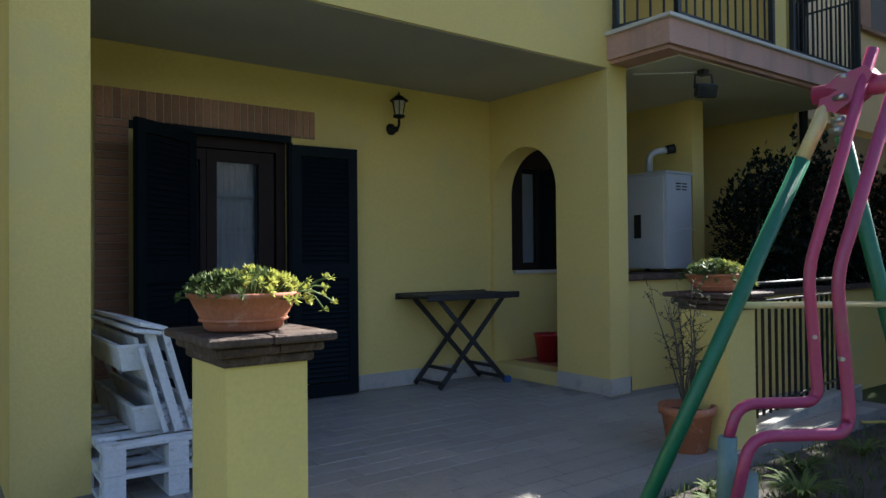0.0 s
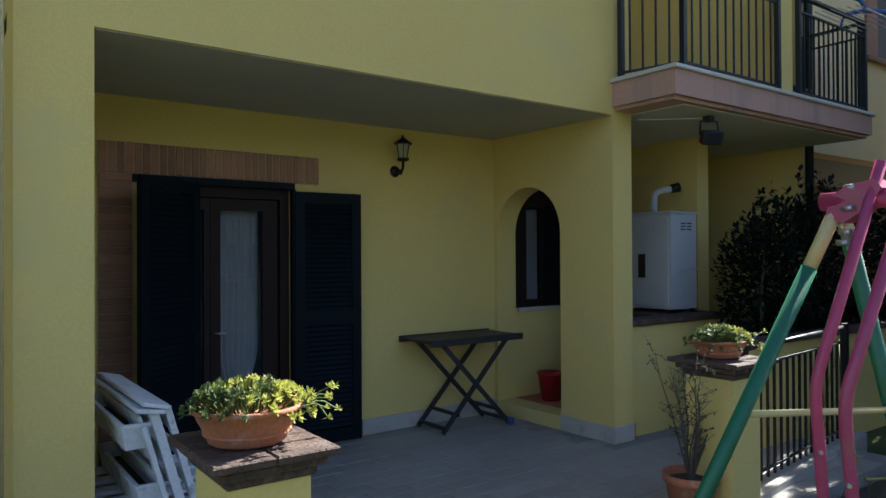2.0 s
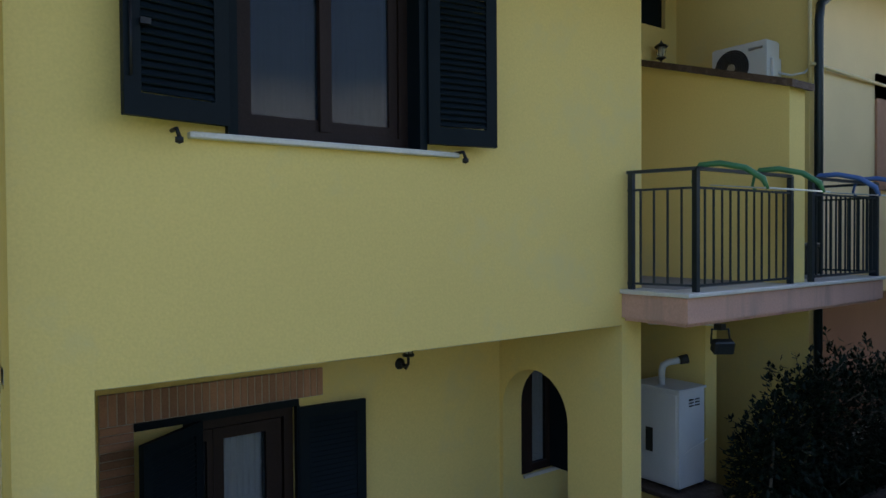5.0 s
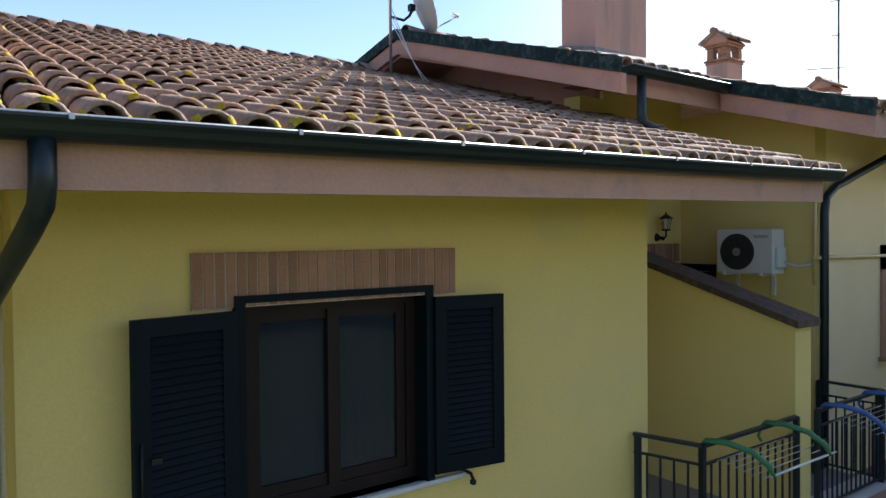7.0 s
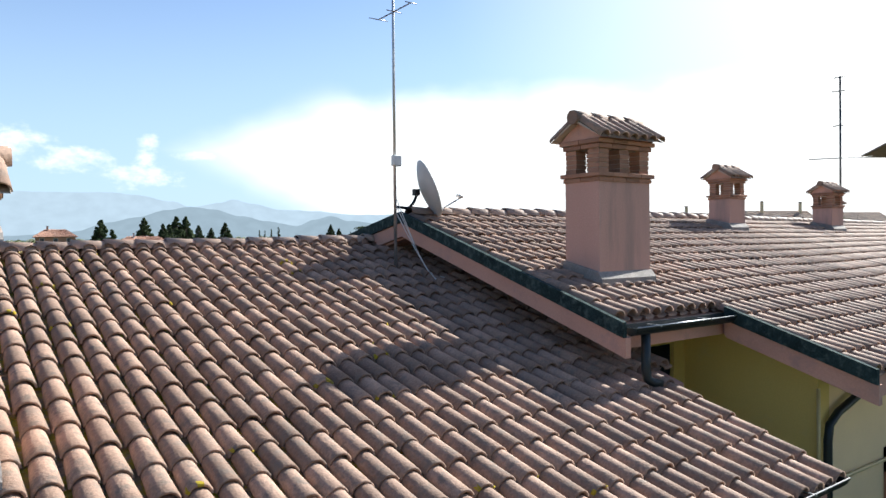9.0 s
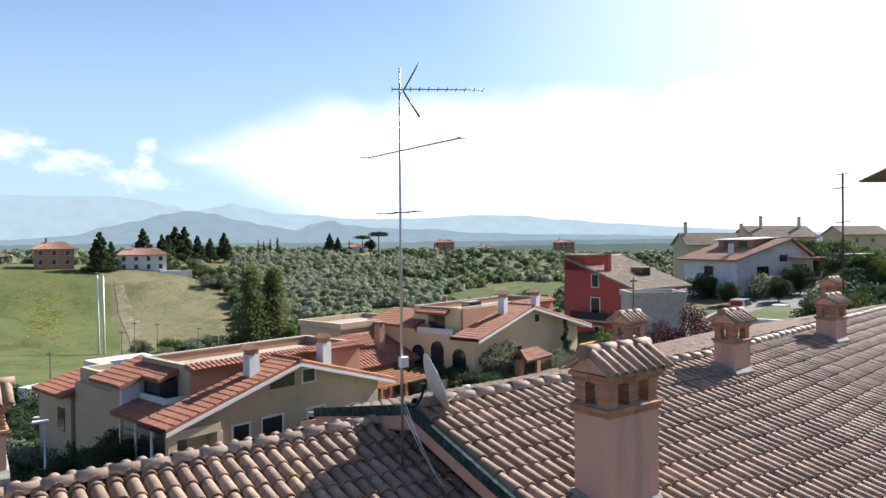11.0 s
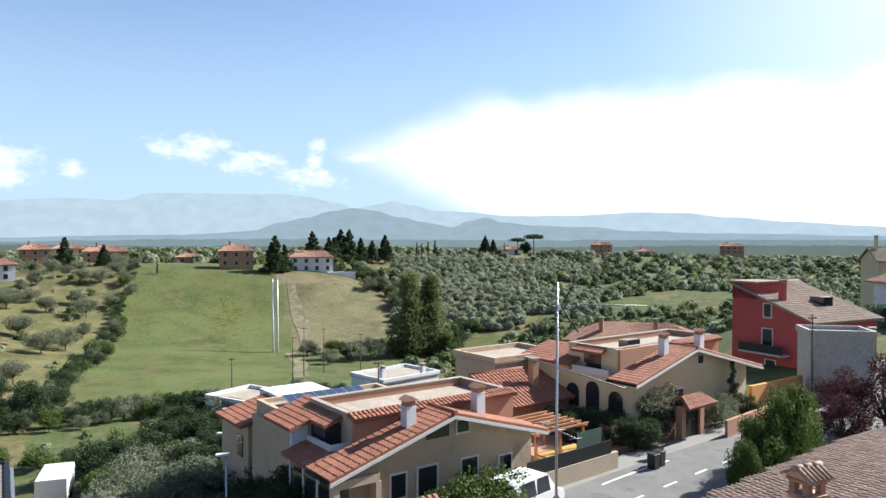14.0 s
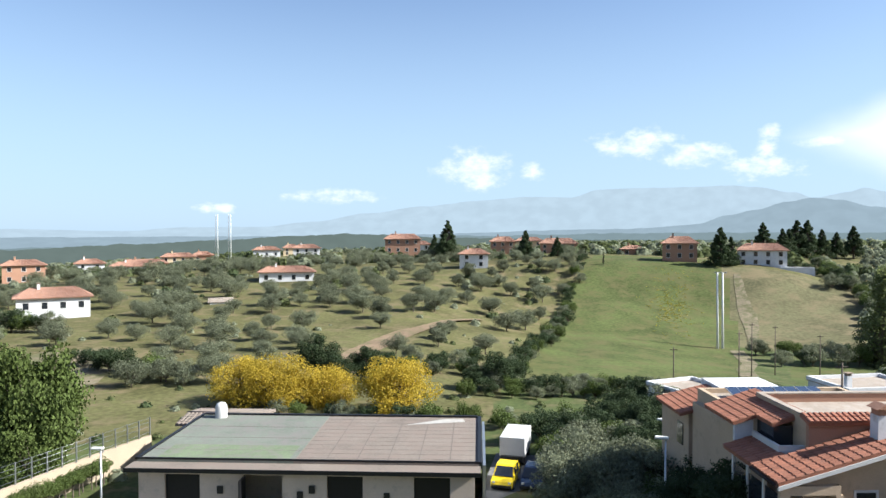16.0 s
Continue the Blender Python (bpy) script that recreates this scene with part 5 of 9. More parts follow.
part("hub", MB().tube([(7.81, 4.71, 5.565), (7.798, 4.71, 5.565)], 0.05, 14), STEEL, ac)
part("label_bar", MB().box(7.815, 7.82, 4.33, 4.5, 5.73, 5.76), STEEL, ac)
for y in (4.42, 4.88):
    part("bracket", MB().box(7.8, 8.13, y - 0.02, y + 0.02, 5.285, 5.32).box(8.1, 8.13, y - 0.02, y + 0.02, 5.05, 5.285), PLASTIC_WHITE, ac)
part("valve_cover", MB().box(7.88, 8.05, 4.235, 4.27, 5.38, 5.62, bevel=0.01), PLASTIC_WHITE, ac)
part("hose", MB().tube([(8.0, 4.24, 5.45), (8.02, 4.1, 5.4), (8.1, 3.99, 5.42), (8.12, 3.92, 5.5)], 0.014, 6), PLASTIC_WHITE, ac)
cd = thing("conduit", "pale yellow pipes along the neighbouring wall", "pipe")
part("pipe", MB().tube([(8.05, 3.9, 5.5), (8.3, 3.9, 5.5), (10.6, 3.92, 5.48)], 0.022, 8), CREAM_PIPE, cd)
part("pipe", MB().tube([(8.07, 3.92, 6.6), (8.07, 3.92, 5.2)], 0.022, 8), CREAM_PIPE, cd)


def drying_rack(x0, x1, mat, label):
    """A rack hung over the railing: two plastic arms and thin rods between."""
    t = thing("drying_rack", label, "drying rack", group="drying racks")
    for x in (x0, x1):
        pts = [(x, 3.30, 4.10), (x + 0.01, 3.26, 4.15), (x + 0.06, 3.12, 4.155), (x + 0.13, 2.95, 4.11), (x + 0.17, 2.83, 4.02), (x + 0.18, 2.80, 3.94)]
        part("arm", MB().tube(pts, [0.016, 0.022, 0.024, 0.024, 0.024, 0.014], 8), mat, t)
        part("hook", MB().tube([(x, 3.30, 4.10), (x, 3.32, 4.02), (x, 3.29, 3.98)], 0.014, 6), mat, t)
    for k in range(6):
        y, z = 3.2 - 0.075 * k, 3.99 - 0.008 * k
        part("rod", MB().tube([(x0 + 0.05, y, z), (x1 + 0.22, y, z)], 0.004, 5), STEEL, t)
    part("rail", MB().tube([(x0 + 0.16, 2.81, 3.95), (x1 + 0.3, 2.81, 3.95)], 0.008, 6), PLASTIC_WHITE, t)
    return t


drying_rack(4.98, 5.85, GREEN_PLASTIC, "drying rack with green plastic arms hung on the railing")
drying_rack(6.9, 7.75, BLUE_PLASTIC, "drying rack with blue plastic arms on the far railing")
ob = thing("storage_box", "dark grey storage box on the neighbouring balcony", "box")
part("body", MB().box(7.1, 8.05, 3.8, 4.3, 3.153, 3.45, bevel=0.02), BLACK, ob)
part("lid", MB().box(7.07, 8.08, 3.77, 4.33, 3.45, 3.5, bevel=0.015), BLACK, ob)

# things behind the arch
bk = thing("bucket", "red plastic bucket on the floor behind the arch", "bucket", (5.24, 5.08, 0.16))
part("body", MB().lathe([(0.0, 0.0), (0.10, 0.0), (0.135, 0.26), (0.145, 0.27), (0.145, 0.29), (0.128, 0.29), (0.095, 0.02), (0.0, 0.02)], sides=24), RED_PLASTIC, bk)
part("handle", MB().tube([(0.14 * math.cos(a), 0.0, 0.28 + 0.0 - 0.02 * math.sin(a)) for a in [math.pi * k / 10 for k in range(11)]], 0.005, 5), STEEL, bk)
ch = thing("garden_chair", "white plastic garden chair folded behind the arch", "chair", (5.66, 5.0, 0.16))
part("backrest", MB().tube([(0, -0.16, 0.05), (0, -0.17, 0.8), (0.0, -0.12, 0.9), (0, 0.12, 0.9), (0, 0.17, 0.8), (0, 0.16, 0.05)], 0.022, 8), PLASTIC_WHITE, ch)
for y in (-0.1, -0.05, 0.0, 0.05, 0.1):
    part("slat", MB().box(-0.008, 0.008, y - 0.017, y + 0.017, 0.1, 0.88), PLASTIC_WHITE, ch)

# white pallets with a planter rack
for k in range(2):
    t = thing("pallet", "white painted wooden pallet standing on the porch floor", "pallet", (0.73, 3.52, FL + 0.145 * k), 0, "white pallets")
    for y in (0.0, 0.22, 0.44, 0.66, 0.88, 1.1):
        part("plank", MB().box(0, 0.7, y, y + 0.1, 0.122, 0.144, bevel=0.003), WHITE_PAINT, t)
    for x in (0.0, 0.3, 0.6):
        for y in (0.0, 0.55, 1.1):
            part("block", MB().box(x, x + 0.1, y, y + 0.1, 0.022, 0.1, bevel=0.004), WHITE_PAINT, t)
        part("bearer", MB().box(x, x + 0.1, 0, 1.2, 0.1, 0.122, bevel=0.003), WHITE_PAINT, t)
        part("skid", MB().box(x, x + 0.1, 0, 1.2, 0.0, 0.022, bevel=0.003), WHITE_PAINT, t)
rk = thing("planter_rack", "white painted planter rack with two troughs leaning on pallets", "planter")
for dx, wide, tall in ((-0.055, 0.012, 0.47), (0.012, 0.022, 0.555), (0.085, 0.016, 0.56)):
    m = Matrix.Translation((1.11 + dx, 3.655, FL + 0.29)) @ Matrix.Rotation(radians(-15.5), 4, "Y")
    for y in (0.0, 1.09):
        part("post", MB().box(-wide, wide, y, y + 0.06, 0, tall, m, bevel=0.004), WHITE_PAINT, rk)
    for z in (0.11, 0.27, 0.43):
        part("rail", MB().box(-0.01, 0.01, 0.06, 1.09, z, z + 0.085, m, bevel=0.003), WHITE_PAINT, rk)
for x, z, roll in ((0.955, 0.872, -9), (0.985, 0.897, -13)):
    m = Matrix.Translation((x, 3.62, z)) @ Matrix.Rotation(radians(-roll), 4, "Y")
    part("top_board", MB().box(-0.07, 0.07, 0.0, 1.2, -0.011, 0.011, m, bevel=0.004), WHITE_PAINT, rk, "white board laid along the top")


def trough(x0, x1, y0, y1, z0, z1):
    """An open box that widens to its rim, with a rolled lip and soil inside."""
    m, k = MB(), 0.018
    loops = [(k, z0), (0.0, z1 - 0.02), (-0.009, z1 - 0.018), (-0.009, z1), (0.012, z1), (k + 0.012, z0 + 0.014)]
    vs = [(x, y, z) for d, z in loops for x, y in ((x0 + d, y0 + d), (x1 - d, y0 + d), (x1 - d, y1 - d), (x0 + d, y1 - d))]
    fs = [(4 * j + q, 4 * j + (q + 1) % 4, 4 * j + 4 + (q + 1) % 4, 4 * j + 4 + q) for j in range(5) for q in range(4)]
    t = part("trough", m.add(vs, fs + [(3, 2, 1, 0), (20, 21, 22, 23)]), WHITE_PAINT, rk)
    part("soil", MB().box(x0 + k + 0.013, x1 - k - 0.013, y0 + k + 0.013, y1 - k - 0.013, z0 + 0.016, z0 + 0.05), SOIL, t)


trough(0.905, 1.055, 3.70, 4.72, FL + 0.296, FL + 0.435)
trough(0.835, 0.985, 3.70, 4.72, FL + 0.62, FL + 0.755)


def twigs(t, base, height, spread, count, seed, leaf_mat, bark=BARK, leaves=3, leaf_size=0.022):
    """A thin shrub: bent stems with side twigs and a few leaves."""
    r = random.Random(seed)
    lv, wood = MB(), MB()
    for k in range(count):
        a = r.uniform(0, 6.28)
        p, d = Vector(base), Vector((math.cos(a) * spread * r.uniform(0.1, 1), math.sin(a) * spread * r.uniform(0.1, 1), height * r.uniform(0.6, 1.0)))
        pts = [p + d * f + unit(r) * 0.018 * height * (f > 0) for f in (0, 0.25, 0.5, 0.75, 1.0)]
        wood.tube(pts, [0.007, 0.006, 0.005, 0.003, 0.0015], 5, False)
        for j in range(9):
            f = r.uniform(0.3, 0.98)
            q = p + d * f
            e = q + (unit(r) + Vector((0, 0, 0.5))) * height * 0.14
            wood.tube([q, (q + e) / 2 + unit(r) * 0.01, e], [0.003, 0.002, 0.001], 4, False)
            for _ in range(leaves):
                leaf(lv, q.lerp(e, r.uniform(0.3, 1.0)), unit(r), leaf_size * 0.35, leaf_size * r.uniform(0.7, 1.3))
    part("stem_mass", wood, bark, t)["kind"] = "stuff"
    part("leaves", lv, leaf_mat, t)["kind"] = "stuff"


pp = thing("potted_shrub", "sparse half-bare shrub in a terracotta pot", "potted plant", (3.80, 2.44, FL), group="")
part("pot", MB().lathe([(0.0, 0.0), (0.115, 0.0), (0.15, 0.22), (0.168, 0.225), (0.172, 0.275), (0.155, 0.275), (0.14, 0.23), (0.0, 0.22)], sides=28), TERRACOTTA, pp)
part("soil", MB().lathe([(0.0, 0.232), (0.145, 0.23)], sides=20), SOIL, pp)
twigs(pp, (0, 0, 0.2), 0.85, 0.40, 13, 5, DARK_LEAF)

# iron fence beside the far pillar, kerb and low wall with the laurel hedge
fence = thing("iron_fence", "black iron garden fence between the pillar and an end post", "fence")
A_, B_ = Vector((4.28, 2.38, 0)), Vector((6.25, 2.64, 0))
for z in (1.04, 0.92, 0.2):
    d = (B_ - A_).normalized()
    part("rail", MB().tube([A_ + Vector((0, 0, z)), B_ + Vector((0, 0, z))], 0.016 if z > 1 else 0.012, 6), BLACK_IRON, fence)
barm = MB().box(-0.008, 0.008, -0.008, 0.008, 0.14, 0.92).mesh("bar", BLACK_IRON)
for k in range(17):
    part("bar", barm, BLACK_IRON, fence).location = A_.lerp(B_, (k + 0.3) / 17)
for p in (A_, B_):
    part("post", MB().box(-0.025, 0.025, -0.025, 0.025, -0.05, 1.07), BLACK_IRON, fence).location = p
structure("kerb", MB().prism([(4.23, 2.30), (6.6, 2.62), (6.6, 2.80), (4.23, 2.5)], -0.15, 0.10, "z"), CONCRETE, "low concrete kerb under the fence")
structure("wall_garden", MB().box(5.4, 16.0, 3.0, 3.14, -0.15, 0.9), YELLOW, "low yellow garden wall")
structure("wall_garden_coping", MB().box(5.36, 16.0, 2.96, 3.18, 0.9, 0.94), CAPSTONE, "brick coping of the garden wall")
structure("garden_floor", MB().box(4.5, 16.0, 3.14, 3.94, -0.12, 0.0), CONCRETE, "concrete strip behind the garden wall")


def hedge(label, centres, mat, per, size, seed, name="laurel_bush", core=0.72):
    """A dense bush: twigs hidden in a body of leaves with an uneven outline."""
    t = thing(name, label, "bush")
    r = random.Random(seed)
    lv = MB()
    wood = MB()
    for (cx, cy, cz), (rx, ry, rz) in centres:
        wood.tube([(cx, cy, cz - rz), (cx + r.uniform(-0.05, 0.05), cy, cz), (cx + r.uniform(-0.2, 0.2), cy, cz + rz * 0.6)], [0.03, 0.02, 0.008], 6, False)
        for k in range(per):
            d = unit(r)
            f = r.uniform(0.55, 1.0) * (1 + 0.22 * noise.noise(Vector((d.x * 2 + cx, d.y * 2, d.z * 2))))
            p = Vector((cx + d.x * rx * f, cy + d.y * ry * f, cz + d.z * rz * f))
            leaf(lv, p, d + unit(r) * 0.9, size * 0.3, size * r.uniform(0.7, 1.3))
        for k in range(10):
            d = (unit(r) + Vector((0, 0, 0.8))).normalized()
            p = Vector((cx + d.x * rx, cy + d.y * ry, cz + d.z * rz))
            e = p + d * 0.25 * r.random() * size / 0.08
            wood.tube([p, e], [0.006, 0.002], 4, False)
            for j in range(7):
                leaf(lv, p.lerp(e, r.random()), unit(r) + d, size * 0.3, size)
    part("stem_mass", wood, BARK, t)["kind"] = "stuff"
    part("leaves", lv, mat, t)["kind"] = "stuff"
    return t


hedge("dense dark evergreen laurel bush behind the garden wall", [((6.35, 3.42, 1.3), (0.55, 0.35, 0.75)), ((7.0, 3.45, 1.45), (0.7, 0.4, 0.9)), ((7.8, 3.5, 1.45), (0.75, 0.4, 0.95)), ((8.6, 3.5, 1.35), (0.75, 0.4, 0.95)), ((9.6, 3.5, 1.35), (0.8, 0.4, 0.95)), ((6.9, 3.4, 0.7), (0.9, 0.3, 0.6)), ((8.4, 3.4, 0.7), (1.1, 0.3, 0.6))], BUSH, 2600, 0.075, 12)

# swing set
sw = thing("swing_set", "garden swing set of green, cream and magenta steel tubes", "swing")
top = Vector((2.885, 1.14, 1.86))
part("leg", MB().tube([top.lerp(Vector((2.16, 1.7, -0.1)), 0.13), (2.16, 1.7, -0.1)], 0.030, 12), GREEN_PIPE, sw, "green painted leg")
part("leg_top", MB().tube([top, top.lerp(Vector((2.16, 1.7, -0.1)), 0.14)], 0.027, 12), CREAM_PIPE, sw)
part("leg", MB().tube([top.lerp(Vector((3.62, 1.02, -0.1)), 0.08), (3.62, 1.02, -0.1)], 0.030, 12), GREEN_PIPE, sw, "green painted leg")
part("leg_top", MB().tube([top, top.lerp(Vector((3.62, 1.02, -0.1)), 0.09)], 0.027, 12), STEEL, sw)
part("crossbar", MB().tube([(2.60, 1.36, 1.04), (3.2, 1.06, 1.03)], 0.014, 10), CREAM_PIPE, sw, "thin cream crossbar")
beam_end = Vector((3.0, -0.9, 1.9))
part("beam", MB().tube([top + Vector((-0.02, 0.06, 0.0)), top.lerp(beam_end, 0.12), beam_end], 0.036, 14), PINK_PIPE, sw)
part("bracket", MB().prism([(1.175, 1.80), (1.16, 1.875), (1.10, 1.915), (1.0, 1.935), (0.975, 1.90), (1.02, 1.83), (1.11, 1.775)], 2.84, 2.93, "x"), PINK_PIPE, sw, "magenta swing head bracket")
for k, (dx, dz) in enumerate(((-0.03, 0.05), (-0.05, -0.03), (0.05, -0.06), (0.06, 0.03), (-0.07, -0.12), (-0.09, -0.16))):
    part("bolt", MB().tube([top + Vector((dx, -0.03, dz)), top + Vector((dx - 0.012, -0.075, dz))], 0.011, 8), STEEL, sw, "bright bolt")


def bent(points, r, mat, name, parent, label=""):
    """A tube with rounded corners along points."""
    pts = [Vector(p) for p in points]
    out = [pts[0]]
    for a, b, c in zip(pts, pts[1:], pts[2:]):
        q = min((a - b).length, (c - b).length, 0.16) * 0.5
        p0, p1 = b + (a - b).normalized() * q, b + (c - b).normalized() * q
        out += [p0.lerp(b, t_).lerp(b.lerp(p1, t_), t_) for t_ in (0, 0.25, 0.5, 0.75, 1.0)]
    out.append(pts[-1])
    return part(name, MB().tube(out, r, 12), mat, parent, label)


bent([(2.883, 0.991, 2.0), (2.689, 1.148, 1.173), (2.72, 1.133, 0.72), (2.70, 1.15, 0.685), (2.48, 1.31, 0.681), (2.45, 1.335, 0.545)], 0.021, PINK_PIPE, "hanger", sw, "bent magenta seat hanger")
bent([(2.714, 0.844, 1.85), (2.545, 0.981, 1.158), (2.583, 0.962, 0.70), (2.57, 0.97, 0.622), (2.31, 1.165, 0.615), (2.271, 1.196, 0.40)], 0.021, PINK_PIPE, "hanger", sw, "bent magenta seat hanger")
part("seat_side", MB().tube([(2.45, 1.335, 0.56), (2.44, 1.34, 0.3)], [0.034, 0.036], 10).tube([(2.40, 1.23, 0.46), (2.40, 1.23, 0.28)], 0.036, 10), GREY_GREEN, sw, "grey-green seat socket")
part("seat", MB().box(2.1, 2.5, 0.95, 1.35, 0.25, 0.29, bevel=0.01), GREY_GREEN, sw)
for p in ((2.70, 1.14, 0.93), (2.552, 0.978, 0.88)):
    part("bolt", MB().tube([p, Vector(p) + Vector((-0.02, -0.02, 0))], 0.008, 6), STEEL, sw)

# hose on the garden wall, flower bed
hs = thing("garden_hose", "yellow garden hose hanging on the wall", "hose")
part("tube", MB().tube([(6.55, 2.92, 0.85)] + [(6.55 + 0.2 * math.sin(a * 1.3), 2.9, 0.5 + 0.38 * math.cos(a)) for a in [0.5 * k for k in range(14)]] + [(6.2, 2.6, 0.12), (5.6, 2.2, 0.0), (6.4, 1.9, -0.05)], 0.012, 6), HOSE, hs)
bed = MB()
structure("flower_bed", MB().prism([(3.0, 2.2), (4.25, 2.2), (8.5, 2.55), (9.0, -1.0), (2.2, -1.0), (2.2, 1.2)], -0.12, -0.06, "z"), SOIL, "dark garden soil with low plants")
gr = MB()
r_ = random.Random(4)
for k in range(2600):
    x, y = r_.uniform(2.5, 6.5), r_.uniform(0.9, 2.25)
    leaf(gr, (x, y, -0.07), Vector((r_.uniform(-0.6, 0.6), r_.uniform(-0.6, 0.6), 1)), 0.004, r_.uniform(0.03, 0.10), Vector((r_.uniform(-1, 1), r_.uniform(-1, 1), 0.1)))
tagged(part("grass", gr, GREEN_LEAF), "short lawn grass on the garden bed", "grass", kind="stuff")


def tuft(at, n, L, seed, mat=GREEN_LEAF, label="tuft of long arching green leaves"):
    t = thing("garden_plant", label, "plant", at, group="bed plants")
    r = random.Random(seed)
    lv = MB()
    for k in range(n):
        a = r.uniform(0, 6.28)
        l = L * r.uniform(0.6, 1.1)
        pts = [Vector((math.cos(a) * l * f * 0.8, math.sin(a) * l * f * 0.8, l * (f * 1.1 - f * f * 0.75))) for f in (0, 0.3, 0.6, 0.85, 1.0)]
        s = Vector((-math.sin(a), math.cos(a), 0)) * 0.008
        vs = [p + s * w * q for p, w in zip(pts, (0.6, 1, 1, 0.6, 0.05)) for q in (-1, 1)]
        lv.add(vs, [(2 * i, 2 * i + 1, 2 * i + 3, 2 * i + 2) for i in range(4)])
    part("leaves", lv, mat, t)
    return t


tuft((3.75, 1.72, -0.06), 60, 0.30, 1)
tuft((4.2, 1.95, -0.06), 50, 0.26, 2)
tuft((3.3, 1.95, -0.06), 45, 0.16, 3)
tuft((3.5, 2.1, -0.06), 40, 0.12, 4)
tuft((4.9, 1.9, -0.06), 40, 0.22, 5)

# ================= ground and distance =================
RADII = [0, 25, 45, 60, 80, 115, 170, 205, 245, 400, 650]
PROFILE = {
    -50: [-0.1, -0.1, -6.3, -6.4, -6.5, -6.0, -4.5, -3.0, -2.5, -6, -12],
    -15: [-0.1, -0.1, -6.3, -6.4, -6.5, -6.2, -4.0, -1.0, 2, 4, -4],
    0: [-0.1, -0.1, -5.2, -6.2, -6.8, -9.0, -10.5, -5.5, 5, 7, 4],
    12: [-0.1, -0.1, -2.8, -4.6, -6.5, -10.0, -13.5, -9.5, 3.5, 7, 4],
    22: [-0.1, -0.1, -1.0, -3.0, -5.5, -10.5, -14.0, -10.0, -4, 8, 0],
    38: [-0.1, -0.1, 0.0, -1.0, -2.5, -7.0, -10.0, -8.0, -5, 5, -2],
    50: [-0.1, -0.1, 0.0, 0.0, 0.8, 2.0, -3.0, -4.0, -4, 2, 0],
    66: [-0.1, -0.1, 0.0, 0.5, 1.5, 3.5, 6.0, 6.0, 6, 8, 6]}
AZS = sorted(PROFILE)


def blend(a, b, f):
    f = f * f * (3 - 2 * f)
    return a + (b - a) * f


def along(p, j, g):
    """A smooth slope through the heights p at RADII, g of the way from knot j to the next."""
    def tangent(k):
        if k <= 1 or k >= len(p) - 1:
            return 0.0
        lo, hi = (p[k] - p[k - 1]) / (RADII[k] - RADII[k - 1]), (p[k + 1] - p[k]) / (RADII[k + 1] - RADII[k])
        return 0.0 if lo * hi <= 0 else 2 * lo * hi / (lo + hi)
    h = RADII[j + 1] - RADII[j]
    return ((2 * g ** 3 - 3 * g * g + 1) * p[j] + (g ** 3 - 2 * g * g + g) * h * tangent(j)
            + (3 * g * g - 2 * g ** 3) * p[j + 1] + (g ** 3 - g * g) * h * tangent(j + 1))


def ground_z(x, y):
    r, az = math.hypot(x, y), math.degrees(math.atan2(x, y))
    az = min(max(az, AZS[0]), AZS[-1])
    i = max(k for k in range(len(AZS) - 1) if AZS[k] <= az)
    f = (az - AZS[i]) / (AZS[i + 1] - AZS[i])
    rr = min(r, RADII[-1] - 0.01)
    j = max(k for k in range(len(RADII) - 1) if RADII[k] <= rr)
    g = (rr - RADII[j]) / (RADII[j + 1] - RADII[j])
    a, b = along(PROFILE[AZS[i]], j, g), along(PROFILE[AZS[i + 1]], j, g)
    z = blend(a, b, f)
    if r > 60:
        z += min(1.0, (r - 60) / 100) * 0.8 * noise.noise(Vector((x * 0.02, y * 0.02, 0)))
    return z


def polar(az, r):
    return r * math.sin(radians(az)), r * math.cos(radians(az))


GRASS = surface("meadow_grass", (0.074, 0.090, 0.031), 0.95, 0.42, 0.08, 1.4, 0.3, second=(0.102, 0.098, 0.042), amount=0.5, spec=0.1)
GROVE = surface("grove_ground", (0.098, 0.095, 0.040), 0.95, 0.42, 0.09, 1.5, 0.4, second=(0.155, 0.125, 0.07), amount=0.4, spec=0.1)
DRY = surface("dry_field", (0.112, 0.106, 0.056), 0.95, 0.36, 0.06, 1.2, 0.3, second=(0.165, 0.135, 0.078), amount=0.5, spec=0.1)
SANDY = surface("sandy_track", (0.19, 0.158, 0.108), 0.95, 0.25, 0.2, 2.0, 0.3, second=(0.105, 0.105, 0.052), amount=0.6, spec=0.1)
SCRUB = surface("scrub_ground", (0.065, 0.082, 0.03), 0.95, 0.34, 0.15, 2.0, 0.5, second=(0.12, 0.108, 0.055), amount=0.4, spec=0.1)
TRACK = surface("brown_track", (0.21, 0.15, 0.10), 0.95, 0.3, 0.25, 2.0, 0.3, second=(0.13, 0.12, 0.06), amount=0.45, spec=0.1)
ASPHALT = surface("asphalt", (0.15, 0.145, 0.14), 0.9, 0.15, 0.4, 20, 0.3, second=(0.11, 0.105, 0.10), amount=0.3, spec=0.2)


def wob(x, y):
    return 3.0 * noise.noise(Vector((x * 0.06, y * 0.06, 3)))


def ground_kind(x, y):
    r, az = math.hypot(x, y), math.degrees(math.atan2(x, y))
    w = wob(x, y)
    if r < 75 or r > 500:
        return 4
    left = -6.0 + 6.0 * (r - 110) / 135
    if az < left:
        return 1
    if az < 11.6 - (r - 160) * 0.02 and 100 + w < r < 248:
        return 0
    if az < 19.4 and 176 + w < r < 238 + w:
        return 2
    if az < 21 and r < 176:
        return 0 if 135 + w < r < 172 and az > 14.5 and az < 19.5 else 4
    if 22.8 < az < 28 and 176 < r < 188:
        return 0
    return 1 if az < 31 or w > 0.6 else 4


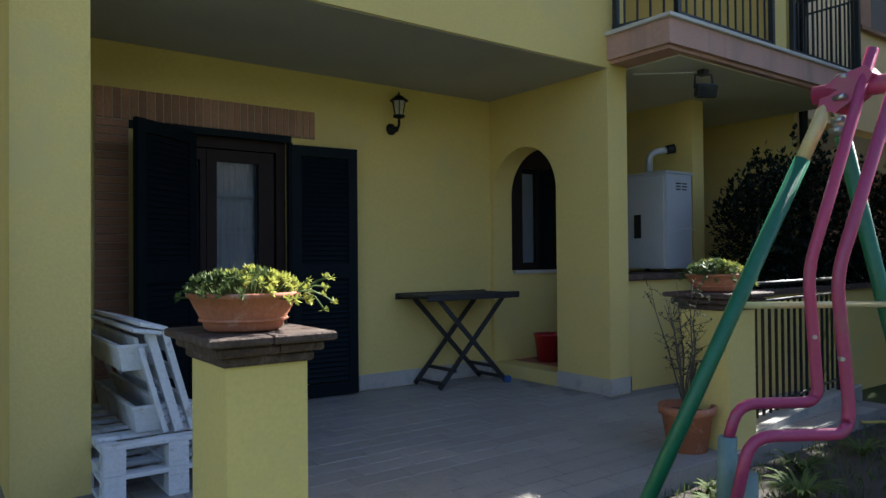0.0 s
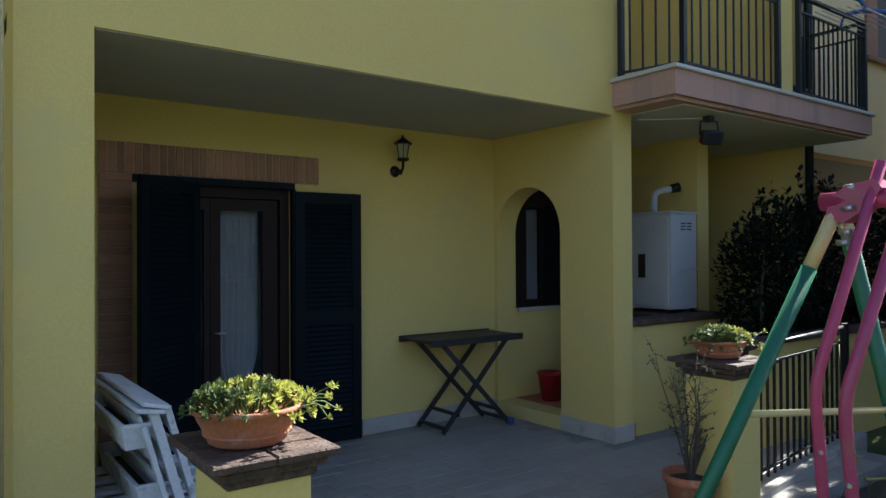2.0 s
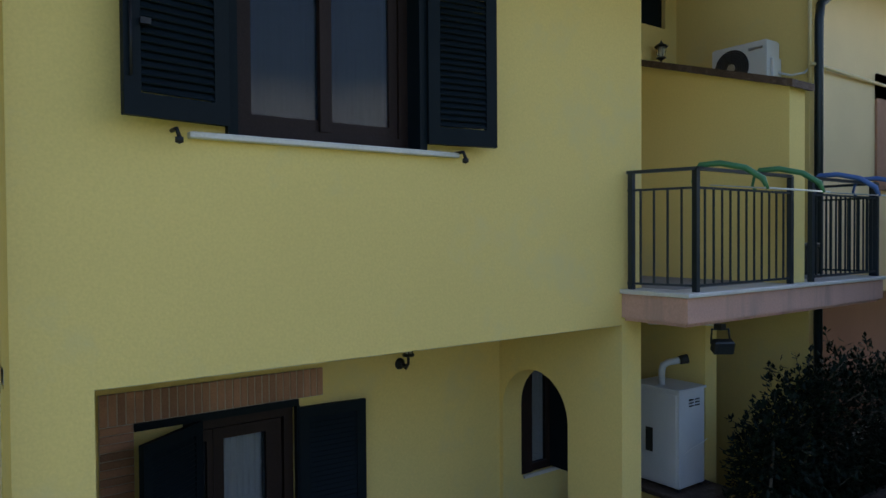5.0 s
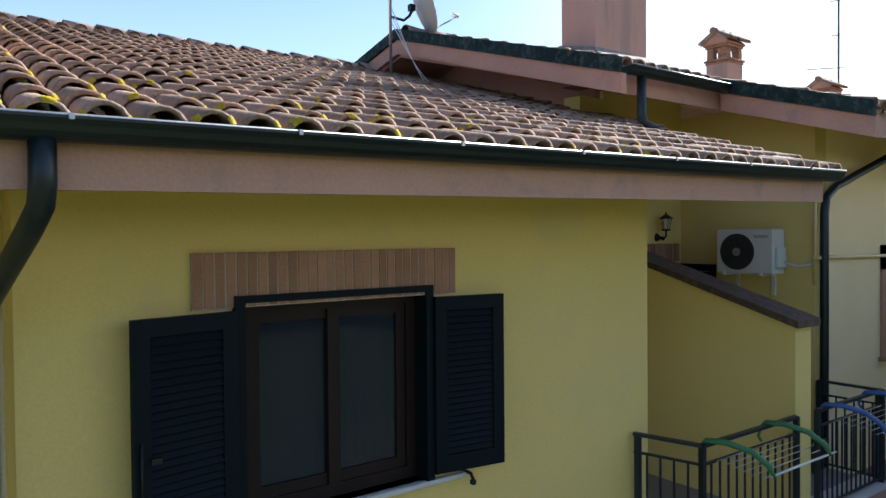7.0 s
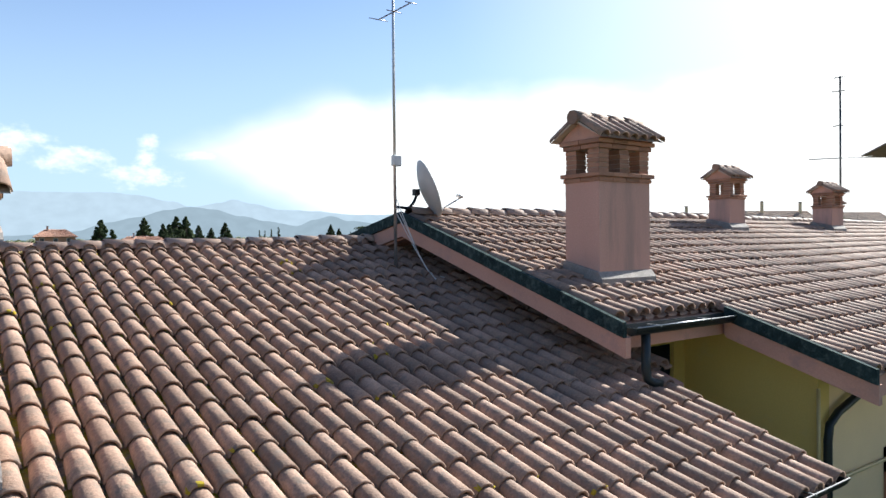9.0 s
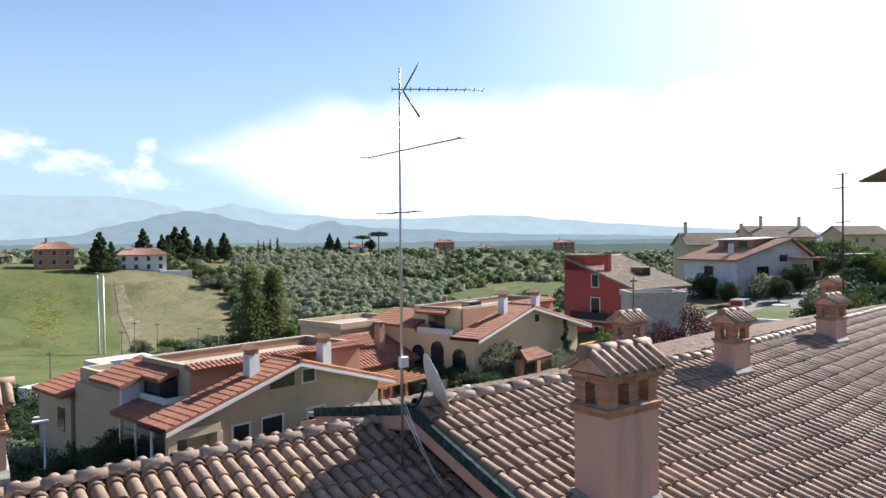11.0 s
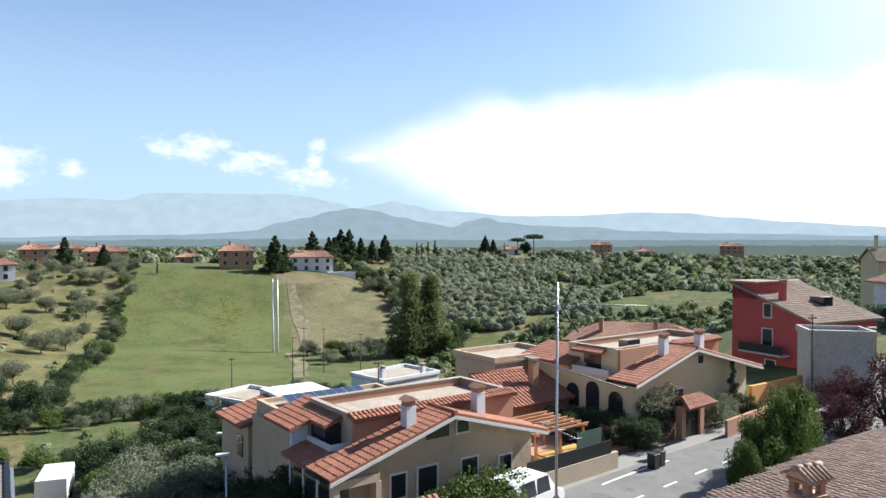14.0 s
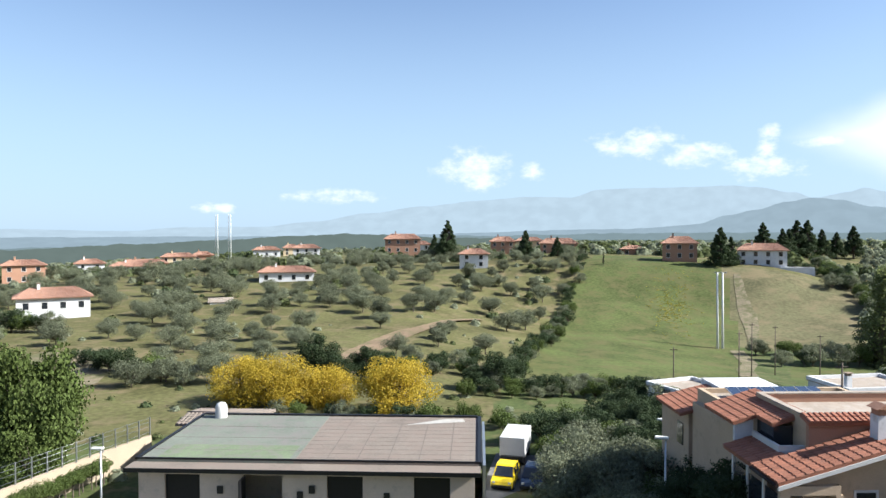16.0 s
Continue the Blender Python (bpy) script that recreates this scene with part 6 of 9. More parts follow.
azs = [-180 + 6 * k for k in range(21)] + [-54 + 0.6 * k for k in range(224)] + [84 + 6 * k for k in range(17)]
rads = [0.001, 12, 25] + [25 + 2.5 * k for k in range(1, 90)] + [250 + 12 * k for k in range(1, 34)]
gm = MB()
nr = len(rads)
for a in azs:
    for r in rads:
        x, y = polar(a, r)
        gm.v.append((x, y, ground_z(x, y)))
kinds = []
for i in range(len(azs)):
    for j in range(nr - 1):
        k = (i + 1) % len(azs)
        gm.f.append((i * nr + j, i * nr + j + 1, k * nr + j + 1, k * nr + j))
        v = gm.v[i * nr + j]
        kinds.append(ground_kind(v[0], v[1]))
        gm.smooth.append(True)
ground = structure("ground", gm, GRASS, "rolling ground of meadow, groves and scrub")
for m in (GROVE, DRY, SANDY, SCRUB):
    ground.data.materials.append(m)
ground.data.polygons.foreach_set("material_index", kinds)


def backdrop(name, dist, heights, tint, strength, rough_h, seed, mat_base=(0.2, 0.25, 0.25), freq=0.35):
    """A far range of hills: heights are (azimuth, height) knots; the haze before it is put into its tint and glow."""
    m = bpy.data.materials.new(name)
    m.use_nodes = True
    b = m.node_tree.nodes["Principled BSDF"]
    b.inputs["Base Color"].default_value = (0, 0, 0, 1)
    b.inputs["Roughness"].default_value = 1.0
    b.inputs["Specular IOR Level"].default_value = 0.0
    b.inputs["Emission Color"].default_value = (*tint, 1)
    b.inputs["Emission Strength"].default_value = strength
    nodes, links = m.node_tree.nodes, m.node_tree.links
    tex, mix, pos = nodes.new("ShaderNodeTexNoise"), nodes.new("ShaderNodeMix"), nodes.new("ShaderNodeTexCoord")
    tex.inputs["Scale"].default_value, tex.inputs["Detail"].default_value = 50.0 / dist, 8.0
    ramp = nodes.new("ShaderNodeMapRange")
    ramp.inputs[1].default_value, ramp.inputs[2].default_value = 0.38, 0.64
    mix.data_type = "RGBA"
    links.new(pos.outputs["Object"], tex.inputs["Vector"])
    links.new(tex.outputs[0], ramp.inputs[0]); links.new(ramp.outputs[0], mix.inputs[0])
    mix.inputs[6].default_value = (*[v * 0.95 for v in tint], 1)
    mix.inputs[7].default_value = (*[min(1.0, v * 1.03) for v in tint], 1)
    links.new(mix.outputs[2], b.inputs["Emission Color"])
    mb = MB()
    pts = []
    a = -62.0
    while a < 84:
        k = max(i for i in range(len(heights) - 1) if heights[i][0] <= a)
        f = (a - heights[k][0]) / (heights[k + 1][0] - heights[k][0])
        h = blend(heights[k][1], heights[k + 1][1], f)
        h += rough_h * (noise.noise(Vector((a * freq, seed, 0))) + 0.5 * noise.noise(Vector((a * freq * 3.1, seed, 5))) + 0.25 * noise.noise(Vector((a * freq * 9, seed, 9))))
        pts.append((a, h))
        a += 0.15
    for a, h in pts:
        x, y = polar(a, dist)
        x2, y2 = polar(a, dist * 0.9)
        mb.v += [(x, y, h), (x2, y2, -60.0)]
    mb.f = [(2 * i, 2 * i + 1, 2 * i + 3, 2 * i + 2) for i in range(len(pts) - 1)]
    mb.smooth = [False] * len(mb.f)
    return structure(name, mb, m, "hazy far hills")


def crest(dist, eye, knots):
    """Heights of a skyline seen at the given angles (azimuth, elevation in degrees) from the height eye."""
    return [(a, eye + dist * math.tan(radians(e))) for a, e in knots]


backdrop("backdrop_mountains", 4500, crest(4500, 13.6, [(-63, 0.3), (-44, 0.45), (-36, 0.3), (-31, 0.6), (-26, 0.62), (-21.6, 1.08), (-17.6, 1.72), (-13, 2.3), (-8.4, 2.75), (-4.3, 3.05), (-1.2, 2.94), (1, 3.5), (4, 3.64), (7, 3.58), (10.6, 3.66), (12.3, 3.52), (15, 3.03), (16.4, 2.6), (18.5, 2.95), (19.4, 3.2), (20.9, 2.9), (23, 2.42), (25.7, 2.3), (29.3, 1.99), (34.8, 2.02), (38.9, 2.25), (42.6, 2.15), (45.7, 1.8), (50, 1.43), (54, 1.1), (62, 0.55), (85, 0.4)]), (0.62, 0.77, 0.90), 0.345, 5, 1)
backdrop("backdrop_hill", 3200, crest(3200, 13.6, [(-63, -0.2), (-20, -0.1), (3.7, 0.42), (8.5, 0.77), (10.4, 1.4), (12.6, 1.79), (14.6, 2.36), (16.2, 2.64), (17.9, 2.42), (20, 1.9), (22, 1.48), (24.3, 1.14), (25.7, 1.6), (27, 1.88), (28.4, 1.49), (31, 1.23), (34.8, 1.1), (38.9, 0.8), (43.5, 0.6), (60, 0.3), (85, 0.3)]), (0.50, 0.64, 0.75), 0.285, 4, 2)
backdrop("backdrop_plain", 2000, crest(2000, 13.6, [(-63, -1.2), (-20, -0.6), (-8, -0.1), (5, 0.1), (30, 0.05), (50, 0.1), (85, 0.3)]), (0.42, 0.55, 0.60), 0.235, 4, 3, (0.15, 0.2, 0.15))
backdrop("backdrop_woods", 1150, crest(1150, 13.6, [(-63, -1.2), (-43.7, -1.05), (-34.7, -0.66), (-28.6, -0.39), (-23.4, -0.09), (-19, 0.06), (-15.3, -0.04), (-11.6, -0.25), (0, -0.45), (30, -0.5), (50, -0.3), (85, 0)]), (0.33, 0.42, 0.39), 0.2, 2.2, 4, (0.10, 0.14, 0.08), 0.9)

# ================= the village =================
BEIGE = surface("beige_plaster", (0.44, 0.335, 0.235), 0.9, 0.07, 0.5, 15, 0.2, spec=0.15, second=(0.34, 0.27, 0.19), amount=0.25)
CREAM = surface("cream_plaster", (0.55, 0.44, 0.285), 0.9, 0.07, 0.5, 15, 0.2, spec=0.15)
RED_WALL = surface("red_plaster", (0.36, 0.075, 0.07), 0.9, 0.08, 0.5, 15, 0.2, spec=0.15, second=(0.30, 0.07, 0.065), amount=0.3)
WHITE_WALL = surface("white_plaster", (0.6, 0.6, 0.61), 0.9, 0.06, 0.5, 15, 0.2, spec=0.15, second=(0.40, 0.40, 0.39), amount=0.25)
SALMON = surface("salmon_plaster", (0.36, 0.205, 0.14), 0.9, 0.08, 0.5, 15, 0.2, spec=0.15)
ORANGE_WALL = surface("orange_plaster", (0.58, 0.28, 0.10), 0.9, 0.08, 0.5, 15, 0.2, spec=0.15)
GREY_ROOF = surface("grey_brown_tiles", (0.27, 0.20, 0.155), 0.9, 0.2, 0.8, 8, 0.5, second=(0.20, 0.17, 0.14), amount=0.4, spec=0.2)
PALE_ROOF = surface("pale_flat_roof", (0.30, 0.25, 0.205), 0.9, 0.2, 0.6, 8, 0.2, second=(0.36, 0.32, 0.28), amount=0.35, spec=0.2)
DARK_GLASS = surface("dark_pane", (0.02, 0.023, 0.028), 0.12, 0.1, 2, 10, 0.0, spec=0.7)
WHITE_TRIM = surface("white_trim", (0.54, 0.53, 0.51), 0.7, 0.06, 2, 20, 0.1)
FLAT_RED = surface("far_red_tiles", (0.29, 0.17, 0.125), 0.85, 0.18, 0.9, 8, 0.4, second=(0.34, 0.17, 0.11), amount=0.4, spec=0.2)


def ribbed(mb, a, b, c, d, gap=0.34, amp=0.075):
    """A tiled roof plane with the corners a, b, c, d: barrel tiles in columns up the slope and overlapping courses, on a slab."""
    a, b, c, d = map(Vector, (a, b, c, d))
    if abs(a.z - b.z) > abs(a.z - d.z):
        a, b, c, d = (a, d, c, b) if a.z < b.z else (b, c, d, a)
    elif d.z < a.z:
        a, b, c, d = d, c, b, a
    nrm = (b - a).cross(d - a).normalized()
    if nrm.z < 0:
        nrm = -nrm
    cols = max(3, int(max((b - a).length, (c - d).length) / gap))
    courses = max(2, int(max((d - a).length, (c - b).length) / (gap * 1.5)))

    def spot(f, g, up):
        return a.lerp(b, f).lerp(d.lerp(c, f), min(1.0, g)) + nrm * up

    for i in range(cols):
        for j in range(courses):
            vs = []
            for g, r, lift in ((j / courses, 0.5, 0.03), ((j + 1.1) / courses, 0.42, 0.0)):
                vs += [spot((i + 0.5 + r * q) / cols, g, lift + amp * h) for q, h in ((-1, 0), (-0.55, 0.9), (0.55, 0.9), (1, 0))]
            mb.add(vs, [(0, 1, 5, 4), (1, 2, 6, 5), (2, 3, 7, 6), (3, 2, 1, 0)], False)
    mb.add([a, b, c, d, a - nrm * 0.16, b - nrm * 0.16, c - nrm * 0.16, d - nrm * 0.16], [(0, 1, 2, 3), (4, 5, 6, 7), (0, 1, 5, 4), (1, 2, 6, 5), (2, 3, 7, 6), (3, 0, 4, 7)])
    return mb


def opening(t, face, pos, z, w, h, box, trim=WHITE_TRIM, pane=DARK_GLASS, kind="window"):
    """A window or door on a face of a house: a proud surround with a recessed pane. face: front, back, left, right."""
    W, D = box
    m = {"front": pose(pos, 0, z), "back": pose(pos, D, z, 0, 0, 180), "left": pose(0, pos, z, 0, 0, -90), "right": pose(W, pos, z, 0, 0, 90)}[face]
    fr = MB()
    q = 0.10
    for x0, x1, z0, z1 in ((-w / 2 - q, -w / 2, -q, h + q), (w / 2, w / 2 + q, -q, h + q), (-w / 2, w / 2, h, h + q), (-w / 2, w / 2, -q, 0)):
        if kind == "door" and z1 == 0:
            continue
        fr.box(x0, x1, -0.05, 0.02, z0, z1, m)
    o = part(kind, fr, trim, t)
    part("pane", MB().box(-w / 2, w / 2, -0.018, 0.02, 0, h, m).box(-0.03, 0.03, -0.03, -0.017, 0, h, m), pane, o)
    return o


def house(label, at, turn, w, d, h, rise, wall, roof, ridge="y", over=0.6, base=3.0, windows=(), doors=(), chimneys=(), apex=0.5, group="", name="house", flat=False, hip=0.0, over_end=0.5):
    """A house: walls from base metres below to h above, gable or hipped roof with ridge along local x or y, openings and chimneys."""
    t = thing(name, label, "house", at, turn, group)
    if ridge == "y":
        body = MB().prism([(0, -base), (w, -base), (w, h), (w * apex, h + (rise if not flat else 0)), (0, h)], 0, d, "y")
    else:
        body = MB().prism([(0, -base), (d, -base), (d, h), (d * apex, h + (rise if not flat else 0)), (0, h)], 0, w, "x") if not hip else MB().box(0, w, 0, d, -base, h)
    part("wall", body, wall, t)
    rb = MB()
    e = 0.06
    if flat:
        part("roof", MB().box(-0.15, w + 0.15, -0.15, d + 0.15, h, h + 0.12), roof, t)
        for x0, x1, y0, y1 in ((-0.15, w + 0.15, -0.15, 0.1), (-0.15, w + 0.15, d - 0.1, d + 0.15), (-0.15, 0.1, 0.1, d - 0.1), (w - 0.1, w + 0.15, 0.1, d - 0.1)):
            part("parapet", MB().box(x0, x1, y0, y1, h + 0.12, h + 0.5), wall, t)
    elif hip:
        z1, zl = h + rise, h - over * rise / (d / 2) + e
        c = [(-over, -over, zl), (w + over, -over, zl), (w + over, d + over, zl), (-over, d + over, zl)]
        r0, r1 = (hip, d / 2, z1 + e), (w - hip, d / 2, z1 + e)
        for q in ((c[0], c[1], r1, r0), (c[2], c[3], r0, r1), (c[1], c[2], r1, r1), (c[3], c[0], r0, r0)):
            part("roof", ribbed(MB(), *q), roof, t)
    elif ridge == "y":
        for sgn in (0, 1):
            span = w * apex if sgn == 0 else w * (1 - apex)
            if span < 0.5:
                continue
            k = rise / span
            xe = -over if sgn == 0 else w + over
            ze = h - over * k + e
            xm = w * apex
            a, b = (xe, -over_end, ze), (xe, d + over_end, ze)
            part("roof", ribbed(MB(), a, b, (xm, d + over_end, h + rise + e), (xm, -over_end, h + rise + e)), roof, t)
        part("ridge", MB().tube([(w * apex, -over_end, h + rise + e), (w * apex, d + over_end, h + rise + e)], 0.13, 8), roof, t)
    else:
        for sgn in (0, 1):
            span = d * apex if sgn == 0 else d * (1 - apex)
            k = rise / span
            ye = -over if sgn == 0 else d + over
            ze = h - over * k + e
            ym = d * apex
            part("roof", ribbed(MB(), (-over_end, ye, ze), (w + over_end, ye, ze), (w + over_end, ym, h + rise + e), (-over_end, ym, h + rise + e)), roof, t)
        part("ridge", MB().tube([(-over_end, d * apex, h + rise + e), (w + over_end, d * apex, h + rise + e)], 0.13, 8), roof, t)
    for f, p, z, ww, hh in windows:
        opening(t, f, p, z, ww, hh, (w, d))
    for f, p, z, ww, hh in doors:
        opening(t, f, p, z, ww, hh, (w, d), kind="door")
    for x, y, z0, z1 in chimneys:
        o = part("chimney", MB().box(x - 0.28, x + 0.28, y - 0.28, y + 0.28, z0, z1), wall, t)
        part("cap", MB().box(x - 0.38, x + 0.38, y - 0.38, y + 0.38, z1 + 0.25, z1 + 0.33).box(x - 0.25, x + 0.25, y - 0.25, y + 0.25, z1, z1 + 0.25), GREY_ROOF, o)
    return t


def row_house(label, at, turn, low, apex, right, back, width, deep, z_floor, terrace, wall, eave_end, chims, windows, doors):
    """A gabled house front with a roof strip, and a walled roof terrace behind it. low, apex, right: (u, z) of the verge."""
    t = thing("house", label, "house", at, turn, "terraced houses")
    (lu, lz), (au, az_), (ru, rz) = low, apex, right
    kl, kr = (az_ - lz) / (au - lu), (az_ - rz) / (ru - au)
    u0, u1 = eave_end, width
    gable = [(u0, -5), (u1, -5), (u1, az_ - kr * (u1 - au) - 0.2), (au, az_ - 0.2), (u0, az_ - kl * (au - u0) - 0.2)]
    part("wall", MB().prism(gable, 0, back, "y"), wall, t)
    part("rear_wall", MB().box(u0, u1, back, deep, -6, z_floor - 0.15), wall, t)
    part("roof", ribbed(MB(), (lu, -0.9, lz), (au, -0.9, az_), (au, back - 0.01, az_), (lu, back - 0.01, lz), 0.26, 0.06), TILE_RED, t)
    part("roof", ribbed(MB(), (ru, -0.9, rz), (ru, back - 0.01, rz), (au, back - 0.01, az_), (au, -0.9, az_), 0.26, 0.06), TILE_RED, t)
    part("verge", MB().prism([(lu, lz - 0.3), (au, az_ - 0.3), (ru, rz - 0.3), (ru, rz - 0.13), (au, az_ - 0.13), (lu, lz - 0.13)], -0.94, -0.82, "y"), WHITE_TRIM, t)
    part("soffit", MB().prism([(lu + 0.1, lz - 0.26), (au, az_ - 0.26), (ru - 0.1, rz - 0.26), (ru - 0.1, rz - 0.18), (au, az_ - 0.18), (lu + 0.1, lz - 0.18)], -0.82, -0.003, "y"), WHITE_TRIM, t)
    part("gutter", MB().tube([(lu - 0.06, -0.9, lz - 0.1), (lu - 0.06, back, lz - 0.1)], 0.08, 8), FRAME_BROWN, t)
    part("ridge", MB().tube([(au, -0.95, az_ + 0.03), (au, back, az_ + 0.03)], 0.12, 8), TILE_RED, t)
    a, b, c, d, top = terrace
    part("terrace_wall", MB().box(a, b, c, c + 0.25, z_floor - 0.15, top), SALMON, t)
    part("terrace_wall", MB().box(a, a + 0.25, c + 0.25, d, z_floor - 0.15, top), wall, t)
    part("terrace_wall", MB().box(b - 0.25, b, c + 0.25, d, z_floor - 0.15, top), SALMON, t)
    part("terrace_wall", MB().box(a + 0.25, b - 0.25, d - 0.25, d, z_floor - 0.15, top), SALMON, t)
    part("terrace_floor", MB().box(a + 0.25, b - 0.25, c + 0.25, d - 0.25, z_floor - 0.15, top - 0.42), PALE_ROOF, t)
    for q in ((a, b, c + 0.45, c + 0.75), (a, b, d - 0.3, d + 0.04), (a - 0.04, a + 0.28, c + 0.75, d - 0.3), (b - 0.28, b + 0.04, c + 0.75, d - 0.3)):
        part("coping", MB().box(*q, top, top + 0.06), PALE_ROOF, t)
    for x, y, z0, z1 in chims:
        o = part("chimney", MB().box(x - 0.28, x + 0.28, y - 0.28, y + 0.28, z0, z1), WHITE_WALL, t)
        part("cap", MB().prism([(x - 0.4, z1 + 0.28), (x + 0.4, z1 + 0.28), (x, z1 + 0.5)], y - 0.38, y + 0.38, "y").box(x - 0.25, x + 0.25, y - 0.25, y + 0.25, z1, z1 + 0.28), CLAY_BRICK, o)
    for f, p, z, ww, hh in windows:
        opening(t, f, p, z, ww, hh, (width, deep))
    for f, p, z, ww, hh in doors:
        opening(t, f, p, z, ww, hh, (width, deep), kind="door")
    return t


def tile_skirt(t, a, b, y0, y1, z0, z1):
    part("tile_edge", ribbed(MB(), (a, y0, z0), (b, y0, z0), (b, y1, z1), (a, y1, z1), 0.26, 0.06), TILE_RED, t)


# two pale terraced houses over the road
ha = row_house("beige gabled house with an orange clay roof", (9.4, 31.93, 0), 13, (-1.78, 3.28), (5.23, 5.32), (11.78, 3.46), 1.4, 11.3, 12.0, 3.7, (0.75, 11.2, 1.4, 6.3, 5.32), BEIGE, -0.3,
               [(3.2, 0.3, 4.4, 5.75), (8.0, 0.7, 4.2, 5.75)],
               [("front", 2.4, 1.4, 0.85, 1.15), ("front", 4.15, 1.2, 1.15, 1.4), ("front", 6.4, 4.0, 0.75, 0.62), ("front", 6.85, 1.5, 1.05, 1.05)], [("front", 9.35, 0.35, 0.85, 1.9)])
part("loft_window", MB().prism([(4.05, 3.95), (5.5, 3.95), (5.5, 4.62), (4.05, 4.22)], -0.03, 0.02, "y"), DARK_GLASS, ha)
tile_skirt(ha, 0.6, 11.3, 1.12, 1.88, 5.2, 5.42)
part("roof", ribbed(MB(), (-1.78, 1.4, 3.28), (-0.3, 1.4, 3.71), (-0.3, 4.4, 3.71), (-1.78, 4.4, 3.28), 0.26, 0.06), TILE_RED, ha)
part("loggia_sill", MB().box(-0.42, 0.75, 1.75, 1.87, 3.5, 4.0).box(-0.42, -0.3, 1.87, 4.3, 3.5, 4.0), WHITE_TRIM, ha, "white low wall of the loggia")
# dark sheets stand for the shade inside the open loggia
part("loggia_glass", MB().box(-0.1, 0.75, 2.75, 2.8, 3.7, 4.62).box(-0.15, -0.1, 2.75, 4.3, 3.7, 4.62), DARK_GLASS, ha)
part("loggia_floor", MB().box(-0.3, 0.75, 1.42, 4.3, 3.5, 3.72), PALE_ROOF, ha)
part("upper_wall", MB().box(-0.3, 0.75, 4.3, 7.5, 3.5, 4.62), BEIGE, ha)
part("upper_cheek", MB().prism([(-1.2, 3.3), (-0.3, 3.55), (-0.3, 4.6), (-1.2, 4.35)], 4.4, 4.6, "y"), WHITE_WALL, ha)
part("upper_roof", ribbed(MB(), (-1.4, 4.2, 4.42), (1.3, 4.2, 5.25), (1.3, 7.6, 5.25), (-1.4, 7.6, 4.42), 0.26, 0.06), TILE_RED, ha)
part("upper_roof", ribbed(MB(), (-0.3, 2.6, 4.75), (1.3, 2.6, 5.25), (1.3, 4.19, 5.25), (-0.3, 4.19, 4.75), 0.26, 0.06), TILE_RED, ha)
for k in range(4):
    part("porch_post", MB().box(-1.5, -1.36, -0.6 + 1.5 * k, -0.46 + 1.5 * k, -4, 3.2), WHITE_TRIM, ha)
    if k < 3:
        part("porch_glass", MB().box(-1.45, -1.42, -0.44 + 1.5 * k, 0.88 + 1.5 * k, -1.2, 2.6), DARK_GLASS, ha)
part("porch_arch", MB().box(-1.6, 0.9, -0.75, -0.5, 2.72, 3.1).box(-1.6, -1.2, -0.75, -0.5, -3, 2.72).box(0.7, 1.0, -0.75, -0.004, -3, 2.72), BEIGE, ha)
rear = thing("house", "beige terrace block with solar panels on its flat roof", "house", (9.4, 31.93, 0), 13, "terraced houses")
part("wall", MB().box(0.1, 8.6, 7.52, 12.3, -6, 3.95), BEIGE, rear)
part("roof", MB().box(0.35, 8.35, 7.77, 12.05, 3.95, 4.02), PALE_ROOF, rear)
for q in ((0.1, 8.6, 12.05, 12.3), (0.1, 0.35, 7.6, 12.05), (8.35, 8.6, 7.6, 12.05)):
    part("parapet", MB().box(*q, 3.95, 4.28), BEIGE, rear)
SOLAR = surface("solar_glass", (0.03, 0.045, 0.08), 0.2, 0.1, 2, 10, 0.0, spec=0.8)
for k in range(4):
    o = part("solar_panel", MB().box(0.0, 1.25, 0.0, 1.7, 0.0, 0.05, pose(1.3 + 1.35 * k, 9.6, 4.15, 12)), SOLAR, rear, "blue solar panel")
    part("panel_frame", MB().box(-0.04, 0.0, -0.04, 1.74, 0.0, 0.06, pose(1.3 + 1.35 * k, 9.6, 4.15, 12)).box(0.6, 0.64, 0, 1.7, 0.05, 0.06, pose(1.3 + 1.35 * k, 9.6, 4.15, 12)), STEEL, o)
opening(rear, "left", 9.6, 2.2, 0.9, 1.1, (8.6, 12.3)).matrix_local = pose(0.1, 0, 0)
end = thing("house", "beige end house with a small orange roof", "house", (9.4, 31.93, 0), 13, "terraced houses")
part("wall", MB().box(-0.4, 6.0, 12.35, 17.0, -7, 2.9), BEIGE, end)
part("roof", ribbed(MB(), (-1.1, 11.9, 2.85), (2.2, 11.9, 3.65), (2.2, 16.2, 3.65), (-1.1, 16.2, 2.85), 0.26, 0.06), TILE_RED, end)
part("upper_wall", MB().box(2.2, 6.0, 12.35, 17.0, 2.9, 3.9), WHITE_WALL, end)
part("window", MB().box(-0.46, -0.39, 13.2, 14.1, 0.6, 1.9), DARK_GLASS, end)
part("window", MB().box(-0.46, -0.39, 13.2, 14.1, -2.4, -0.9), DARK_GLASS, end)
hb = row_house("cream gabled house with an orange clay roof and arches", (32.3, 39.95, 0), 14.5, (-1.33, 4.17), (6.02, 6.04), (15.66, 3.65), 1.65, 14.6, 11.0, 4.35, (0.2, 13.2, 1.65, 6.6, 6.08), CREAM, -0.75,
               [(3.9, 0.6, 5.3, 6.75), (8.9, 0.8, 5.0, 6.6)],
               [("front", 2.3, 1.3, 1.0, 1.55), ("front", 7.85, 4.55, 0.75, 0.6), ("front", 12.3, 1.2, 1.0, 1.5)], [("front", 4.95, 0.6, 1.2, 2.3)])
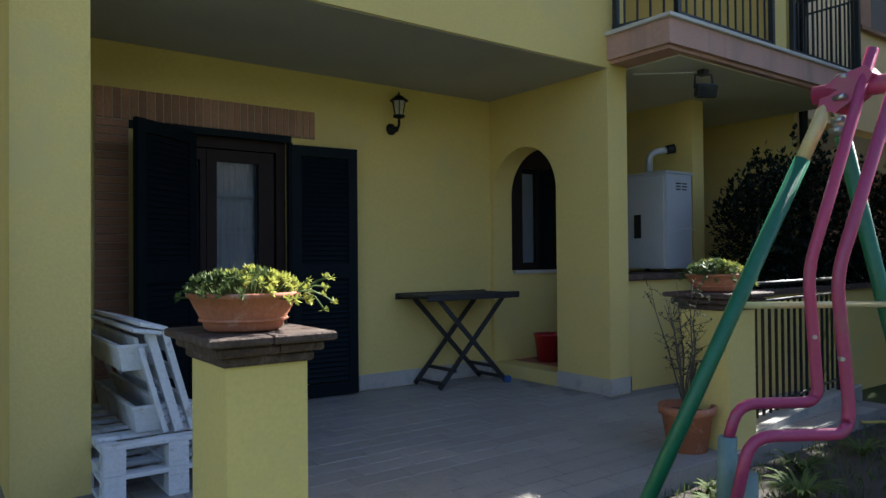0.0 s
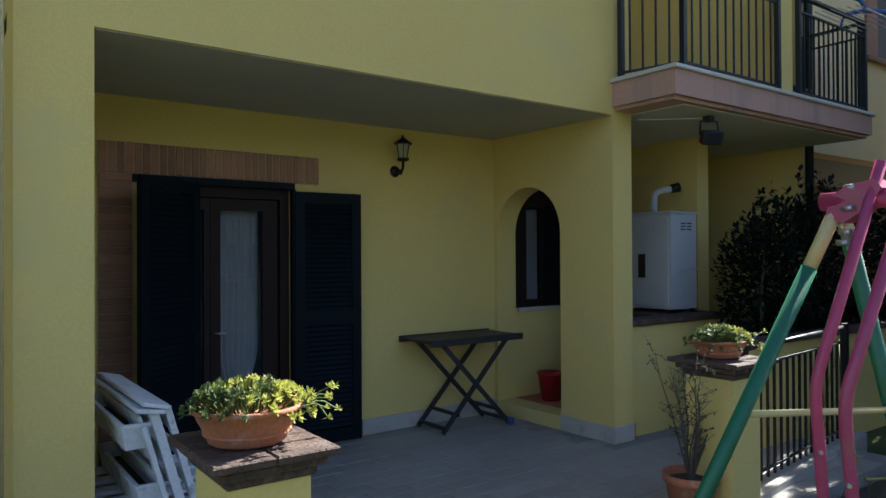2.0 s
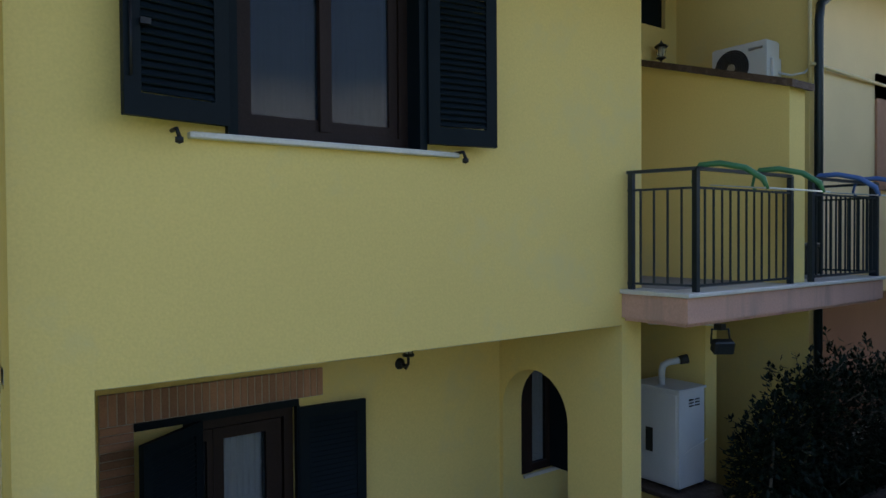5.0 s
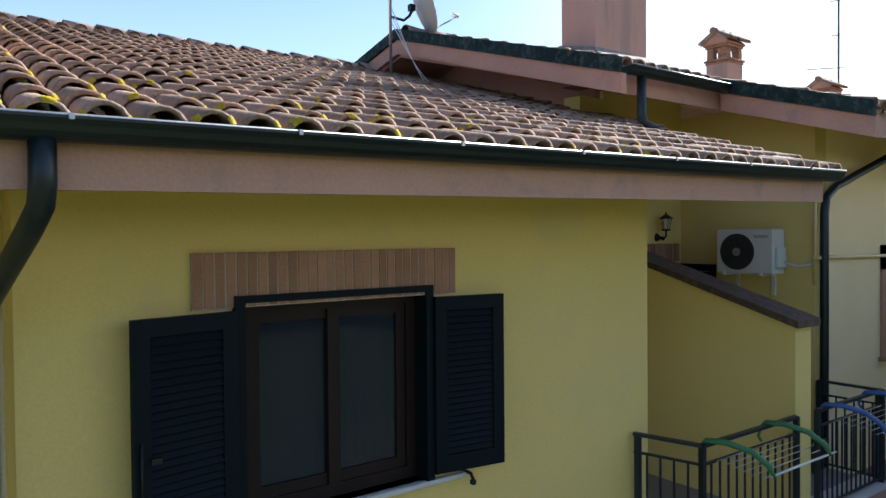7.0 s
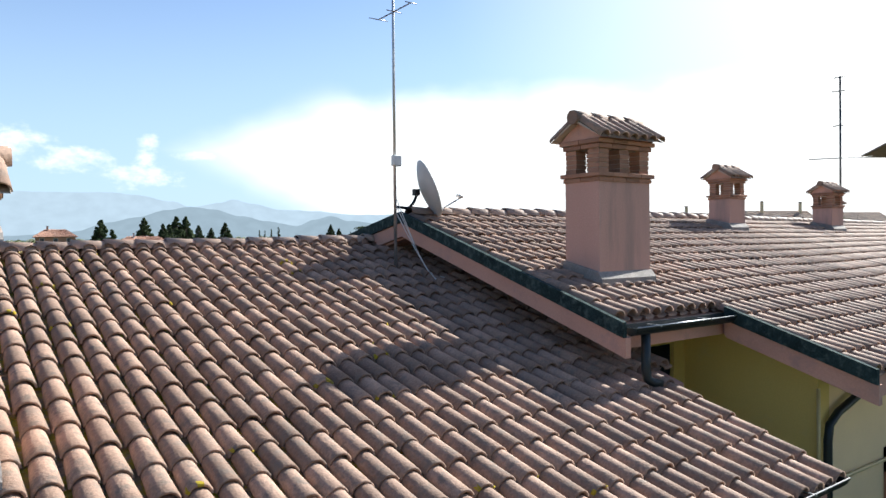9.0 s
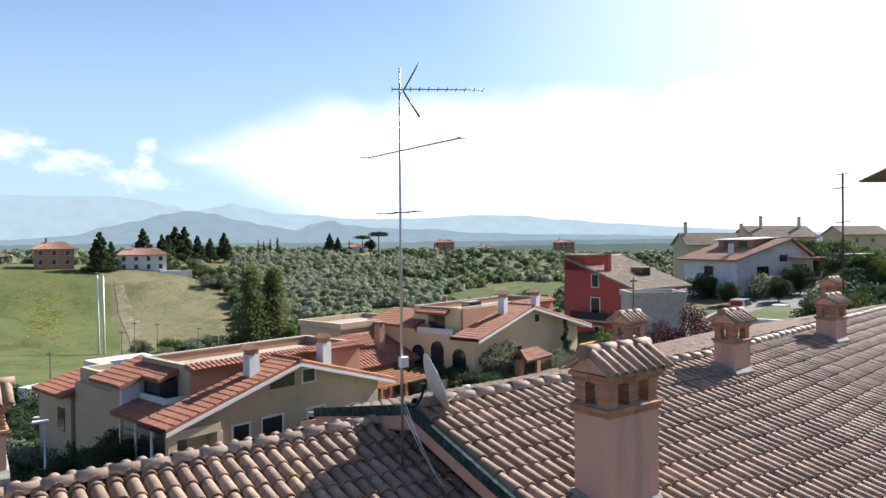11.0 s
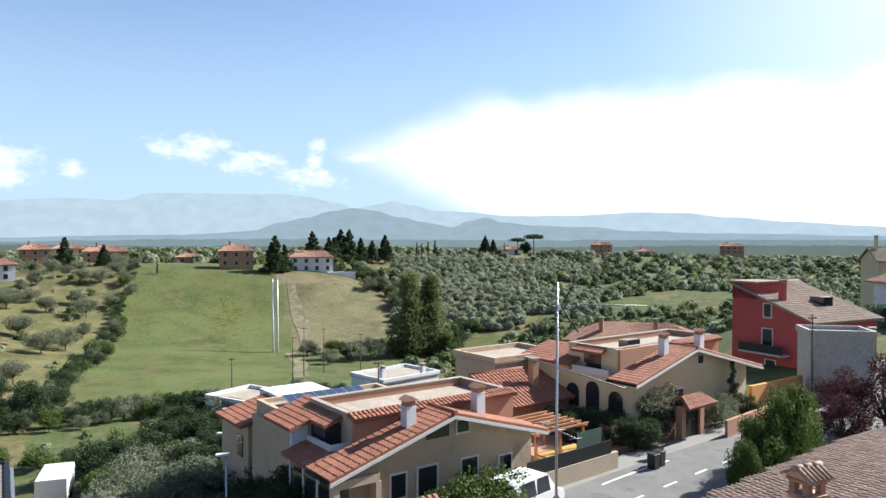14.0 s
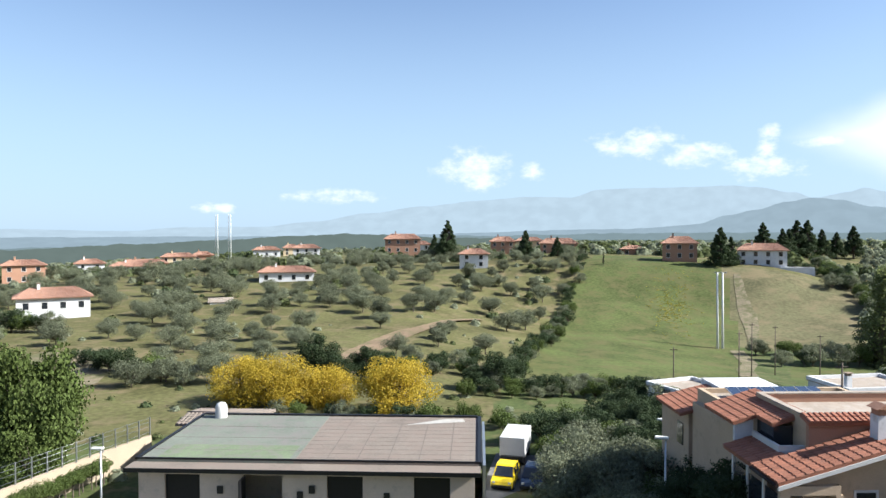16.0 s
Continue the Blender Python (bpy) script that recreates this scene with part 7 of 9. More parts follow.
tile_skirt(hb, 7.2, 13.2, 1.3, 2.1, 5.85, 6.14)
part("balcony_wall", MB().box(-0.78, -0.6, 2.0, 5.4, 4.2, 4.62), WHITE_TRIM, hb)
part("tower_window", MB().box(0.14, 0.2, 3.4, 5.0, 4.4, 5.75), DARK_GLASS, hb)
part("awning", ribbed(MB(), (-0.5, 2.9, 5.72), (-0.5, 5.8, 5.72), (0.2, 5.8, 6.0), (0.2, 2.9, 6.0), 0.26, 0.06), TILE_RED, hb)
part("side_roof", ribbed(MB(), (-1.2, 5.4, 4.68), (2.4, 5.4, 5.6), (2.4, 10.8, 5.6), (-1.2, 10.8, 4.68), 0.26, 0.06), TILE_RED, hb)
part("upper_wall", MB().box(-0.7, 2.4, 5.7, 10.6, 4.2, 4.75), CREAM, hb)
for y, h in ((1.3, 1.5), (3.4, 1.9), (5.3, 1.5), (7.4, 1.5)):
    pts = [(-0.62, 0), (0.62, 0)] + [(0.62 * math.cos(math.pi * k / 10), h - 0.4 + 0.62 * math.sin(math.pi * k / 10)) for k in range(11)]
    # flat dark sheet for the shade in an open arch
    part("arch", MB().prism([(y + a, 1.55 + b) for a, b in pts], -0.79, -0.74, "x"), DARK_GLASS, hb)
part("side_terrace", MB().box(-3.4, -0.76, -0.5, 10.5, -4, 1.5), SALMON, hb)
part("roof_gear", MB().box(3.0, 4.6, 3.2, 4.0, 5.7, 6.35, pose(0, 0, 0, 0, 0, 0)), DARK_GLASS, hb)
rh = house("red plastered house with a grey-brown tiled roof", (62.0, 60.2, 0.6), -86, 10.0, 10.5, 5.2, 3.4, RED_WALL, GREY_ROOF, "y", 0.5, 3,
           [("front", 4.6, 5.2, 0.9, 1.4), ("front", 5.0, -0.8, 1.2, 1.4)], [("front", 4.6, 1.7, 1.2, 2.2)], [(5.2, 1.6, 6.5, 8.9)], 0.02)
part("upper_roof", MB().box(-0.4, 3.6, -0.5, 4.5, 8.75, 8.95), GREY_ROOF, rh)
part("upper_wall", MB().box(0.0, 3.3, 0.0, 4.2, 7.0, 8.75), RED_WALL, rh)
part("balcony", MB().box(2.0, 7.4, -1.4, 0.0, 1.3, 1.5), CONCRETE, rh)
part("railing", MB().box(2.0, 7.4, -1.4, -1.35, 1.5, 2.4), BLACK_IRON, rh)
part("skylight", MB().box(5.6, 7.2, 5.6, 7.2, 6.2, 7.3), DARK_GLASS, rh)
house("grey rendered transformer cabin", (54.9, 44.4, 1.0), -36, 5.2, 4.0, 4.6, 0, CONCRETE, CONCRETE, base=3, flat=True, name="cabin")
vl = house("white two-storey villa with a shallow red roof and a wide dormer", (99.9, 70.0, 2.9), -108.8, 12.5, 14.0, 5.4, 2.9, WHITE_WALL, FLAT_RED, "x", 0.9, 4,
           [("front", 6.2, 2.7, 2.2, 1.5), ("front", 9.6, 0.2, 1.6, 1.3), ("right", 4.6, 2.7, 2.2, 1.5), ("right", 8.4, 4.9, 1.5, 1.0), ("right", 10.6, 2.4, 1.2, 2.1)], [], [(9.3, 1.6, 5.6, 7.6)], 0.68, over_end=0.8)
part("dormer", MB().box(2.0, 9.6, 5.2, 9.4, 5.8, 8.15), SALMON, vl)
part("dormer_roof", MB().prism([(4.6, 8.15), (10.0, 8.45), (10.0, 8.6), (4.6, 8.3)], 1.5, 10.1, "x"), WHITE_TRIM, vl)
for x in (3.3, 6.6):
    part("dormer_window", MB().box(x, x + 2.0, 5.14, 5.2, 7.05, 8.0), DARK_GLASS, vl)
part("balcony", MB().box(12.5, 13.9, 9.2, 14.0, 2.3, 2.5), CONCRETE, vl)
part("balcony_rail", MB().box(13.82, 13.88, 9.2, 14.0, 2.5, 3.4), BLACK_IRON, vl)
part("porch_roof", MB().prism([(9.0, 5.3), (15.0, 5.3), (15.0, 5.5), (9.0, 5.5)], 12.5, 14.6, "x"), FLAT_RED, vl)

# ---- more houses, roughly from near to far ----
house("long low white flat-roofed house", (12.0, 72.6, -6.6), 34, 6.1, 9.0, 3.4, 0, WHITE_WALL, PALE_ROOF, base=6, flat=True, chimneys=[(1.5, 1.5, 3.4, 4.6), (3.6, 1.2, 3.4, 4.4)], windows=[("front", 1.5, 1.4, 0.9, 1.2), ("front", 4, 1.4, 0.9, 1.2), ("left", 3, 1.2, 0.9, 1.2)])
house("low white flat-roofed house among gardens", (27.2, 80.2, -6.6), 20, 9.0, 6.5, 3.4, 0, WHITE_WALL, PALE_ROOF, base=6, flat=True, chimneys=[(0.6, 1.0, 3.4, 5.0), (7.0, 0.8, 3.4, 4.6)])
house("beige block with a pale flat roof terrace", (25.5, 48.5, -0.5), 13, 7.0, 5.0, 4.9, 0, BEIGE, PALE_ROOF, base=6, flat=True)
house("salmon house block with an orange roof beside the terrace", (24.0, 43.8, -0.5), 13, 7.0, 4.6, 2.9, 1.5, SALMON, TILE_RED, "x", 0.6, 5, [("right", 2, 1.0, 1.0, 1.3)], (), [(4.0, 1.5, 3.2, 5.3)], 0.8)
house("low pinkish hipped building", (53.0, 79.5, -3.2), -42, 17, 9, 4.2, 1.8, SALMON, FLAT_RED, "x", 0.7, 4, (), (), [(4, 2, 5, 6.6), (11, 2.5, 5, 6.6)], 0.5, hip=4)
house("beige gabled house on the ridge", (132.0, 91.5, 5.0), -35, 12, 9, 5.4, 2.2, CREAM, GREY_ROOF, "x", 0.7, 6, [("front", 3, 3, 1.2, 1.3), ("front", 9, 3, 1.2, 1.3)], (), [(1.0, 4, 7, 9.8), (13, 3, 7, 9.4)], 0.5)
house("long cream house on the far ridge", (160.0, 92.5, 6.6), -30, 16, 10, 5.4, 2.4, CREAM, GREY_ROOF, "x", 0.8, 6, [("front", 12, 2.9, 1.2, 1.4), ("front", 15, 2.9, 1.2, 1.4), ("front", 5, 2.9, 1.2, 1.4)], (), [(4, 4, 7, 10.0), (14, 4, 7, 9.8)], 0.5)
house("cream house at the end of the ridge", (208.0, 93.5, 7.6), -28, 14, 9, 5.0, 2.2, CREAM, GREY_ROOF, "x", 0.7, 6, [("front", 4, 2.5, 1.2, 1.3), ("front", 9, 2.5, 1.2, 1.3)], (), (), 0.5)
tall = house("tall grey apartment block with dark eaves and balconies", (95.6, 29.6, 3.1), -32, 14, 9, 16.4, 1.0, CONCRETE, GREY_ROOF, "x", 4.0, 8, [("front", 3, 14, 1.4, 1.6)], (), (), 0.5, over_end=4.0)
part("balcony", MB().box(-3.2, 8, -2.4, 0, 12.2, 12.4), CONCRETE, tall)
part("railing", MB().box(-3.2, 8, -2.4, -2.36, 13.3, 13.36).box(-3.2, 8, -2.4, -2.36, 12.8, 12.85), BLACK_IRON, tall)
far = [("cream two-storey villa with a hipped clay roof", (-117.0, 127.0, -3.4), 42, 14, 9, 3.6, 1.7, WHITE_WALL, FLAT_RED),
       ("pale pink farmhouse with a clay roof", (-184, 195.5, -2), 42, 11, 8, 4.4, 1.6, SALMON, FLAT_RED),
       ("long white house with a clay roof", (-170, 228, -2), 36, 17, 8, 4.0, 1.4, WHITE_WALL, FLAT_RED),
       ("white and blue building with clay roofs", (-94.5, 193.5, -1.0), 24, 16, 9, 3.4, 1.5, WHITE_WALL, FLAT_RED),
       ("salmon three-storey house with a clay roof", (-83.5, 289, 5.5), 15, 15, 9, 6.2, 2.0, SALMON, FLAT_RED),
       ("white three-storey house on the slope", (-41, 231.5, -0.5), 9, 9.5, 7, 7.6, 1.5, WHITE_WALL, FLAT_RED),
       ("salmon plastered house among dark trees", (-39.5, 298.5, 5.0), 7, 10.5, 8, 5.6, 1.8, SALMON, FLAT_RED),
       ("long salmon house among trees", (-17.5, 283, 5.0), 3, 14.5, 8, 5.0, 1.8, SALMON, FLAT_RED),
       ("small grey-roofed farm building", (13.2, 270.5, 5.0), -4, 8.5, 7, 3.0, 1.2, SALMON, FLAT_RED),
       ("salmon square villa above the meadow", (25.2, 243.0, 5.0), -7, 10.8, 9, 5.6, 2.0, SALMON, FLAT_RED),
       ("white villa with a red clay roof above the meadow", (48.2, 241.5, 3.0), -12, 14.5, 9, 5.4, 1.9, WHITE_WALL, FLAT_RED),
       ("white farmhouse on the olive hill", (181, 336, 4.5), -29, 10, 8, 5.0, 1.6, WHITE_WALL, FLAT_RED),
       ("pinkish farmhouse on the olive hill", (260, 366, 6.5), -36, 13, 8, 5.2, 1.6, SALMON, FLAT_RED),
       ("pale farmhouse on the olive hill", (270, 335, 3.0), -39, 10, 8, 5.0, 1.6, WHITE_WALL, FLAT_RED),
       ("small distant farmhouse with a clay roof", (330, 330, 6.0), -45, 14, 8, 5.0, 1.6, SALMON, FLAT_RED),
       ("small distant white house with a clay roof", (-130, 300, 3.0), 23, 12, 8, 4.5, 1.5, WHITE_WALL, FLAT_RED)]
for k, (az, r, w, h) in enumerate(((-43.5, 262, 12, 6.0), (-39.0, 300, 10, 4.2), (-33.2, 330, 14, 4.6), (-31.0, 345, 9, 3.6), (-26.5, 360, 13, 4.0), (-24.2, 372, 8, 4.4), (-36.0, 318, 18, 3.2), (-14.5, 330, 12, 5.0), (-5.5, 320, 12, 5.0))):
    x, y = polar(az, r)
    far.append((("pinkish", "white", "cream")[k % 3] + " farmhouse with a clay roof beyond the groves", (x, y, ground_z(x, y)), -az, w, 8, h, 1.5, (SALMON, WHITE_WALL, CREAM)[k % 3], FLAT_RED))
for label, at, turn, w, d, h, rise, wm, rm in far:
    n = max(2, int(w / 3.5))
    ws = [("front", (k + 0.5) * w / n, z, 1.1, 1.4) for k in range(n) for z in ([0.9, 3.3, 5.6] if h > 7 else [0.7, h - 2.1] if h > 4.1 else [1.0])]
    house(label, at, turn, w, d, h, rise, wm, rm, "x", 0.7, 4, ws, (), [(w * 0.3, d * 0.4, h + 0.5, h + rise + 0.8)], 0.5, group="country houses", hip=2.6)
structure("terrace_wall", MB().box(60, 70, 237, 239, -3, 3.0), WHITE_WALL, "white terrace wall below the villa")
gh = thing("greenhouse", "low white plastic greenhouse among olive trees", "greenhouse")
part("cover", MB().prism([(0, 0), (4, 0), (4, 1.8), (2, 2.6), (0, 1.8)], -49.5, -36.5, "x"), WHITE_TRIM, gh).matrix_local = pose(0, 184, -6.4, 0, 0, 0)
house("small white shed in the grove", (-88.5, 155, -5.5), 28, 5, 4, 2.6, 0.8, WHITE_WALL, PALE_ROOF, "x", 0.2, 3, name="shed")

# ---- garage with a flat tarred roof ----
TAR = surface("worn_tar_roof", (0.19, 0.16, 0.135), 0.9, 0.2, 0.35, 6, 0.4, second=(0.20, 0.16, 0.135), amount=0.6, spec=0.15)
TAR_GREEN = surface("green_grey_tar_roof", (0.155, 0.17, 0.14), 0.9, 0.18, 0.35, 6, 0.4, second=(0.175, 0.165, 0.15), amount=0.55, spec=0.15)
TAR_SEAM = surface("tar_seam", (0.125, 0.105, 0.09), 0.95, 0.3, 2, 20, 0.2)
TAR_GREEN_BRIGHT = surface("mossy_felt", (0.15, 0.185, 0.115), 0.95, 0.25, 0.5, 8, 0.3, second=(0.17, 0.17, 0.14), amount=0.55, spec=0.1)
ga = thing("garage", "long low garage with a worn flat roof and dark doors", "garage", (-29.6, 41.95, -5.4), 8.6)
holes = [(2.2, 4.6, 0.0, 2.75), (7.6, 10.2, 0.0, 2.75), (13.2, 15.6, 0.0, 2.75), (19.0, 21.4, 0.0, 2.75)]
part("wall", bounds(MB(), 0.4, 23.0, 0.3, 0.55, -3, 3.3, holes).box(0.4, 0.65, 0.55, 12.6, -3, 3.3).box(22.75, 23.0, 0.55, 12.6, -3, 3.3).box(0.65, 22.75, 12.35, 12.6, -3, 3.3).box(0.65, 22.75, 4.0, 4.1, -3, 3.2), surface("garage_plaster", (0.58, 0.48, 0.39), 0.9, 0.1, 0.5, 15, 0.2, second=(0.46, 0.39, 0.32), amount=0.3, spec=0.15), ga)
part("roof", MB().box(0, 10.8, 0.9, 12.9, 3.32, 3.52), TAR_GREEN, ga, "green-grey tarred roof")
part("roof", MB().box(10.8, 23.3, 0.9, 12.9, 3.32, 3.5), TAR, ga, "brown worn tarred roof")
part("eave", MB().box(-0.2, 23.4, -0.5, 0.9, 3.2, 3.36), TAR, ga)
part("fascia", MB().box(-0.22, 23.42, -0.55, -0.5, 3.1, 3.38).box(-0.1, 23.4, 0.9, 0.98, 3.52, 3.66), BLACK_IRON, ga)
part("verge", MB().box(23.2, 23.5, 0.9, 12.9, 3.5, 3.62).box(-0.15, 0.1, 0.9, 12.9, 3.5, 3.62).box(0.1, 23.2, 12.7, 12.95, 3.5, 3.66), BLACK_IRON, ga)
part("patch", MB().prism([(17.5, 10.3), (22.2, 11.4), (22.0, 12.3), (20.5, 12.2)], 3.502, 3.52, "z"), CONCRETE, ga, "pale repair patch")
for k in range(11):
    part("seam", MB().box(10.9, 23.15, 1.75 + 1.0 * k, 1.80 + 1.0 * k, 3.5, 3.508), TAR_SEAM, ga)
for k in range(5):
    part("seam", MB().box(12.9 + 2.1 * k, 12.96 + 2.1 * k, 1.0, 12.6, 3.501, 3.513), TAR_SEAM, ga)
for k in range(3):
    part("seam", MB().box(0.2, 10.7, 3.2 + 3.0 * k, 3.26 + 3.0 * k, 3.52, 3.53), TAR_SEAM, ga)
part("roof_patch", MB().box(1.2, 10.4, 1.3, 4.4, 3.521, 3.528), TAR_GREEN_BRIGHT, ga, "mossy green band of roofing felt")
part("pipe", MB().box(23.55, 23.75, 1.0, 12.0, -3, 3.4), STEEL, ga)
for a, b, z0, z1 in holes:
    dr = part("door", MB().box(a, b, 0.5, 0.56, 0, 2.75), BLACK_IRON, ga, "dark metal door") if a != 7.6 else part("door", MB().box(a, a + 0.08, -0.8, 0.4, 0, 2.7), BLACK_IRON, ga, "dark metal door standing open")
vent = part("vent", MB().lathe([(0.5, 0), (0.5, 0.9), (0.35, 1.2), (0.0, 1.3)], (1.75, 12.0, 3.5), 12), WHITE_TRIM, ga, "white roof ventilator")
for x, z in ((11.2, 1.2), (12.0, 1.6), (17.0, 1.2), (5.8, 1.5)):
    part("meter_box", MB().box(x, x + 0.4, 0.18, 0.3, z, z + 0.5), BLACK, ga)
house("small lean-to shed with a metal roof", (-32.6, 53.0, -6.0), 8.6, 6, 4.5, 3.7, 0.3, CONCRETE, TAR, "x", 0.3, 3, [("front", 3, 0.6, 3.5, 1.5)], name="shed")
WALL_ROAD = surface("sandy_wall", (0.36, 0.29, 0.21), 0.9, 0.1, 0.6, 12, 0.3)
structure("wall_roadside", MB().prism([(-41.2, 32.0), (-39.4, 41.5), (-38.8, 46.2), (-38.4, 49.9), (-37.3, 55.7), (-37.6, 55.8), (-38.7, 50.0), (-39.1, 46.3), (-39.7, 41.6), (-41.5, 32.1)], -9, -4.3, "z"), WALL_ROAD, "sandy roadside wall")
fn = thing("wire_fence", "grey wire fence on the roadside wall", "fence")
for k in range(12):
    f = k / 11
    p = Vector((-39.55, 41.5, -4.3)).lerp(Vector((-37.45, 55.7, -4.3)), f)
    part("post", MB().box(-0.04, 0.04, -0.04, 0.04, 0, 1.6, Matrix.Translation(p)), STEEL, fn)
for z in (0.3, 0.8, 1.2, 1.55):
    part("wire", MB().tube([(-39.55, 41.5, -4.3 + z), (-37.45, 55.7, -4.3 + z)], 0.015, 4), STEEL, fn)


def strip(name, pts, width, mat, label, lift=0.06):
    mb = MB()
    ps = []
    for (xa, ya), (xb, yb) in zip(pts, pts[1:]):
        n = max(2, int(math.hypot(xb - xa, yb - ya) / 2))
        ps += [Vector((xa + (xb - xa) * k / n, ya + (yb - ya) * k / n, 0)) for k in range(n)]
    ps.append(Vector((*pts[-1], 0)))
    for i, p in enumerate(ps):
        d = (ps[min(i + 2, len(ps) - 1)] - ps[max(i - 2, 0)]).normalized()
        s = Vector((-d.y, d.x, 0)) * width / 2
        z = ground_z(p.x, p.y) + lift
        mb.v += [(p.x + s.x, p.y + s.y, z), (p.x - s.x, p.y - s.y, z)]
    mb.f = [(2 * i, 2 * i + 2, 2 * i + 3, 2 * i + 1) for i in range(len(ps) - 1)]
    mb.smooth = [True] * len(mb.f)
    return structure(name, mb, mat, label)


STREET = [(2, 22), (12, 26.0), (21.5, 29.6), (30, 32.2), (40, 35.0), (50, 38.0), (62, 41.5), (85, 47.5), (112, 52), (150, 56)]
strip("pavement", STREET[:8], 10.4, surface("pavement_slab", (0.22, 0.21, 0.195), 0.9, 0.15, 0.5, 12, 0.3, spec=0.15), "grey pavement along the village street", 0.09)
strip("road", STREET, 6.8, ASPHALT, "grey asphalt village street", 0.12)
PAINT = surface("road_paint", (0.62, 0.62, 0.60), 0.8, 0.15, 2, 20, 0.1)
strip("road_edge_line", [(x - 0.6, y + 2.5) for x, y in STREET[1:7]], 0.16, PAINT, "white road edge line", 0.14)
for k in range(9):
    x, y = 24 + 3.2 * k, 30.4 + 0.98 * k
    strip("road_dash", [(x, y), (x + 1.3, y + 0.4)], 0.14, PAINT, "white dashed centre line", 0.14)
strip("road_lower", [(-60, 24), (-42, 31), (-33, 42), (-25, 40.5), (-3, 44.5)], 6.0, ASPHALT, "asphalt lane by the garage", 0.12)
strip("pavement_track", [(27.9, 128), (29.5, 140), (33, 152), (34, 170)], 3.0, SANDY, "pale gravel track into the meadow", 0.1)


def sheet(name, rows, mat, label, lift=0.1):
    """Bare ground between two edges: rows of (distance, azimuth of one edge, azimuth of the other)."""
    mb = MB()
    fine = []
    for (r0, a0, b0), (r1, a1, b1) in zip(rows, rows[1:]):
        fine += [(r0 + (r1 - r0) * k / 8, a0 + (a1 - a0) * k / 8, b0 + (b1 - b0) * k / 8) for k in range(8)]
    fine.append(rows[-1])
    for r, a, b in fine:
        q = 0.12 * noise.noise(Vector((r * 0.2, a, 1)))
        p = 0.12 * noise.noise(Vector((r * 0.2, b, 7)))
        for k in range(5):
            x, y = polar(a + q + (b + p - a - q) * k / 4, r)
            mb.v.append((x, y, ground_z(x, y) + lift))
    n = len(fine)
    mb.f = [(5 * i + k, 5 * i + k + 1, 5 * i + k + 6, 5 * i + k + 5) for i in range(n - 1) for k in range(4)]
    mb.smooth = [True] * len(mb.f)
    return structure(name, mb, mat, label)


sheet("ground_sand", [(181, 12.1, 12.9), (194, 11.9, 12.8), (208, 11.4, 12.7), (220, 11.2, 12.0), (233, 11.0, 11.5)], SANDY, "bare sandy slope beside the meadow")
sheet("ground_earth", [(96, -47, -41), (104, -47, -37.5), (112, -46.5, -36.5), (122, -44, -36), (130, -41, -36.5)], SANDY, "bare sandy earth by the grove")
TRACK_LINE = [(-30.0, 80.0), (-32.7, 86.8), (-35.2, 98.7), (-36.4, 112.1), (-35.2, 125.2), (-32.7, 141.0), (-30.1, 154.2), (-25, 165)]
strip("road_track", TRACK_LINE, 5.2, TRACK, "worn brown track through the grove", 0.1)
structure("yard", MB().box(-7.5, 2.0, 44.0, 62.0, -7.4, -6.0), ASPHALT, "dark asphalt yard beside the garage")
structure("wall_white_garden", MB().prism([(59.4, 38.7), (61.9, 29.4), (62.3, 29.5), (59.8, 38.8)], -1, 3.9, "z"), WHITE_WALL, "white garden wall")
lawn = structure("lawn_plot", MB().prism([(60, 38.4), (62.3, 29.6), (76, 34), (78, 43)], 3.0, 3.5, "z"), GRASS, "bright green lawn plot behind the white wall")
structure("wall_orange", MB().prism([(46.9, 43.4), (55, 45.2), (55, 45.5), (46.8, 43.7)], -2, 1.9, "z"), ORANGE_WALL, "orange garden wall")
structure("wall_street_front", MB().prism([(30.0, 38.2), (35.0, 39.2), (35.0, 39.45), (30.0, 38.45)], -2, 1.3, "z").prism([(38.2, 37.5), (45.8, 40.0), (45.8, 40.25), (38.2, 37.75)], -2, 1.3, "z"), SALMON, "salmon front garden walls along the street")
structure("wall_street_near", MB().prism([(19.5, 33.2), (27.0, 35.2), (27.0, 35.45), (19.5, 33.45)], -2, 1.1, "z"), WALL_ROAD, "low front wall with a dark fence along the street")
structure("terrace_orange", MB().prism([(23.5, 36.5), (31.0, 38.4), (29.6, 46.5), (22.2, 44.7)], -2, 0.3, "z"), SALMON, "salmon paved yard between the houses")
# sheet for a yellow slide-like thing, its shade put into the colour
structure("awning_yellow", MB().prism([(22.8, 36.3), (26.2, 37.2), (25.9, 38.3), (22.5, 37.4)], 0.75, 0.9, "z"), surface("dimmed_yellow", (0.36, 0.22, 0.05), 0.8, 0.1, 2, 20, 0.1), "flat dimmed yellow sheet in the yard")
PERGOLA_WOOD = surface("orange_stained_wood", (0.36, 0.16, 0.07), 0.7, 0.2, 3, 30, 0.2, streak=True)
pg = thing("pergola", "open garden pergola of orange-stained beams", "pergola", (21.9, 36.4, 0.0), 14)
for x in (0.0, 2.1, 4.2):
    for y in (0.0, 3.4):
        part("post", MB().box(x - 0.07, x + 0.07, y - 0.07, y + 0.07, -0.6, 2.3), PERGOLA_WOOD, pg)
for k in range(7):
    part("beam", MB().box(-0.3, 4.5, -0.2 + 0.6 * k, -0.1 + 0.6 * k, 2.38, 2.5), PERGOLA_WOOD, pg)
for x in (0.0, 4.2):
    part("girder", MB().box(x - 0.06, x + 0.06, -0.3, 3.8, 2.3, 2.38), PERGOLA_WOOD, pg)
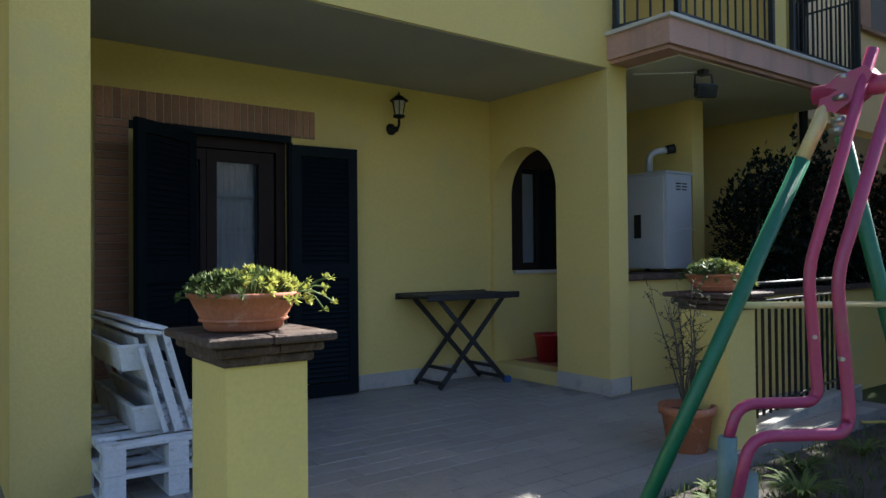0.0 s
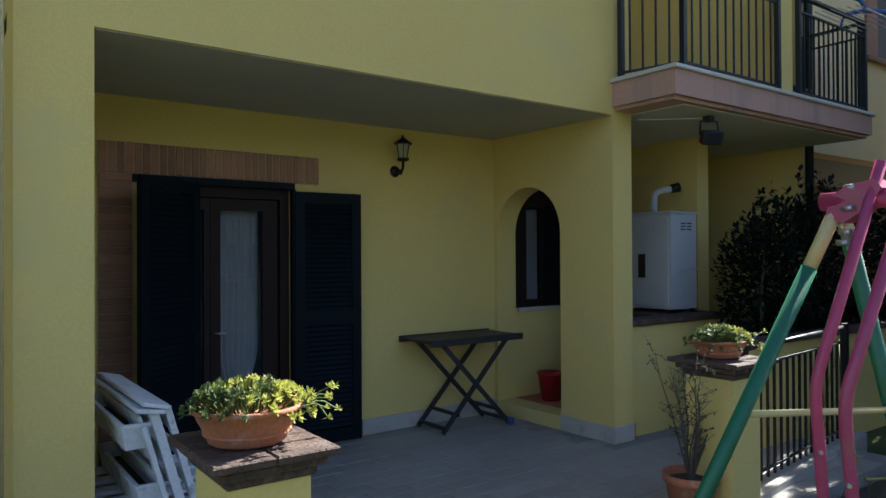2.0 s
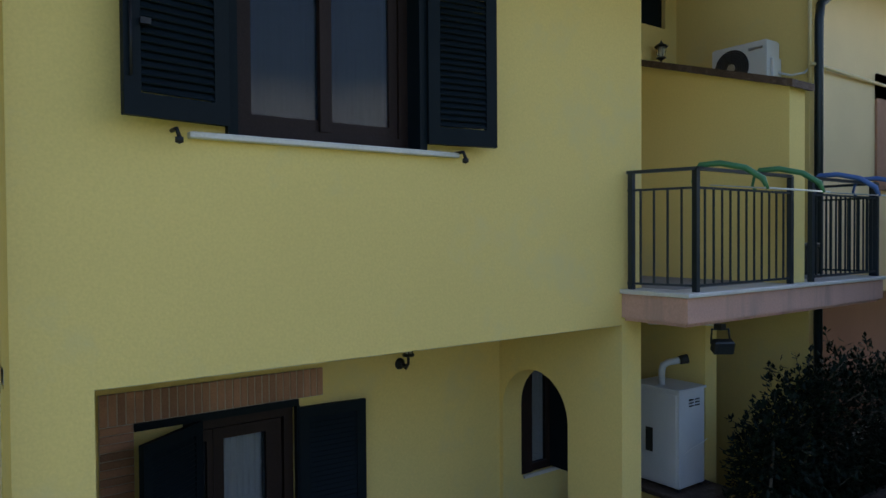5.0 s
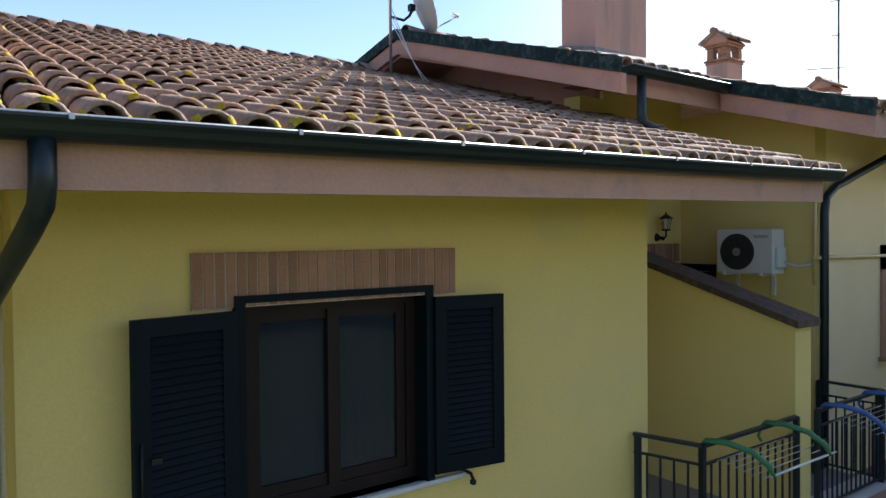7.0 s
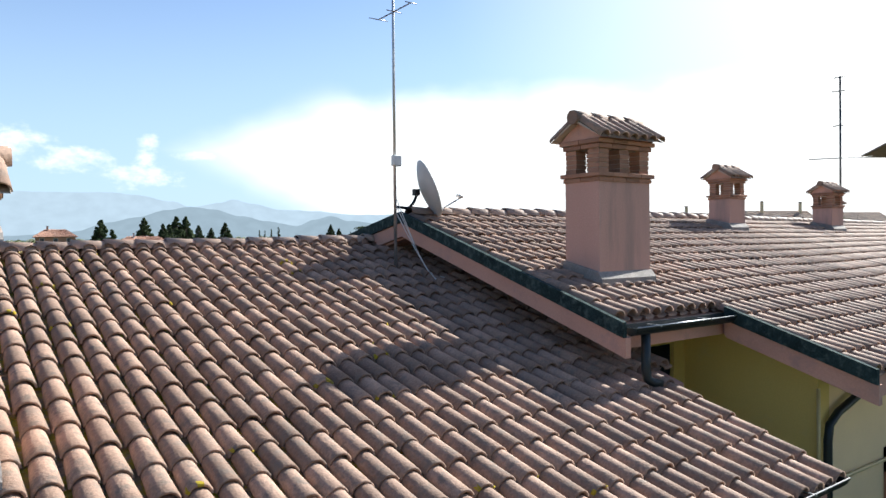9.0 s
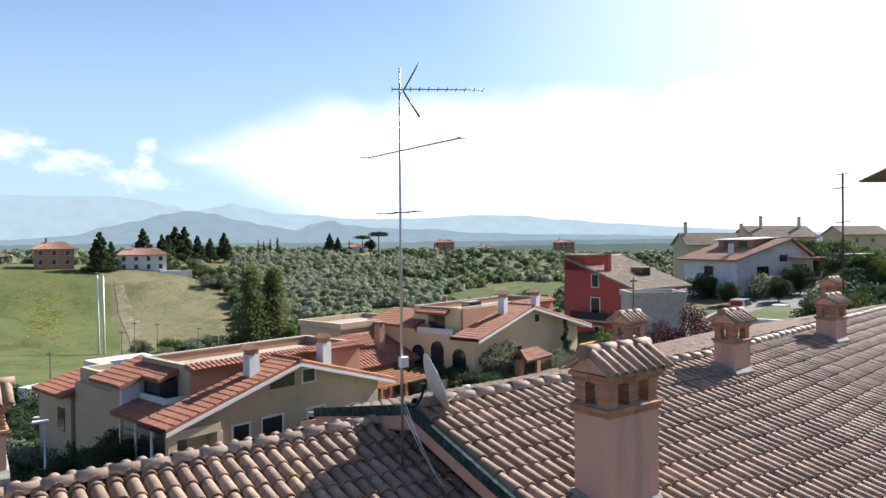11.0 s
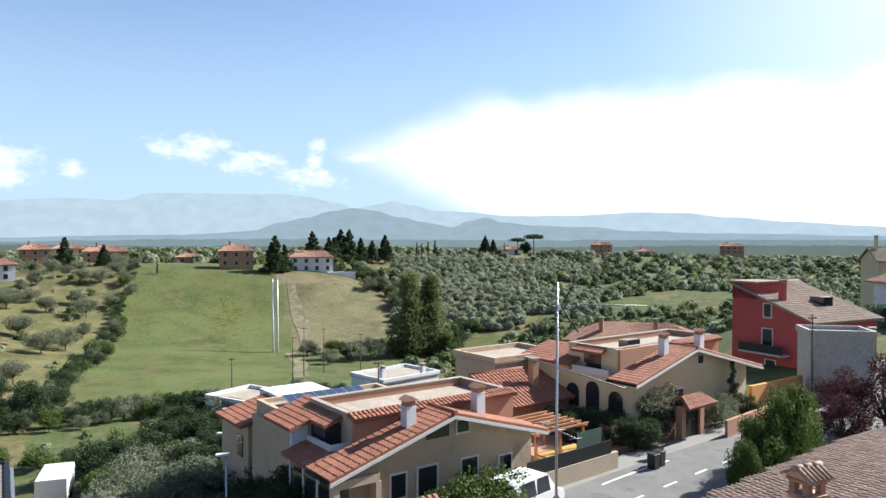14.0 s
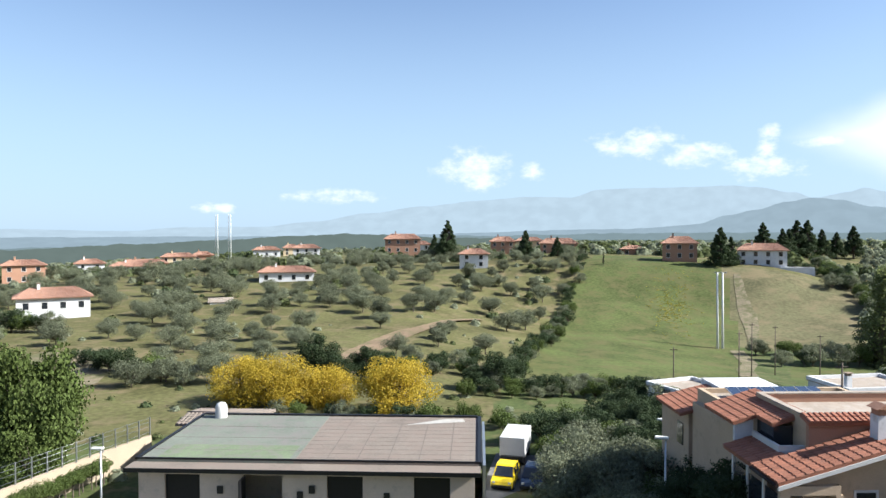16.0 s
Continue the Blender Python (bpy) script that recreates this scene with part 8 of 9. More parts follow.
sc = thing("shade_net", "dark green shade net hung between poles", "net", (24.7, 36.2, 0.3), 16)
part("cloth", MB().box(0, 2.4, 0, 0.03, 0.2, 1.9), surface("green_net", (0.03, 0.06, 0.045), 0.9, 0.2, 2, 30, 0.3), sc)
for x in (0.0, 2.4):
    part("pole", MB().tube([(x, 0.015, -0.6), (x, 0.015, 2.0)], 0.03, 6), BLACK_IRON, sc)
for k, (x, y) in enumerate(((28.7, 33.9), (29.4, 34.2), (30.2, 35.3))):
    t = thing("wheelie_bin", "dark grey plastic bin standing by the street wall", "bin", (x, y, 0.05), 16, "street bins")
    part("body", MB().prism([(0.06, 0.0), (0.5, 0.0), (0.56, 0.95), (0.0, 0.95)], 0, 0.55, "y"), BLACK, t)
    part("lid", MB().box(-0.03, 0.6, -0.03, 0.58, 0.955, 1.0, bevel=0.01), BLACK, t)
structure("fence_street", MB().prism([(19.5, 33.25), (26.4, 35.1), (26.4, 35.2), (19.5, 33.35)], 1.1, 1.9, "z"), BLACK_IRON, "dark street fence panels on the low wall")
gc = thing("gate_canopy", "small tiled canopy over a street gate", "canopy")
for x in (0.2, 2.6):
    part("pillar", MB().box(x - 0.25, x + 0.25, 0.3, 0.8, 0, 2.5), SALMON, gc)
part("roof", ribbed(MB(), (-0.5, -0.5, 2.5), (3.3, -0.5, 2.5), (2.6, 0.55, 3.15), (0.2, 0.55, 3.15), 0.3), TILE_RED, gc)
part("roof", ribbed(MB(), (3.3, 1.6, 2.5), (-0.5, 1.6, 2.5), (0.2, 0.55, 3.15), (2.6, 0.55, 3.15), 0.3), TILE_RED, gc)
part("gate", MB().box(0.45, 2.35, 0.5, 0.58, 0, 2.2), BLACK_IRON, gc)
gc.matrix_world = pose(35.0, 38.1, -0.1, 0, 0, 16)
g2 = thing("gate_canopy", "small orange tiled canopy below the near house", "canopy")
part("roof", ribbed(MB(), (0, 0, 1.4), (2.6, 0, 1.4), (2.6, 1.4, 2.1), (0, 1.4, 2.1), 0.3), TILE_RED, g2)
part("pillar", MB().box(0.1, 0.5, 0.9, 1.3, -2, 1.75), BEIGE, g2)
part("pillar", MB().box(2.1, 2.5, 0.9, 1.3, -2, 1.75), BEIGE, g2)
g2.matrix_world = pose(10.6, 28.6, 0.0, 0, 0, 10)


def wheel(t, x, y, r=0.32, w=0.2):
    o = part("wheel", MB().tube([(x, y - w / 2, r), (x, y + w / 2, r)], r, 16), BLACK, t)
    part("rim", MB().tube([(x, y - w / 2 - 0.01, r), (x, y + w / 2 + 0.01, r)], r * 0.6, 12), STEEL, o)


def vehicle(label, at, turn, L, W, H, paint, kind="car", name="car"):
    """A parked vehicle along local x, nose at x = L: body, cabin, panes, wheels, lights."""
    t = thing(name, label, "car" if kind != "van" else "van", at, turn, "parked vehicles")
    hb = H * (0.55 if kind == "car" else 0.5)
    body = [(0, 0.28), (0.02, hb), (L * 0.3, hb + 0.03), (L * 0.74, hb + 0.01), (L - 0.1, hb * 0.82), (L, 0.5), (L - 0.02, 0.28)]
    if kind == "car":
        cab = [(0.1, hb), (0.35, H - 0.06), (0.75, H), (L * 0.5, H), (L * 0.56, H - 0.04), (L * 0.76, hb)]
    else:
        cab = [(0.0, hb), (0.06, H - 0.05), (0.2, H), (L * 0.62, H), (L * 0.66, H - 0.04), (L * 0.84, hb)]
    part("body", MB().prism(body, 0, W, "y"), paint, t)
    part("cabin", MB().add([(x, (0.0 if z < hb + 0.02 else 0.13), z) for x, z in cab] + [(x, W - (0.0 if z < hb + 0.02 else 0.13), z) for x, z in cab],
                           [tuple(range(6)), tuple(range(11, 5, -1))] + [(i, i + 6, (i + 1) % 6 + 6, (i + 1) % 6) for i in range(6)]), paint, t)
    for y, s in ((0.05, 1), (W - 0.05, -1)):
        for a, b in ((0.13, 0.40), (0.43, 0.66)):
            xa, xb = L * a, L * b * (0.97 if kind == "car" else 1.06)
            part("pane", MB().add([(xa, y - 0.045 * s, hb + 0.06), (xb, y - 0.045 * s, hb + 0.06), (xb - 0.12, y + 0.045 * s, H - 0.12), (xa + 0.1, y + 0.045 * s, H - 0.12),
                                   (xa, y + 0.02 * s, hb + 0.06), (xb, y + 0.02 * s, hb + 0.06), (xb - 0.12, y + 0.09 * s, H - 0.12), (xa + 0.1, y + 0.09 * s, H - 0.12)],
                                  [(0, 1, 2, 3), (7, 6, 5, 4), (0, 4, 5, 1), (1, 5, 6, 2), (2, 6, 7, 3), (3, 7, 4, 0)]), DARK_GLASS, t)
    x1, z1 = cab[-1]
    x0, z0 = cab[-2]
    part("windscreen", MB().add([(x1 + 0.015, 0.1, z1 + 0.05), (x1 + 0.015, W - 0.1, z1 + 0.05), (x0 + 0.03, W - 0.2, z0 - 0.03), (x0 + 0.03, 0.2, z0 - 0.03)] + [(x1 - 0.05, 0.1, z1 + 0.05), (x1 - 0.05, W - 0.1, z1 + 0.05), (x0 - 0.03, W - 0.2, z0 - 0.03), (x0 - 0.03, 0.2, z0 - 0.03)],
                                [(0, 1, 2, 3), (7, 6, 5, 4), (0, 4, 5, 1), (1, 5, 6, 2), (2, 6, 7, 3), (3, 7, 4, 0)]), DARK_GLASS, t)
    part("rear_window", MB().box(-0.02, 0.06 if kind == "van" else 0.2, 0.2, W - 0.2, hb + 0.1, H - 0.2), DARK_GLASS, t)
    for x in (L * 0.19, L * 0.8):
        for y in (0.08, W - 0.08):
            wheel(t, x, y)
    for y in (0.12, W - 0.32):
        part("headlight", MB().box(L - 0.16, L - 0.02, y, y + 0.2, 0.58, 0.7), WHITE_TRIM, t)
        part("tail_light", MB().box(-0.02, 0.04, y, y + 0.2, 0.7, 0.95), RED_PLASTIC, t)
    part("bumper", MB().box(L - 0.06, L + 0.05, 0.05, W - 0.05, 0.3, 0.48).box(-0.06, 0.04, 0.05, W - 0.05, 0.3, 0.48), BLACK, t)
    return t


CAR_WHITE = surface("white_car_paint", (0.66, 0.66, 0.67), 0.25, 0.04, 2, 10, 0.0)
CAR_YELLOW = surface("yellow_car_paint", (0.70, 0.50, 0.01), 0.25, 0.04, 2, 10, 0.0)
CAR_BLUE = surface("dark_blue_car_paint", (0.02, 0.03, 0.06), 0.25, 0.05, 2, 10, 0.0)
CAR_SILVER = surface("silver_car_paint", (0.34, 0.35, 0.36), 0.28, 0.05, 2, 10, 0.0, metal=0.4)
vehicle("white family van parked by the street", (17.0, 30.2, 0.05), 22, 4.2, 1.8, 1.9, CAR_WHITE, "van", "van")
vehicle("small yellow car parked in the yard", (-6.5, 56.2, -6.0), -95, 3.4, 1.65, 1.55, CAR_YELLOW)
vehicle("small dark blue car parked in the yard", (-4.3, 56.4, -6.0), -95, 3.5, 1.65, 1.5, CAR_BLUE)
vehicle("silver off-road car parked uphill", (84.5, 50.4, 1.55), 12, 4.4, 1.85, 1.8, CAR_SILVER, "van", "car")
vehicle("white car on the uphill street", (85.0, 45.3, 1.5), 12, 4.3, 1.75, 1.45, CAR_WHITE)
vehicle("white delivery van behind the garden wall", (47.5, 28.4, 0.6), 10, 4.8, 1.9, 2.1, CAR_WHITE, "van", "van")
tk = thing("truck", "parked truck with a white box body", "truck", (-6.9, 58.6, -6.0), -3)
part("box", MB().box(0.1, 2.2, 0, 4.2, 0.85, 2.45, bevel=0.03), WHITE_TRIM, tk)
part("chassis", MB().box(0.2, 2.1, -0.3, 4.3, 0.5, 0.95), BLACK, tk)
for y in (0.8, 3.5):
    for x in (0.3, 2.0):
        part("wheel", MB().tube([(x - 0.15, y, 0.45), (x + 0.15, y, 0.45)], 0.45, 16), BLACK, tk)


def street_lamp(at, h, az, label="grey street lamp with a flat white head"):
    t = thing("street_lamp", label, "street lamp", at, az, "street lamps")
    part("pole", MB().tube([(0, 0, -3), (0, 0, h)], [0.08, 0.05], 8), STEEL, t)
    part("head", MB().box(-0.15, 0.55, -0.16, 0.16, h, h + 0.13, bevel=0.03), WHITE_TRIM, t)


street_lamp((4.4, 39.0, -2.6), 5.1, 170)
street_lamp((-28.1, 37.1, -4.0), 4.6, 190)
street_lamp((62.0, 43.4, 1.0), 5.0, 150)
street_lamp((6.2, 56.5, -5.0), 4.0, 150)
ms = thing("power_pylon", "pair of tall pale lattice poles in the meadow", "pylon")
for dx in (0.0, 1.15):
    part("pole", MB().tube([(30.2 + dx, 171.5 + dx * 0.4, -17), (30.0 + dx, 171.5, 4.6)], [0.28, 0.2], 8), PLASTIC_WHITE, ms)
part("crossbar", MB().box(29.4, 32.0, 171.4, 171.6, 4.4, 4.65), STEEL, ms)
for at, h in (((28.5, 130, -11), 9), ((33.5, 135, -11), 8), ((24.0, 118, -10), 8), ((20.5, 62, -4), 7), ((30.2, 52.4, -1.5), 5), ((54.2, 43.6, 0), 7.6), ((-20, 78, -7), 4), ((40, 132, -11), 7), ((12, 100, -8), 6)):
    t = thing("utility_pole", "thin weathered utility pole", "pole", at, group="utility poles")
    part("shaft", MB().tube([(0, 0, -2), (0, 0, h)], [0.11, 0.07], 7), BARK, t)
    part("crossarm", MB().box(-0.5, 0.5, -0.04, 0.04, h - 0.4, h - 0.3), BARK, t)
for x, y, z, h in ((-153, 274, -2, 24), (-147, 274, -2, 24)):
    t = thing("lattice_mast", "tall pale lattice radio mast", "mast", (x, y, z), group="radio masts")
    for dx, dy in ((-0.7, -0.7), (0.7, -0.7), (0.0, 0.7)):
        part("leg", MB().tube([(dx, dy, 0), (dx * 0.6, dy * 0.6, h)], 0.09, 5), PLASTIC_WHITE, t)
    for k in range(14):
        za, zb = h * k / 14, h * (k + 1) / 14
        part("brace", MB().tube([(-0.7, -0.7, za), (0.7, -0.7, zb)], 0.05, 4).tube([(0.7, -0.7, za), (0, 0.7, zb)], 0.05, 4), PLASTIC_WHITE, t)


# ---- trees ----
def tree_mesh(seed, h, trunk_h, crown, clumps, per, size, lean=0.0):
    """Trunk with limbs to each clump, and a crown of leaves in clumps. crown(k, r) gives the centre and radius of a clump."""
    r = random.Random(seed)
    wood, limbs, lv = MB(), MB(), MB()
    top = Vector((lean * h, 0, trunk_h))
    rad = h * 0.03
    wood.tube([(0, 0, -1.2), (0.02 * h * r.uniform(-1, 1), 0.02 * h * r.uniform(-1, 1), trunk_h * 0.5), top], [rad * 1.3, rad, rad * 0.75], 7, False)
    for k in range(clumps):
        c, rr = crown(k / clumps, r)
        c = Vector(c)
        mid = top.lerp(c, 0.5) + Vector((r.uniform(-1, 1), r.uniform(-1, 1), 0)) * h * 0.03
        limbs.tube([top, mid, c], [rad * 0.5, rad * 0.32, rad * 0.12], 5, False)
        for j in range(per):
            d = unit(r)
            f = r.uniform(0.35, 1.0) ** 0.6
            p = c + Vector((d.x * rr, d.y * rr, d.z * rr * 0.8)) * f
            nrm = (d + unit(r) * 0.75).normalized()
            blade(lv, p, nrm.cross(unit(r)) + d * 0.35, size * 0.36, size * r.uniform(0.7, 1.4), nrm)
    return wood, limbs, lv


def round_crown(h, w, z0):
    def f(k, r):
        d = unit(r)
        q = r.uniform(0.45, 1.0)
        return (d.x * w * 0.5 * q, d.y * w * 0.5 * q, z0 + (h - z0) * (0.5 + 0.46 * d.z * q)), w * r.uniform(0.15, 0.26)
    return f


def column_crown(h, w, z0, taper=1.0):
    def f(k, r):
        z = z0 + (h - z0) * k
        ww = w * 0.5 * (1 - taper * abs(k - 0.35) / 0.75)
        a = r.uniform(0, 6.28)
        return (math.cos(a) * ww * 0.6, math.sin(a) * ww * 0.6, z), max(w * 0.16, ww * 0.6)
    return f


def cone_crown(h, w, z0):
    def f(k, r):
        z = z0 + (h - z0) * k
        ww = w * 0.5 * (1.05 - k) * r.uniform(0.5, 1.1)
        a = r.uniform(0, 6.28)
        return (math.cos(a) * ww, math.sin(a) * ww, z), w * 0.14 * (1.3 - k)
    return f


def umbrella_crown(h, w):
    def f(k, r):
        a, q = r.uniform(0, 6.28), math.sqrt(r.random())
        return (math.cos(a) * w * 0.5 * q, math.sin(a) * w * 0.5 * q, h * (0.9 - 0.08 * q)), w * 0.13
    return f


def tree_kind(name, label, category, mat, seed, h, trunk_h, crown, clumps, per, size, group):
    w, b, l = tree_mesh(seed, h, trunk_h, crown, clumps, per, size)
    t = thing(name, label, category, (0, 0, -900), 0, group)
    part("trunk", w, BARK, t)
    part("crown_wood", b, BARK, t)["kind"] = "stuff"
    part("crown", l, mat, t)
    return t


OLIVES = [tree_kind("olive_tree", "grey-green olive tree in open grass", "tree", OLIVE, 20 + k, 4.4, 1.1, round_crown(4.4, 4.6 + 0.5 * k, 1.0), 26, 210, 0.20, "olive trees") for k in range(4)]
OAKS = [tree_kind("broadleaf_tree", "leafy green broadleaf tree", "tree", GREEN_LEAF if k else DARK_LEAF, 30 + k, 6.0, 1.4, round_crown(6.0, 5.4, 0.8), 46, 300, 0.21, "broadleaf trees") for k in range(3)]
CONIFER = [tree_kind("conifer", "tall dark conifer beside country houses", "tree", DARK_LEAF, 40 + k, 12.0, 2.0, cone_crown(12.0, 7.6, 1.2), 84, 130, 0.42, "conifers") for k in range(2)]
CYPRESS = tree_kind("cypress", "slim dark green cypress tree", "tree", DARK_LEAF, 45, 5.0, 0.5, column_crown(5.0, 1.1, 0.3, 0.7), 22, 70, 0.16, "cypresses")
POPLAR = tree_kind("poplar", "tall column of green poplar", "tree", POPLAR_LEAF, 46, 21.0, 3.0, column_crown(21.0, 9.5, 1.0, 0.95), 105, 105, 0.42, "poplars")
PINE = tree_kind("umbrella_pine", "umbrella pine with a flat dark crown", "tree", DARK_LEAF, 47, 9.5, 7.0, umbrella_crown(9.5, 10.0), 30, 70, 0.45, "pines")
YELLOW_TREE = [tree_kind("autumn_tree", "round tree in bright yellow autumn leaf", "tree", AUTUMN, 50 + k, 7.6, 1.6, round_crown(7.6, 8.0, 0.6), 50, 320, 0.20, "autumn trees") for k in range(2)]
PLUM_TREE = tree_kind("plum_tree", "round tree with dark purple leaves", "tree", PLUM, 55, 4.6, 1.0, round_crown(4.6, 4.2, 0.5), 32, 240, 0.13, "plum trees")
SHRUB = [tree_kind("shrub", ("rounded leafy green garden shrub", "rounded grey-green garden shrub", "dense dark green garden shrub")[k], "bush", (GREEN_LEAF, OLIVE, DARK_LEAF)[k], 60 + k, 2.4, 0.3, round_crown(2.4, 2.8, 0.1), 20, 150, 0.13, "shrubs") for k in range(3)]
tr_ = random.Random(11)


def plant(kind, x, y, s=1.0, z=None, sx=None):
    t = copy_thing(kind, Matrix.Identity(4))
    zz = ground_z(x, y) if z is None else z
    t.matrix_world = pose(x, y, zz, 0, 0, tr_.uniform(0, 360)) @ Matrix.Diagonal((sx or s, sx or s, s, 1))
    return t


def clear(x, y):
    """Whether a grove tree may stand here: off tracks, houses and meadow."""
    r, az = math.hypot(x, y), math.degrees(math.atan2(x, y))
    if ground_kind(x, y) != 1:
        return False
    if az < -35.5 and 94 < r < 130:
        return False
    for (xa, ya), (xb, yb) in zip(TRACK_LINE, TRACK_LINE[1:]):
        f = min(1.0, max(0.0, ((x - xa) * (xb - xa) + (y - ya) * (yb - ya)) / ((xb - xa) ** 2 + (yb - ya) ** 2)))
        if math.hypot(x - xa - f * (xb - xa), y - ya - f * (yb - ya)) < 4.5:
            return False
    for label, at, turn, w, d, *_ in far:
        if abs(x - at[0] - w / 2) < w * 0.75 + 2 and -10 < y - at[1] < d + 4:
            return False
    return True


# olive groves: loose rows on both sides of the meadow
count = 0
for i in range(-24, 6):
    for j in range(0, 26):
        x, y = i * 8.2 + (j % 2) * 4 + tr_.uniform(-2.2, 2.2), 84 + j * 9.0 + tr_.uniform(-2.4, 2.4)
        r, az = math.hypot(x, y), math.degrees(math.atan2(x, y))
        if -46 < az < -1 and 88 < r < 300 and clear(x, y) and tr_.random() < (0.74 if r < 170 else 0.6) and count < 280:
            plant(tr_.choice(OLIVES), x, y, tr_.uniform(0.6, 1.05) * (0.92 if r < 150 else 1.1))
            count += 1
for x, y, s in ((60.7, 159.7, 1.1), (66.6, 160.5, 1.06)):
    plant(POPLAR, x, y, s, -17)
plant(OAKS[1], 70, 158, 1.1, -15); plant(OAKS[0], 73, 162, 1.2, -15)
for x, y, z, h in ((-51.7, 265.2, 5.9, 13.4), (-21.1, 256, 5.2, 10.2), (42.5, 238.3, 3.0, 13.0), (64.5, 278.5, 4.9, 13.2), (70.2, 274.5, 5.1, 10.7), (78.2, 286.3, 4.7, 14.3), (82.0, 287.1, 4.7, 14.3), (100.9, 296, 4.5, 12.4), (46, 240, 3, 10), (74, 281, 4.8, 11), (88, 290, 4.6, 11), (94, 293, 4.6, 10), (165.9, 326.1, 8.2, 9.0), (170, 325, 8.2, 7.0), (-10, 262, 5, 8), (-60, 280, 5, 9)):
    plant(tr_.choice(CONIFER), x, y, h / 12.0, z - 0.6)
for x, y, h in ((113.2, 288.7, 5.2), (115.1, 287.3, 5.0), (117.3, 285.7, 5.6), (119.8, 283.9, 6.4), (6, 236, 4.0), (175, 322, 5), (11.5, 62.5, 2.6), (14.5, 63.5, 2.2)):
    plant(CYPRESS, x, y, h / 5.0, (10.0 - 2.0) if y > 280 else None)
plant(CYPRESS, 43.3, 42.0, 0.92, 0.2)
plant(PINE, 185.7, 310.3, 1.05, 7.5); plant(PINE, 174.5, 307.4, 0.85, 7.5); plant(OAKS[0], 180, 309, 1.0, 7.0)
plant(YELLOW_TREE[0], -20.1, 75.3, 1.0, -7.6); plant(YELLOW_TREE[1], -34.6, 75.2, 0.98, -7.9); plant(YELLOW_TREE[0], -39.5, 77.0, 0.92, -7.9); plant(YELLOW_TREE[1], -29.5, 78, 0.8, -7.9)
plant(OAKS[1], -45.4, 51.0, 2.1, -8.4, 1.35); plant(OAKS[2], -47.4, 53.5, 1.8, -7.4, 1.4); plant(OAKS[1], -43.0, 48.5, 1.0, -8.0, 0.9)
for x, y, s in ((-35.4, 89.6, 1.0), (-28.6, 90.9, 0.75), (-11.1, 91.5, 0.8), (-26, 92, 0.6), (-9, 96, 0.6), (-14, 90, 0.5), (-31, 86, 0.7)):
    plant(OAKS[0], x, y, s)
for x, y, s, k in ((0.9, 59.3, 0.9, 0), (1.8, 46.0, 1.0, 1), (-1.2, 47.5, 0.9, 2), (3.8, 51, 0.95, 0), (0.2, 53.5, 1.0, 3), (4.5, 47.0, 0.9, 1), (-0.6, 50.0, 0.9, 2), (2.5, 41.5, 0.7, 1)):
    plant(OLIVES[k], x, y, s)
for x, y, s in ((10.3, 69.0, 0.5), (13.0, 69.0, 0.4), (16.0, 70.0, 0.5), (18.8, 72.0, 0.55), (21.8, 75.0, 0.5), (25.5, 76.5, 0.45), (29.0, 78.0, 0.4), (32.5, 79.5, 0.5), (37.5, 83.0, 0.6), (20.5, 84.0, 0.6), (24.0, 88.0, 0.5), (34.0, 90.0, 0.6), (15.0, 84.0, 0.5)):
    plant(OAKS[0], x, y, s)
plant(OAKS[1], 35.0, 30.0, 0.98, -0.4, 0.62); plant(OAKS[1], 32.6, 29.4, 0.74, -0.4, 0.5); plant(OAKS[2], 29.2, 27.6, 0.7, -0.3, 0.3); plant(OAKS[1], 37.6, 31.5, 0.8, -0.3, 0.6)
for x, y, s, k in ((112, 56, 1.1, 0), (103, 47.0, 0.9, 0), (106, 44.0, 1.1, 2), (91.5, 49.5, 0.55, 0), (82, 35.0, 0.9, 0), (76.5, 36.0, 0.8, 2), (72, 30.0, 0.85, 0), (79, 32, 0.9, 0), (88, 54.5, 0.5, 0), (94.0, 62.5, 0.6, 0), (100, 51, 0.7, 0), (97, 43, 0.7, 2), (90, 40, 0.8, 0), (86, 37.5, 0.7, 0), (118, 60, 1.0, 0), (124, 57, 1.1, 2), (115, 49, 0.9, 0), (129, 66, 1.0, 0), (110, 66, 0.8, 2), (68, 27.5, 0.7, 0)):
    plant(OAKS[k], x, y, s)
plant(PLUM_TREE, 48.6, 36.5, 0.95, -0.2); plant(PLUM_TREE, 49.3, 33.6, 1.25, -0.2); plant(PLUM_TREE, 44.5, 33.5, 0.8, -0.4)
plant(OLIVES[1], 34.7, 41.0, 0.85, -0.3); plant(OLIVES[2], 33.2, 40.6, 0.7, -0.3)
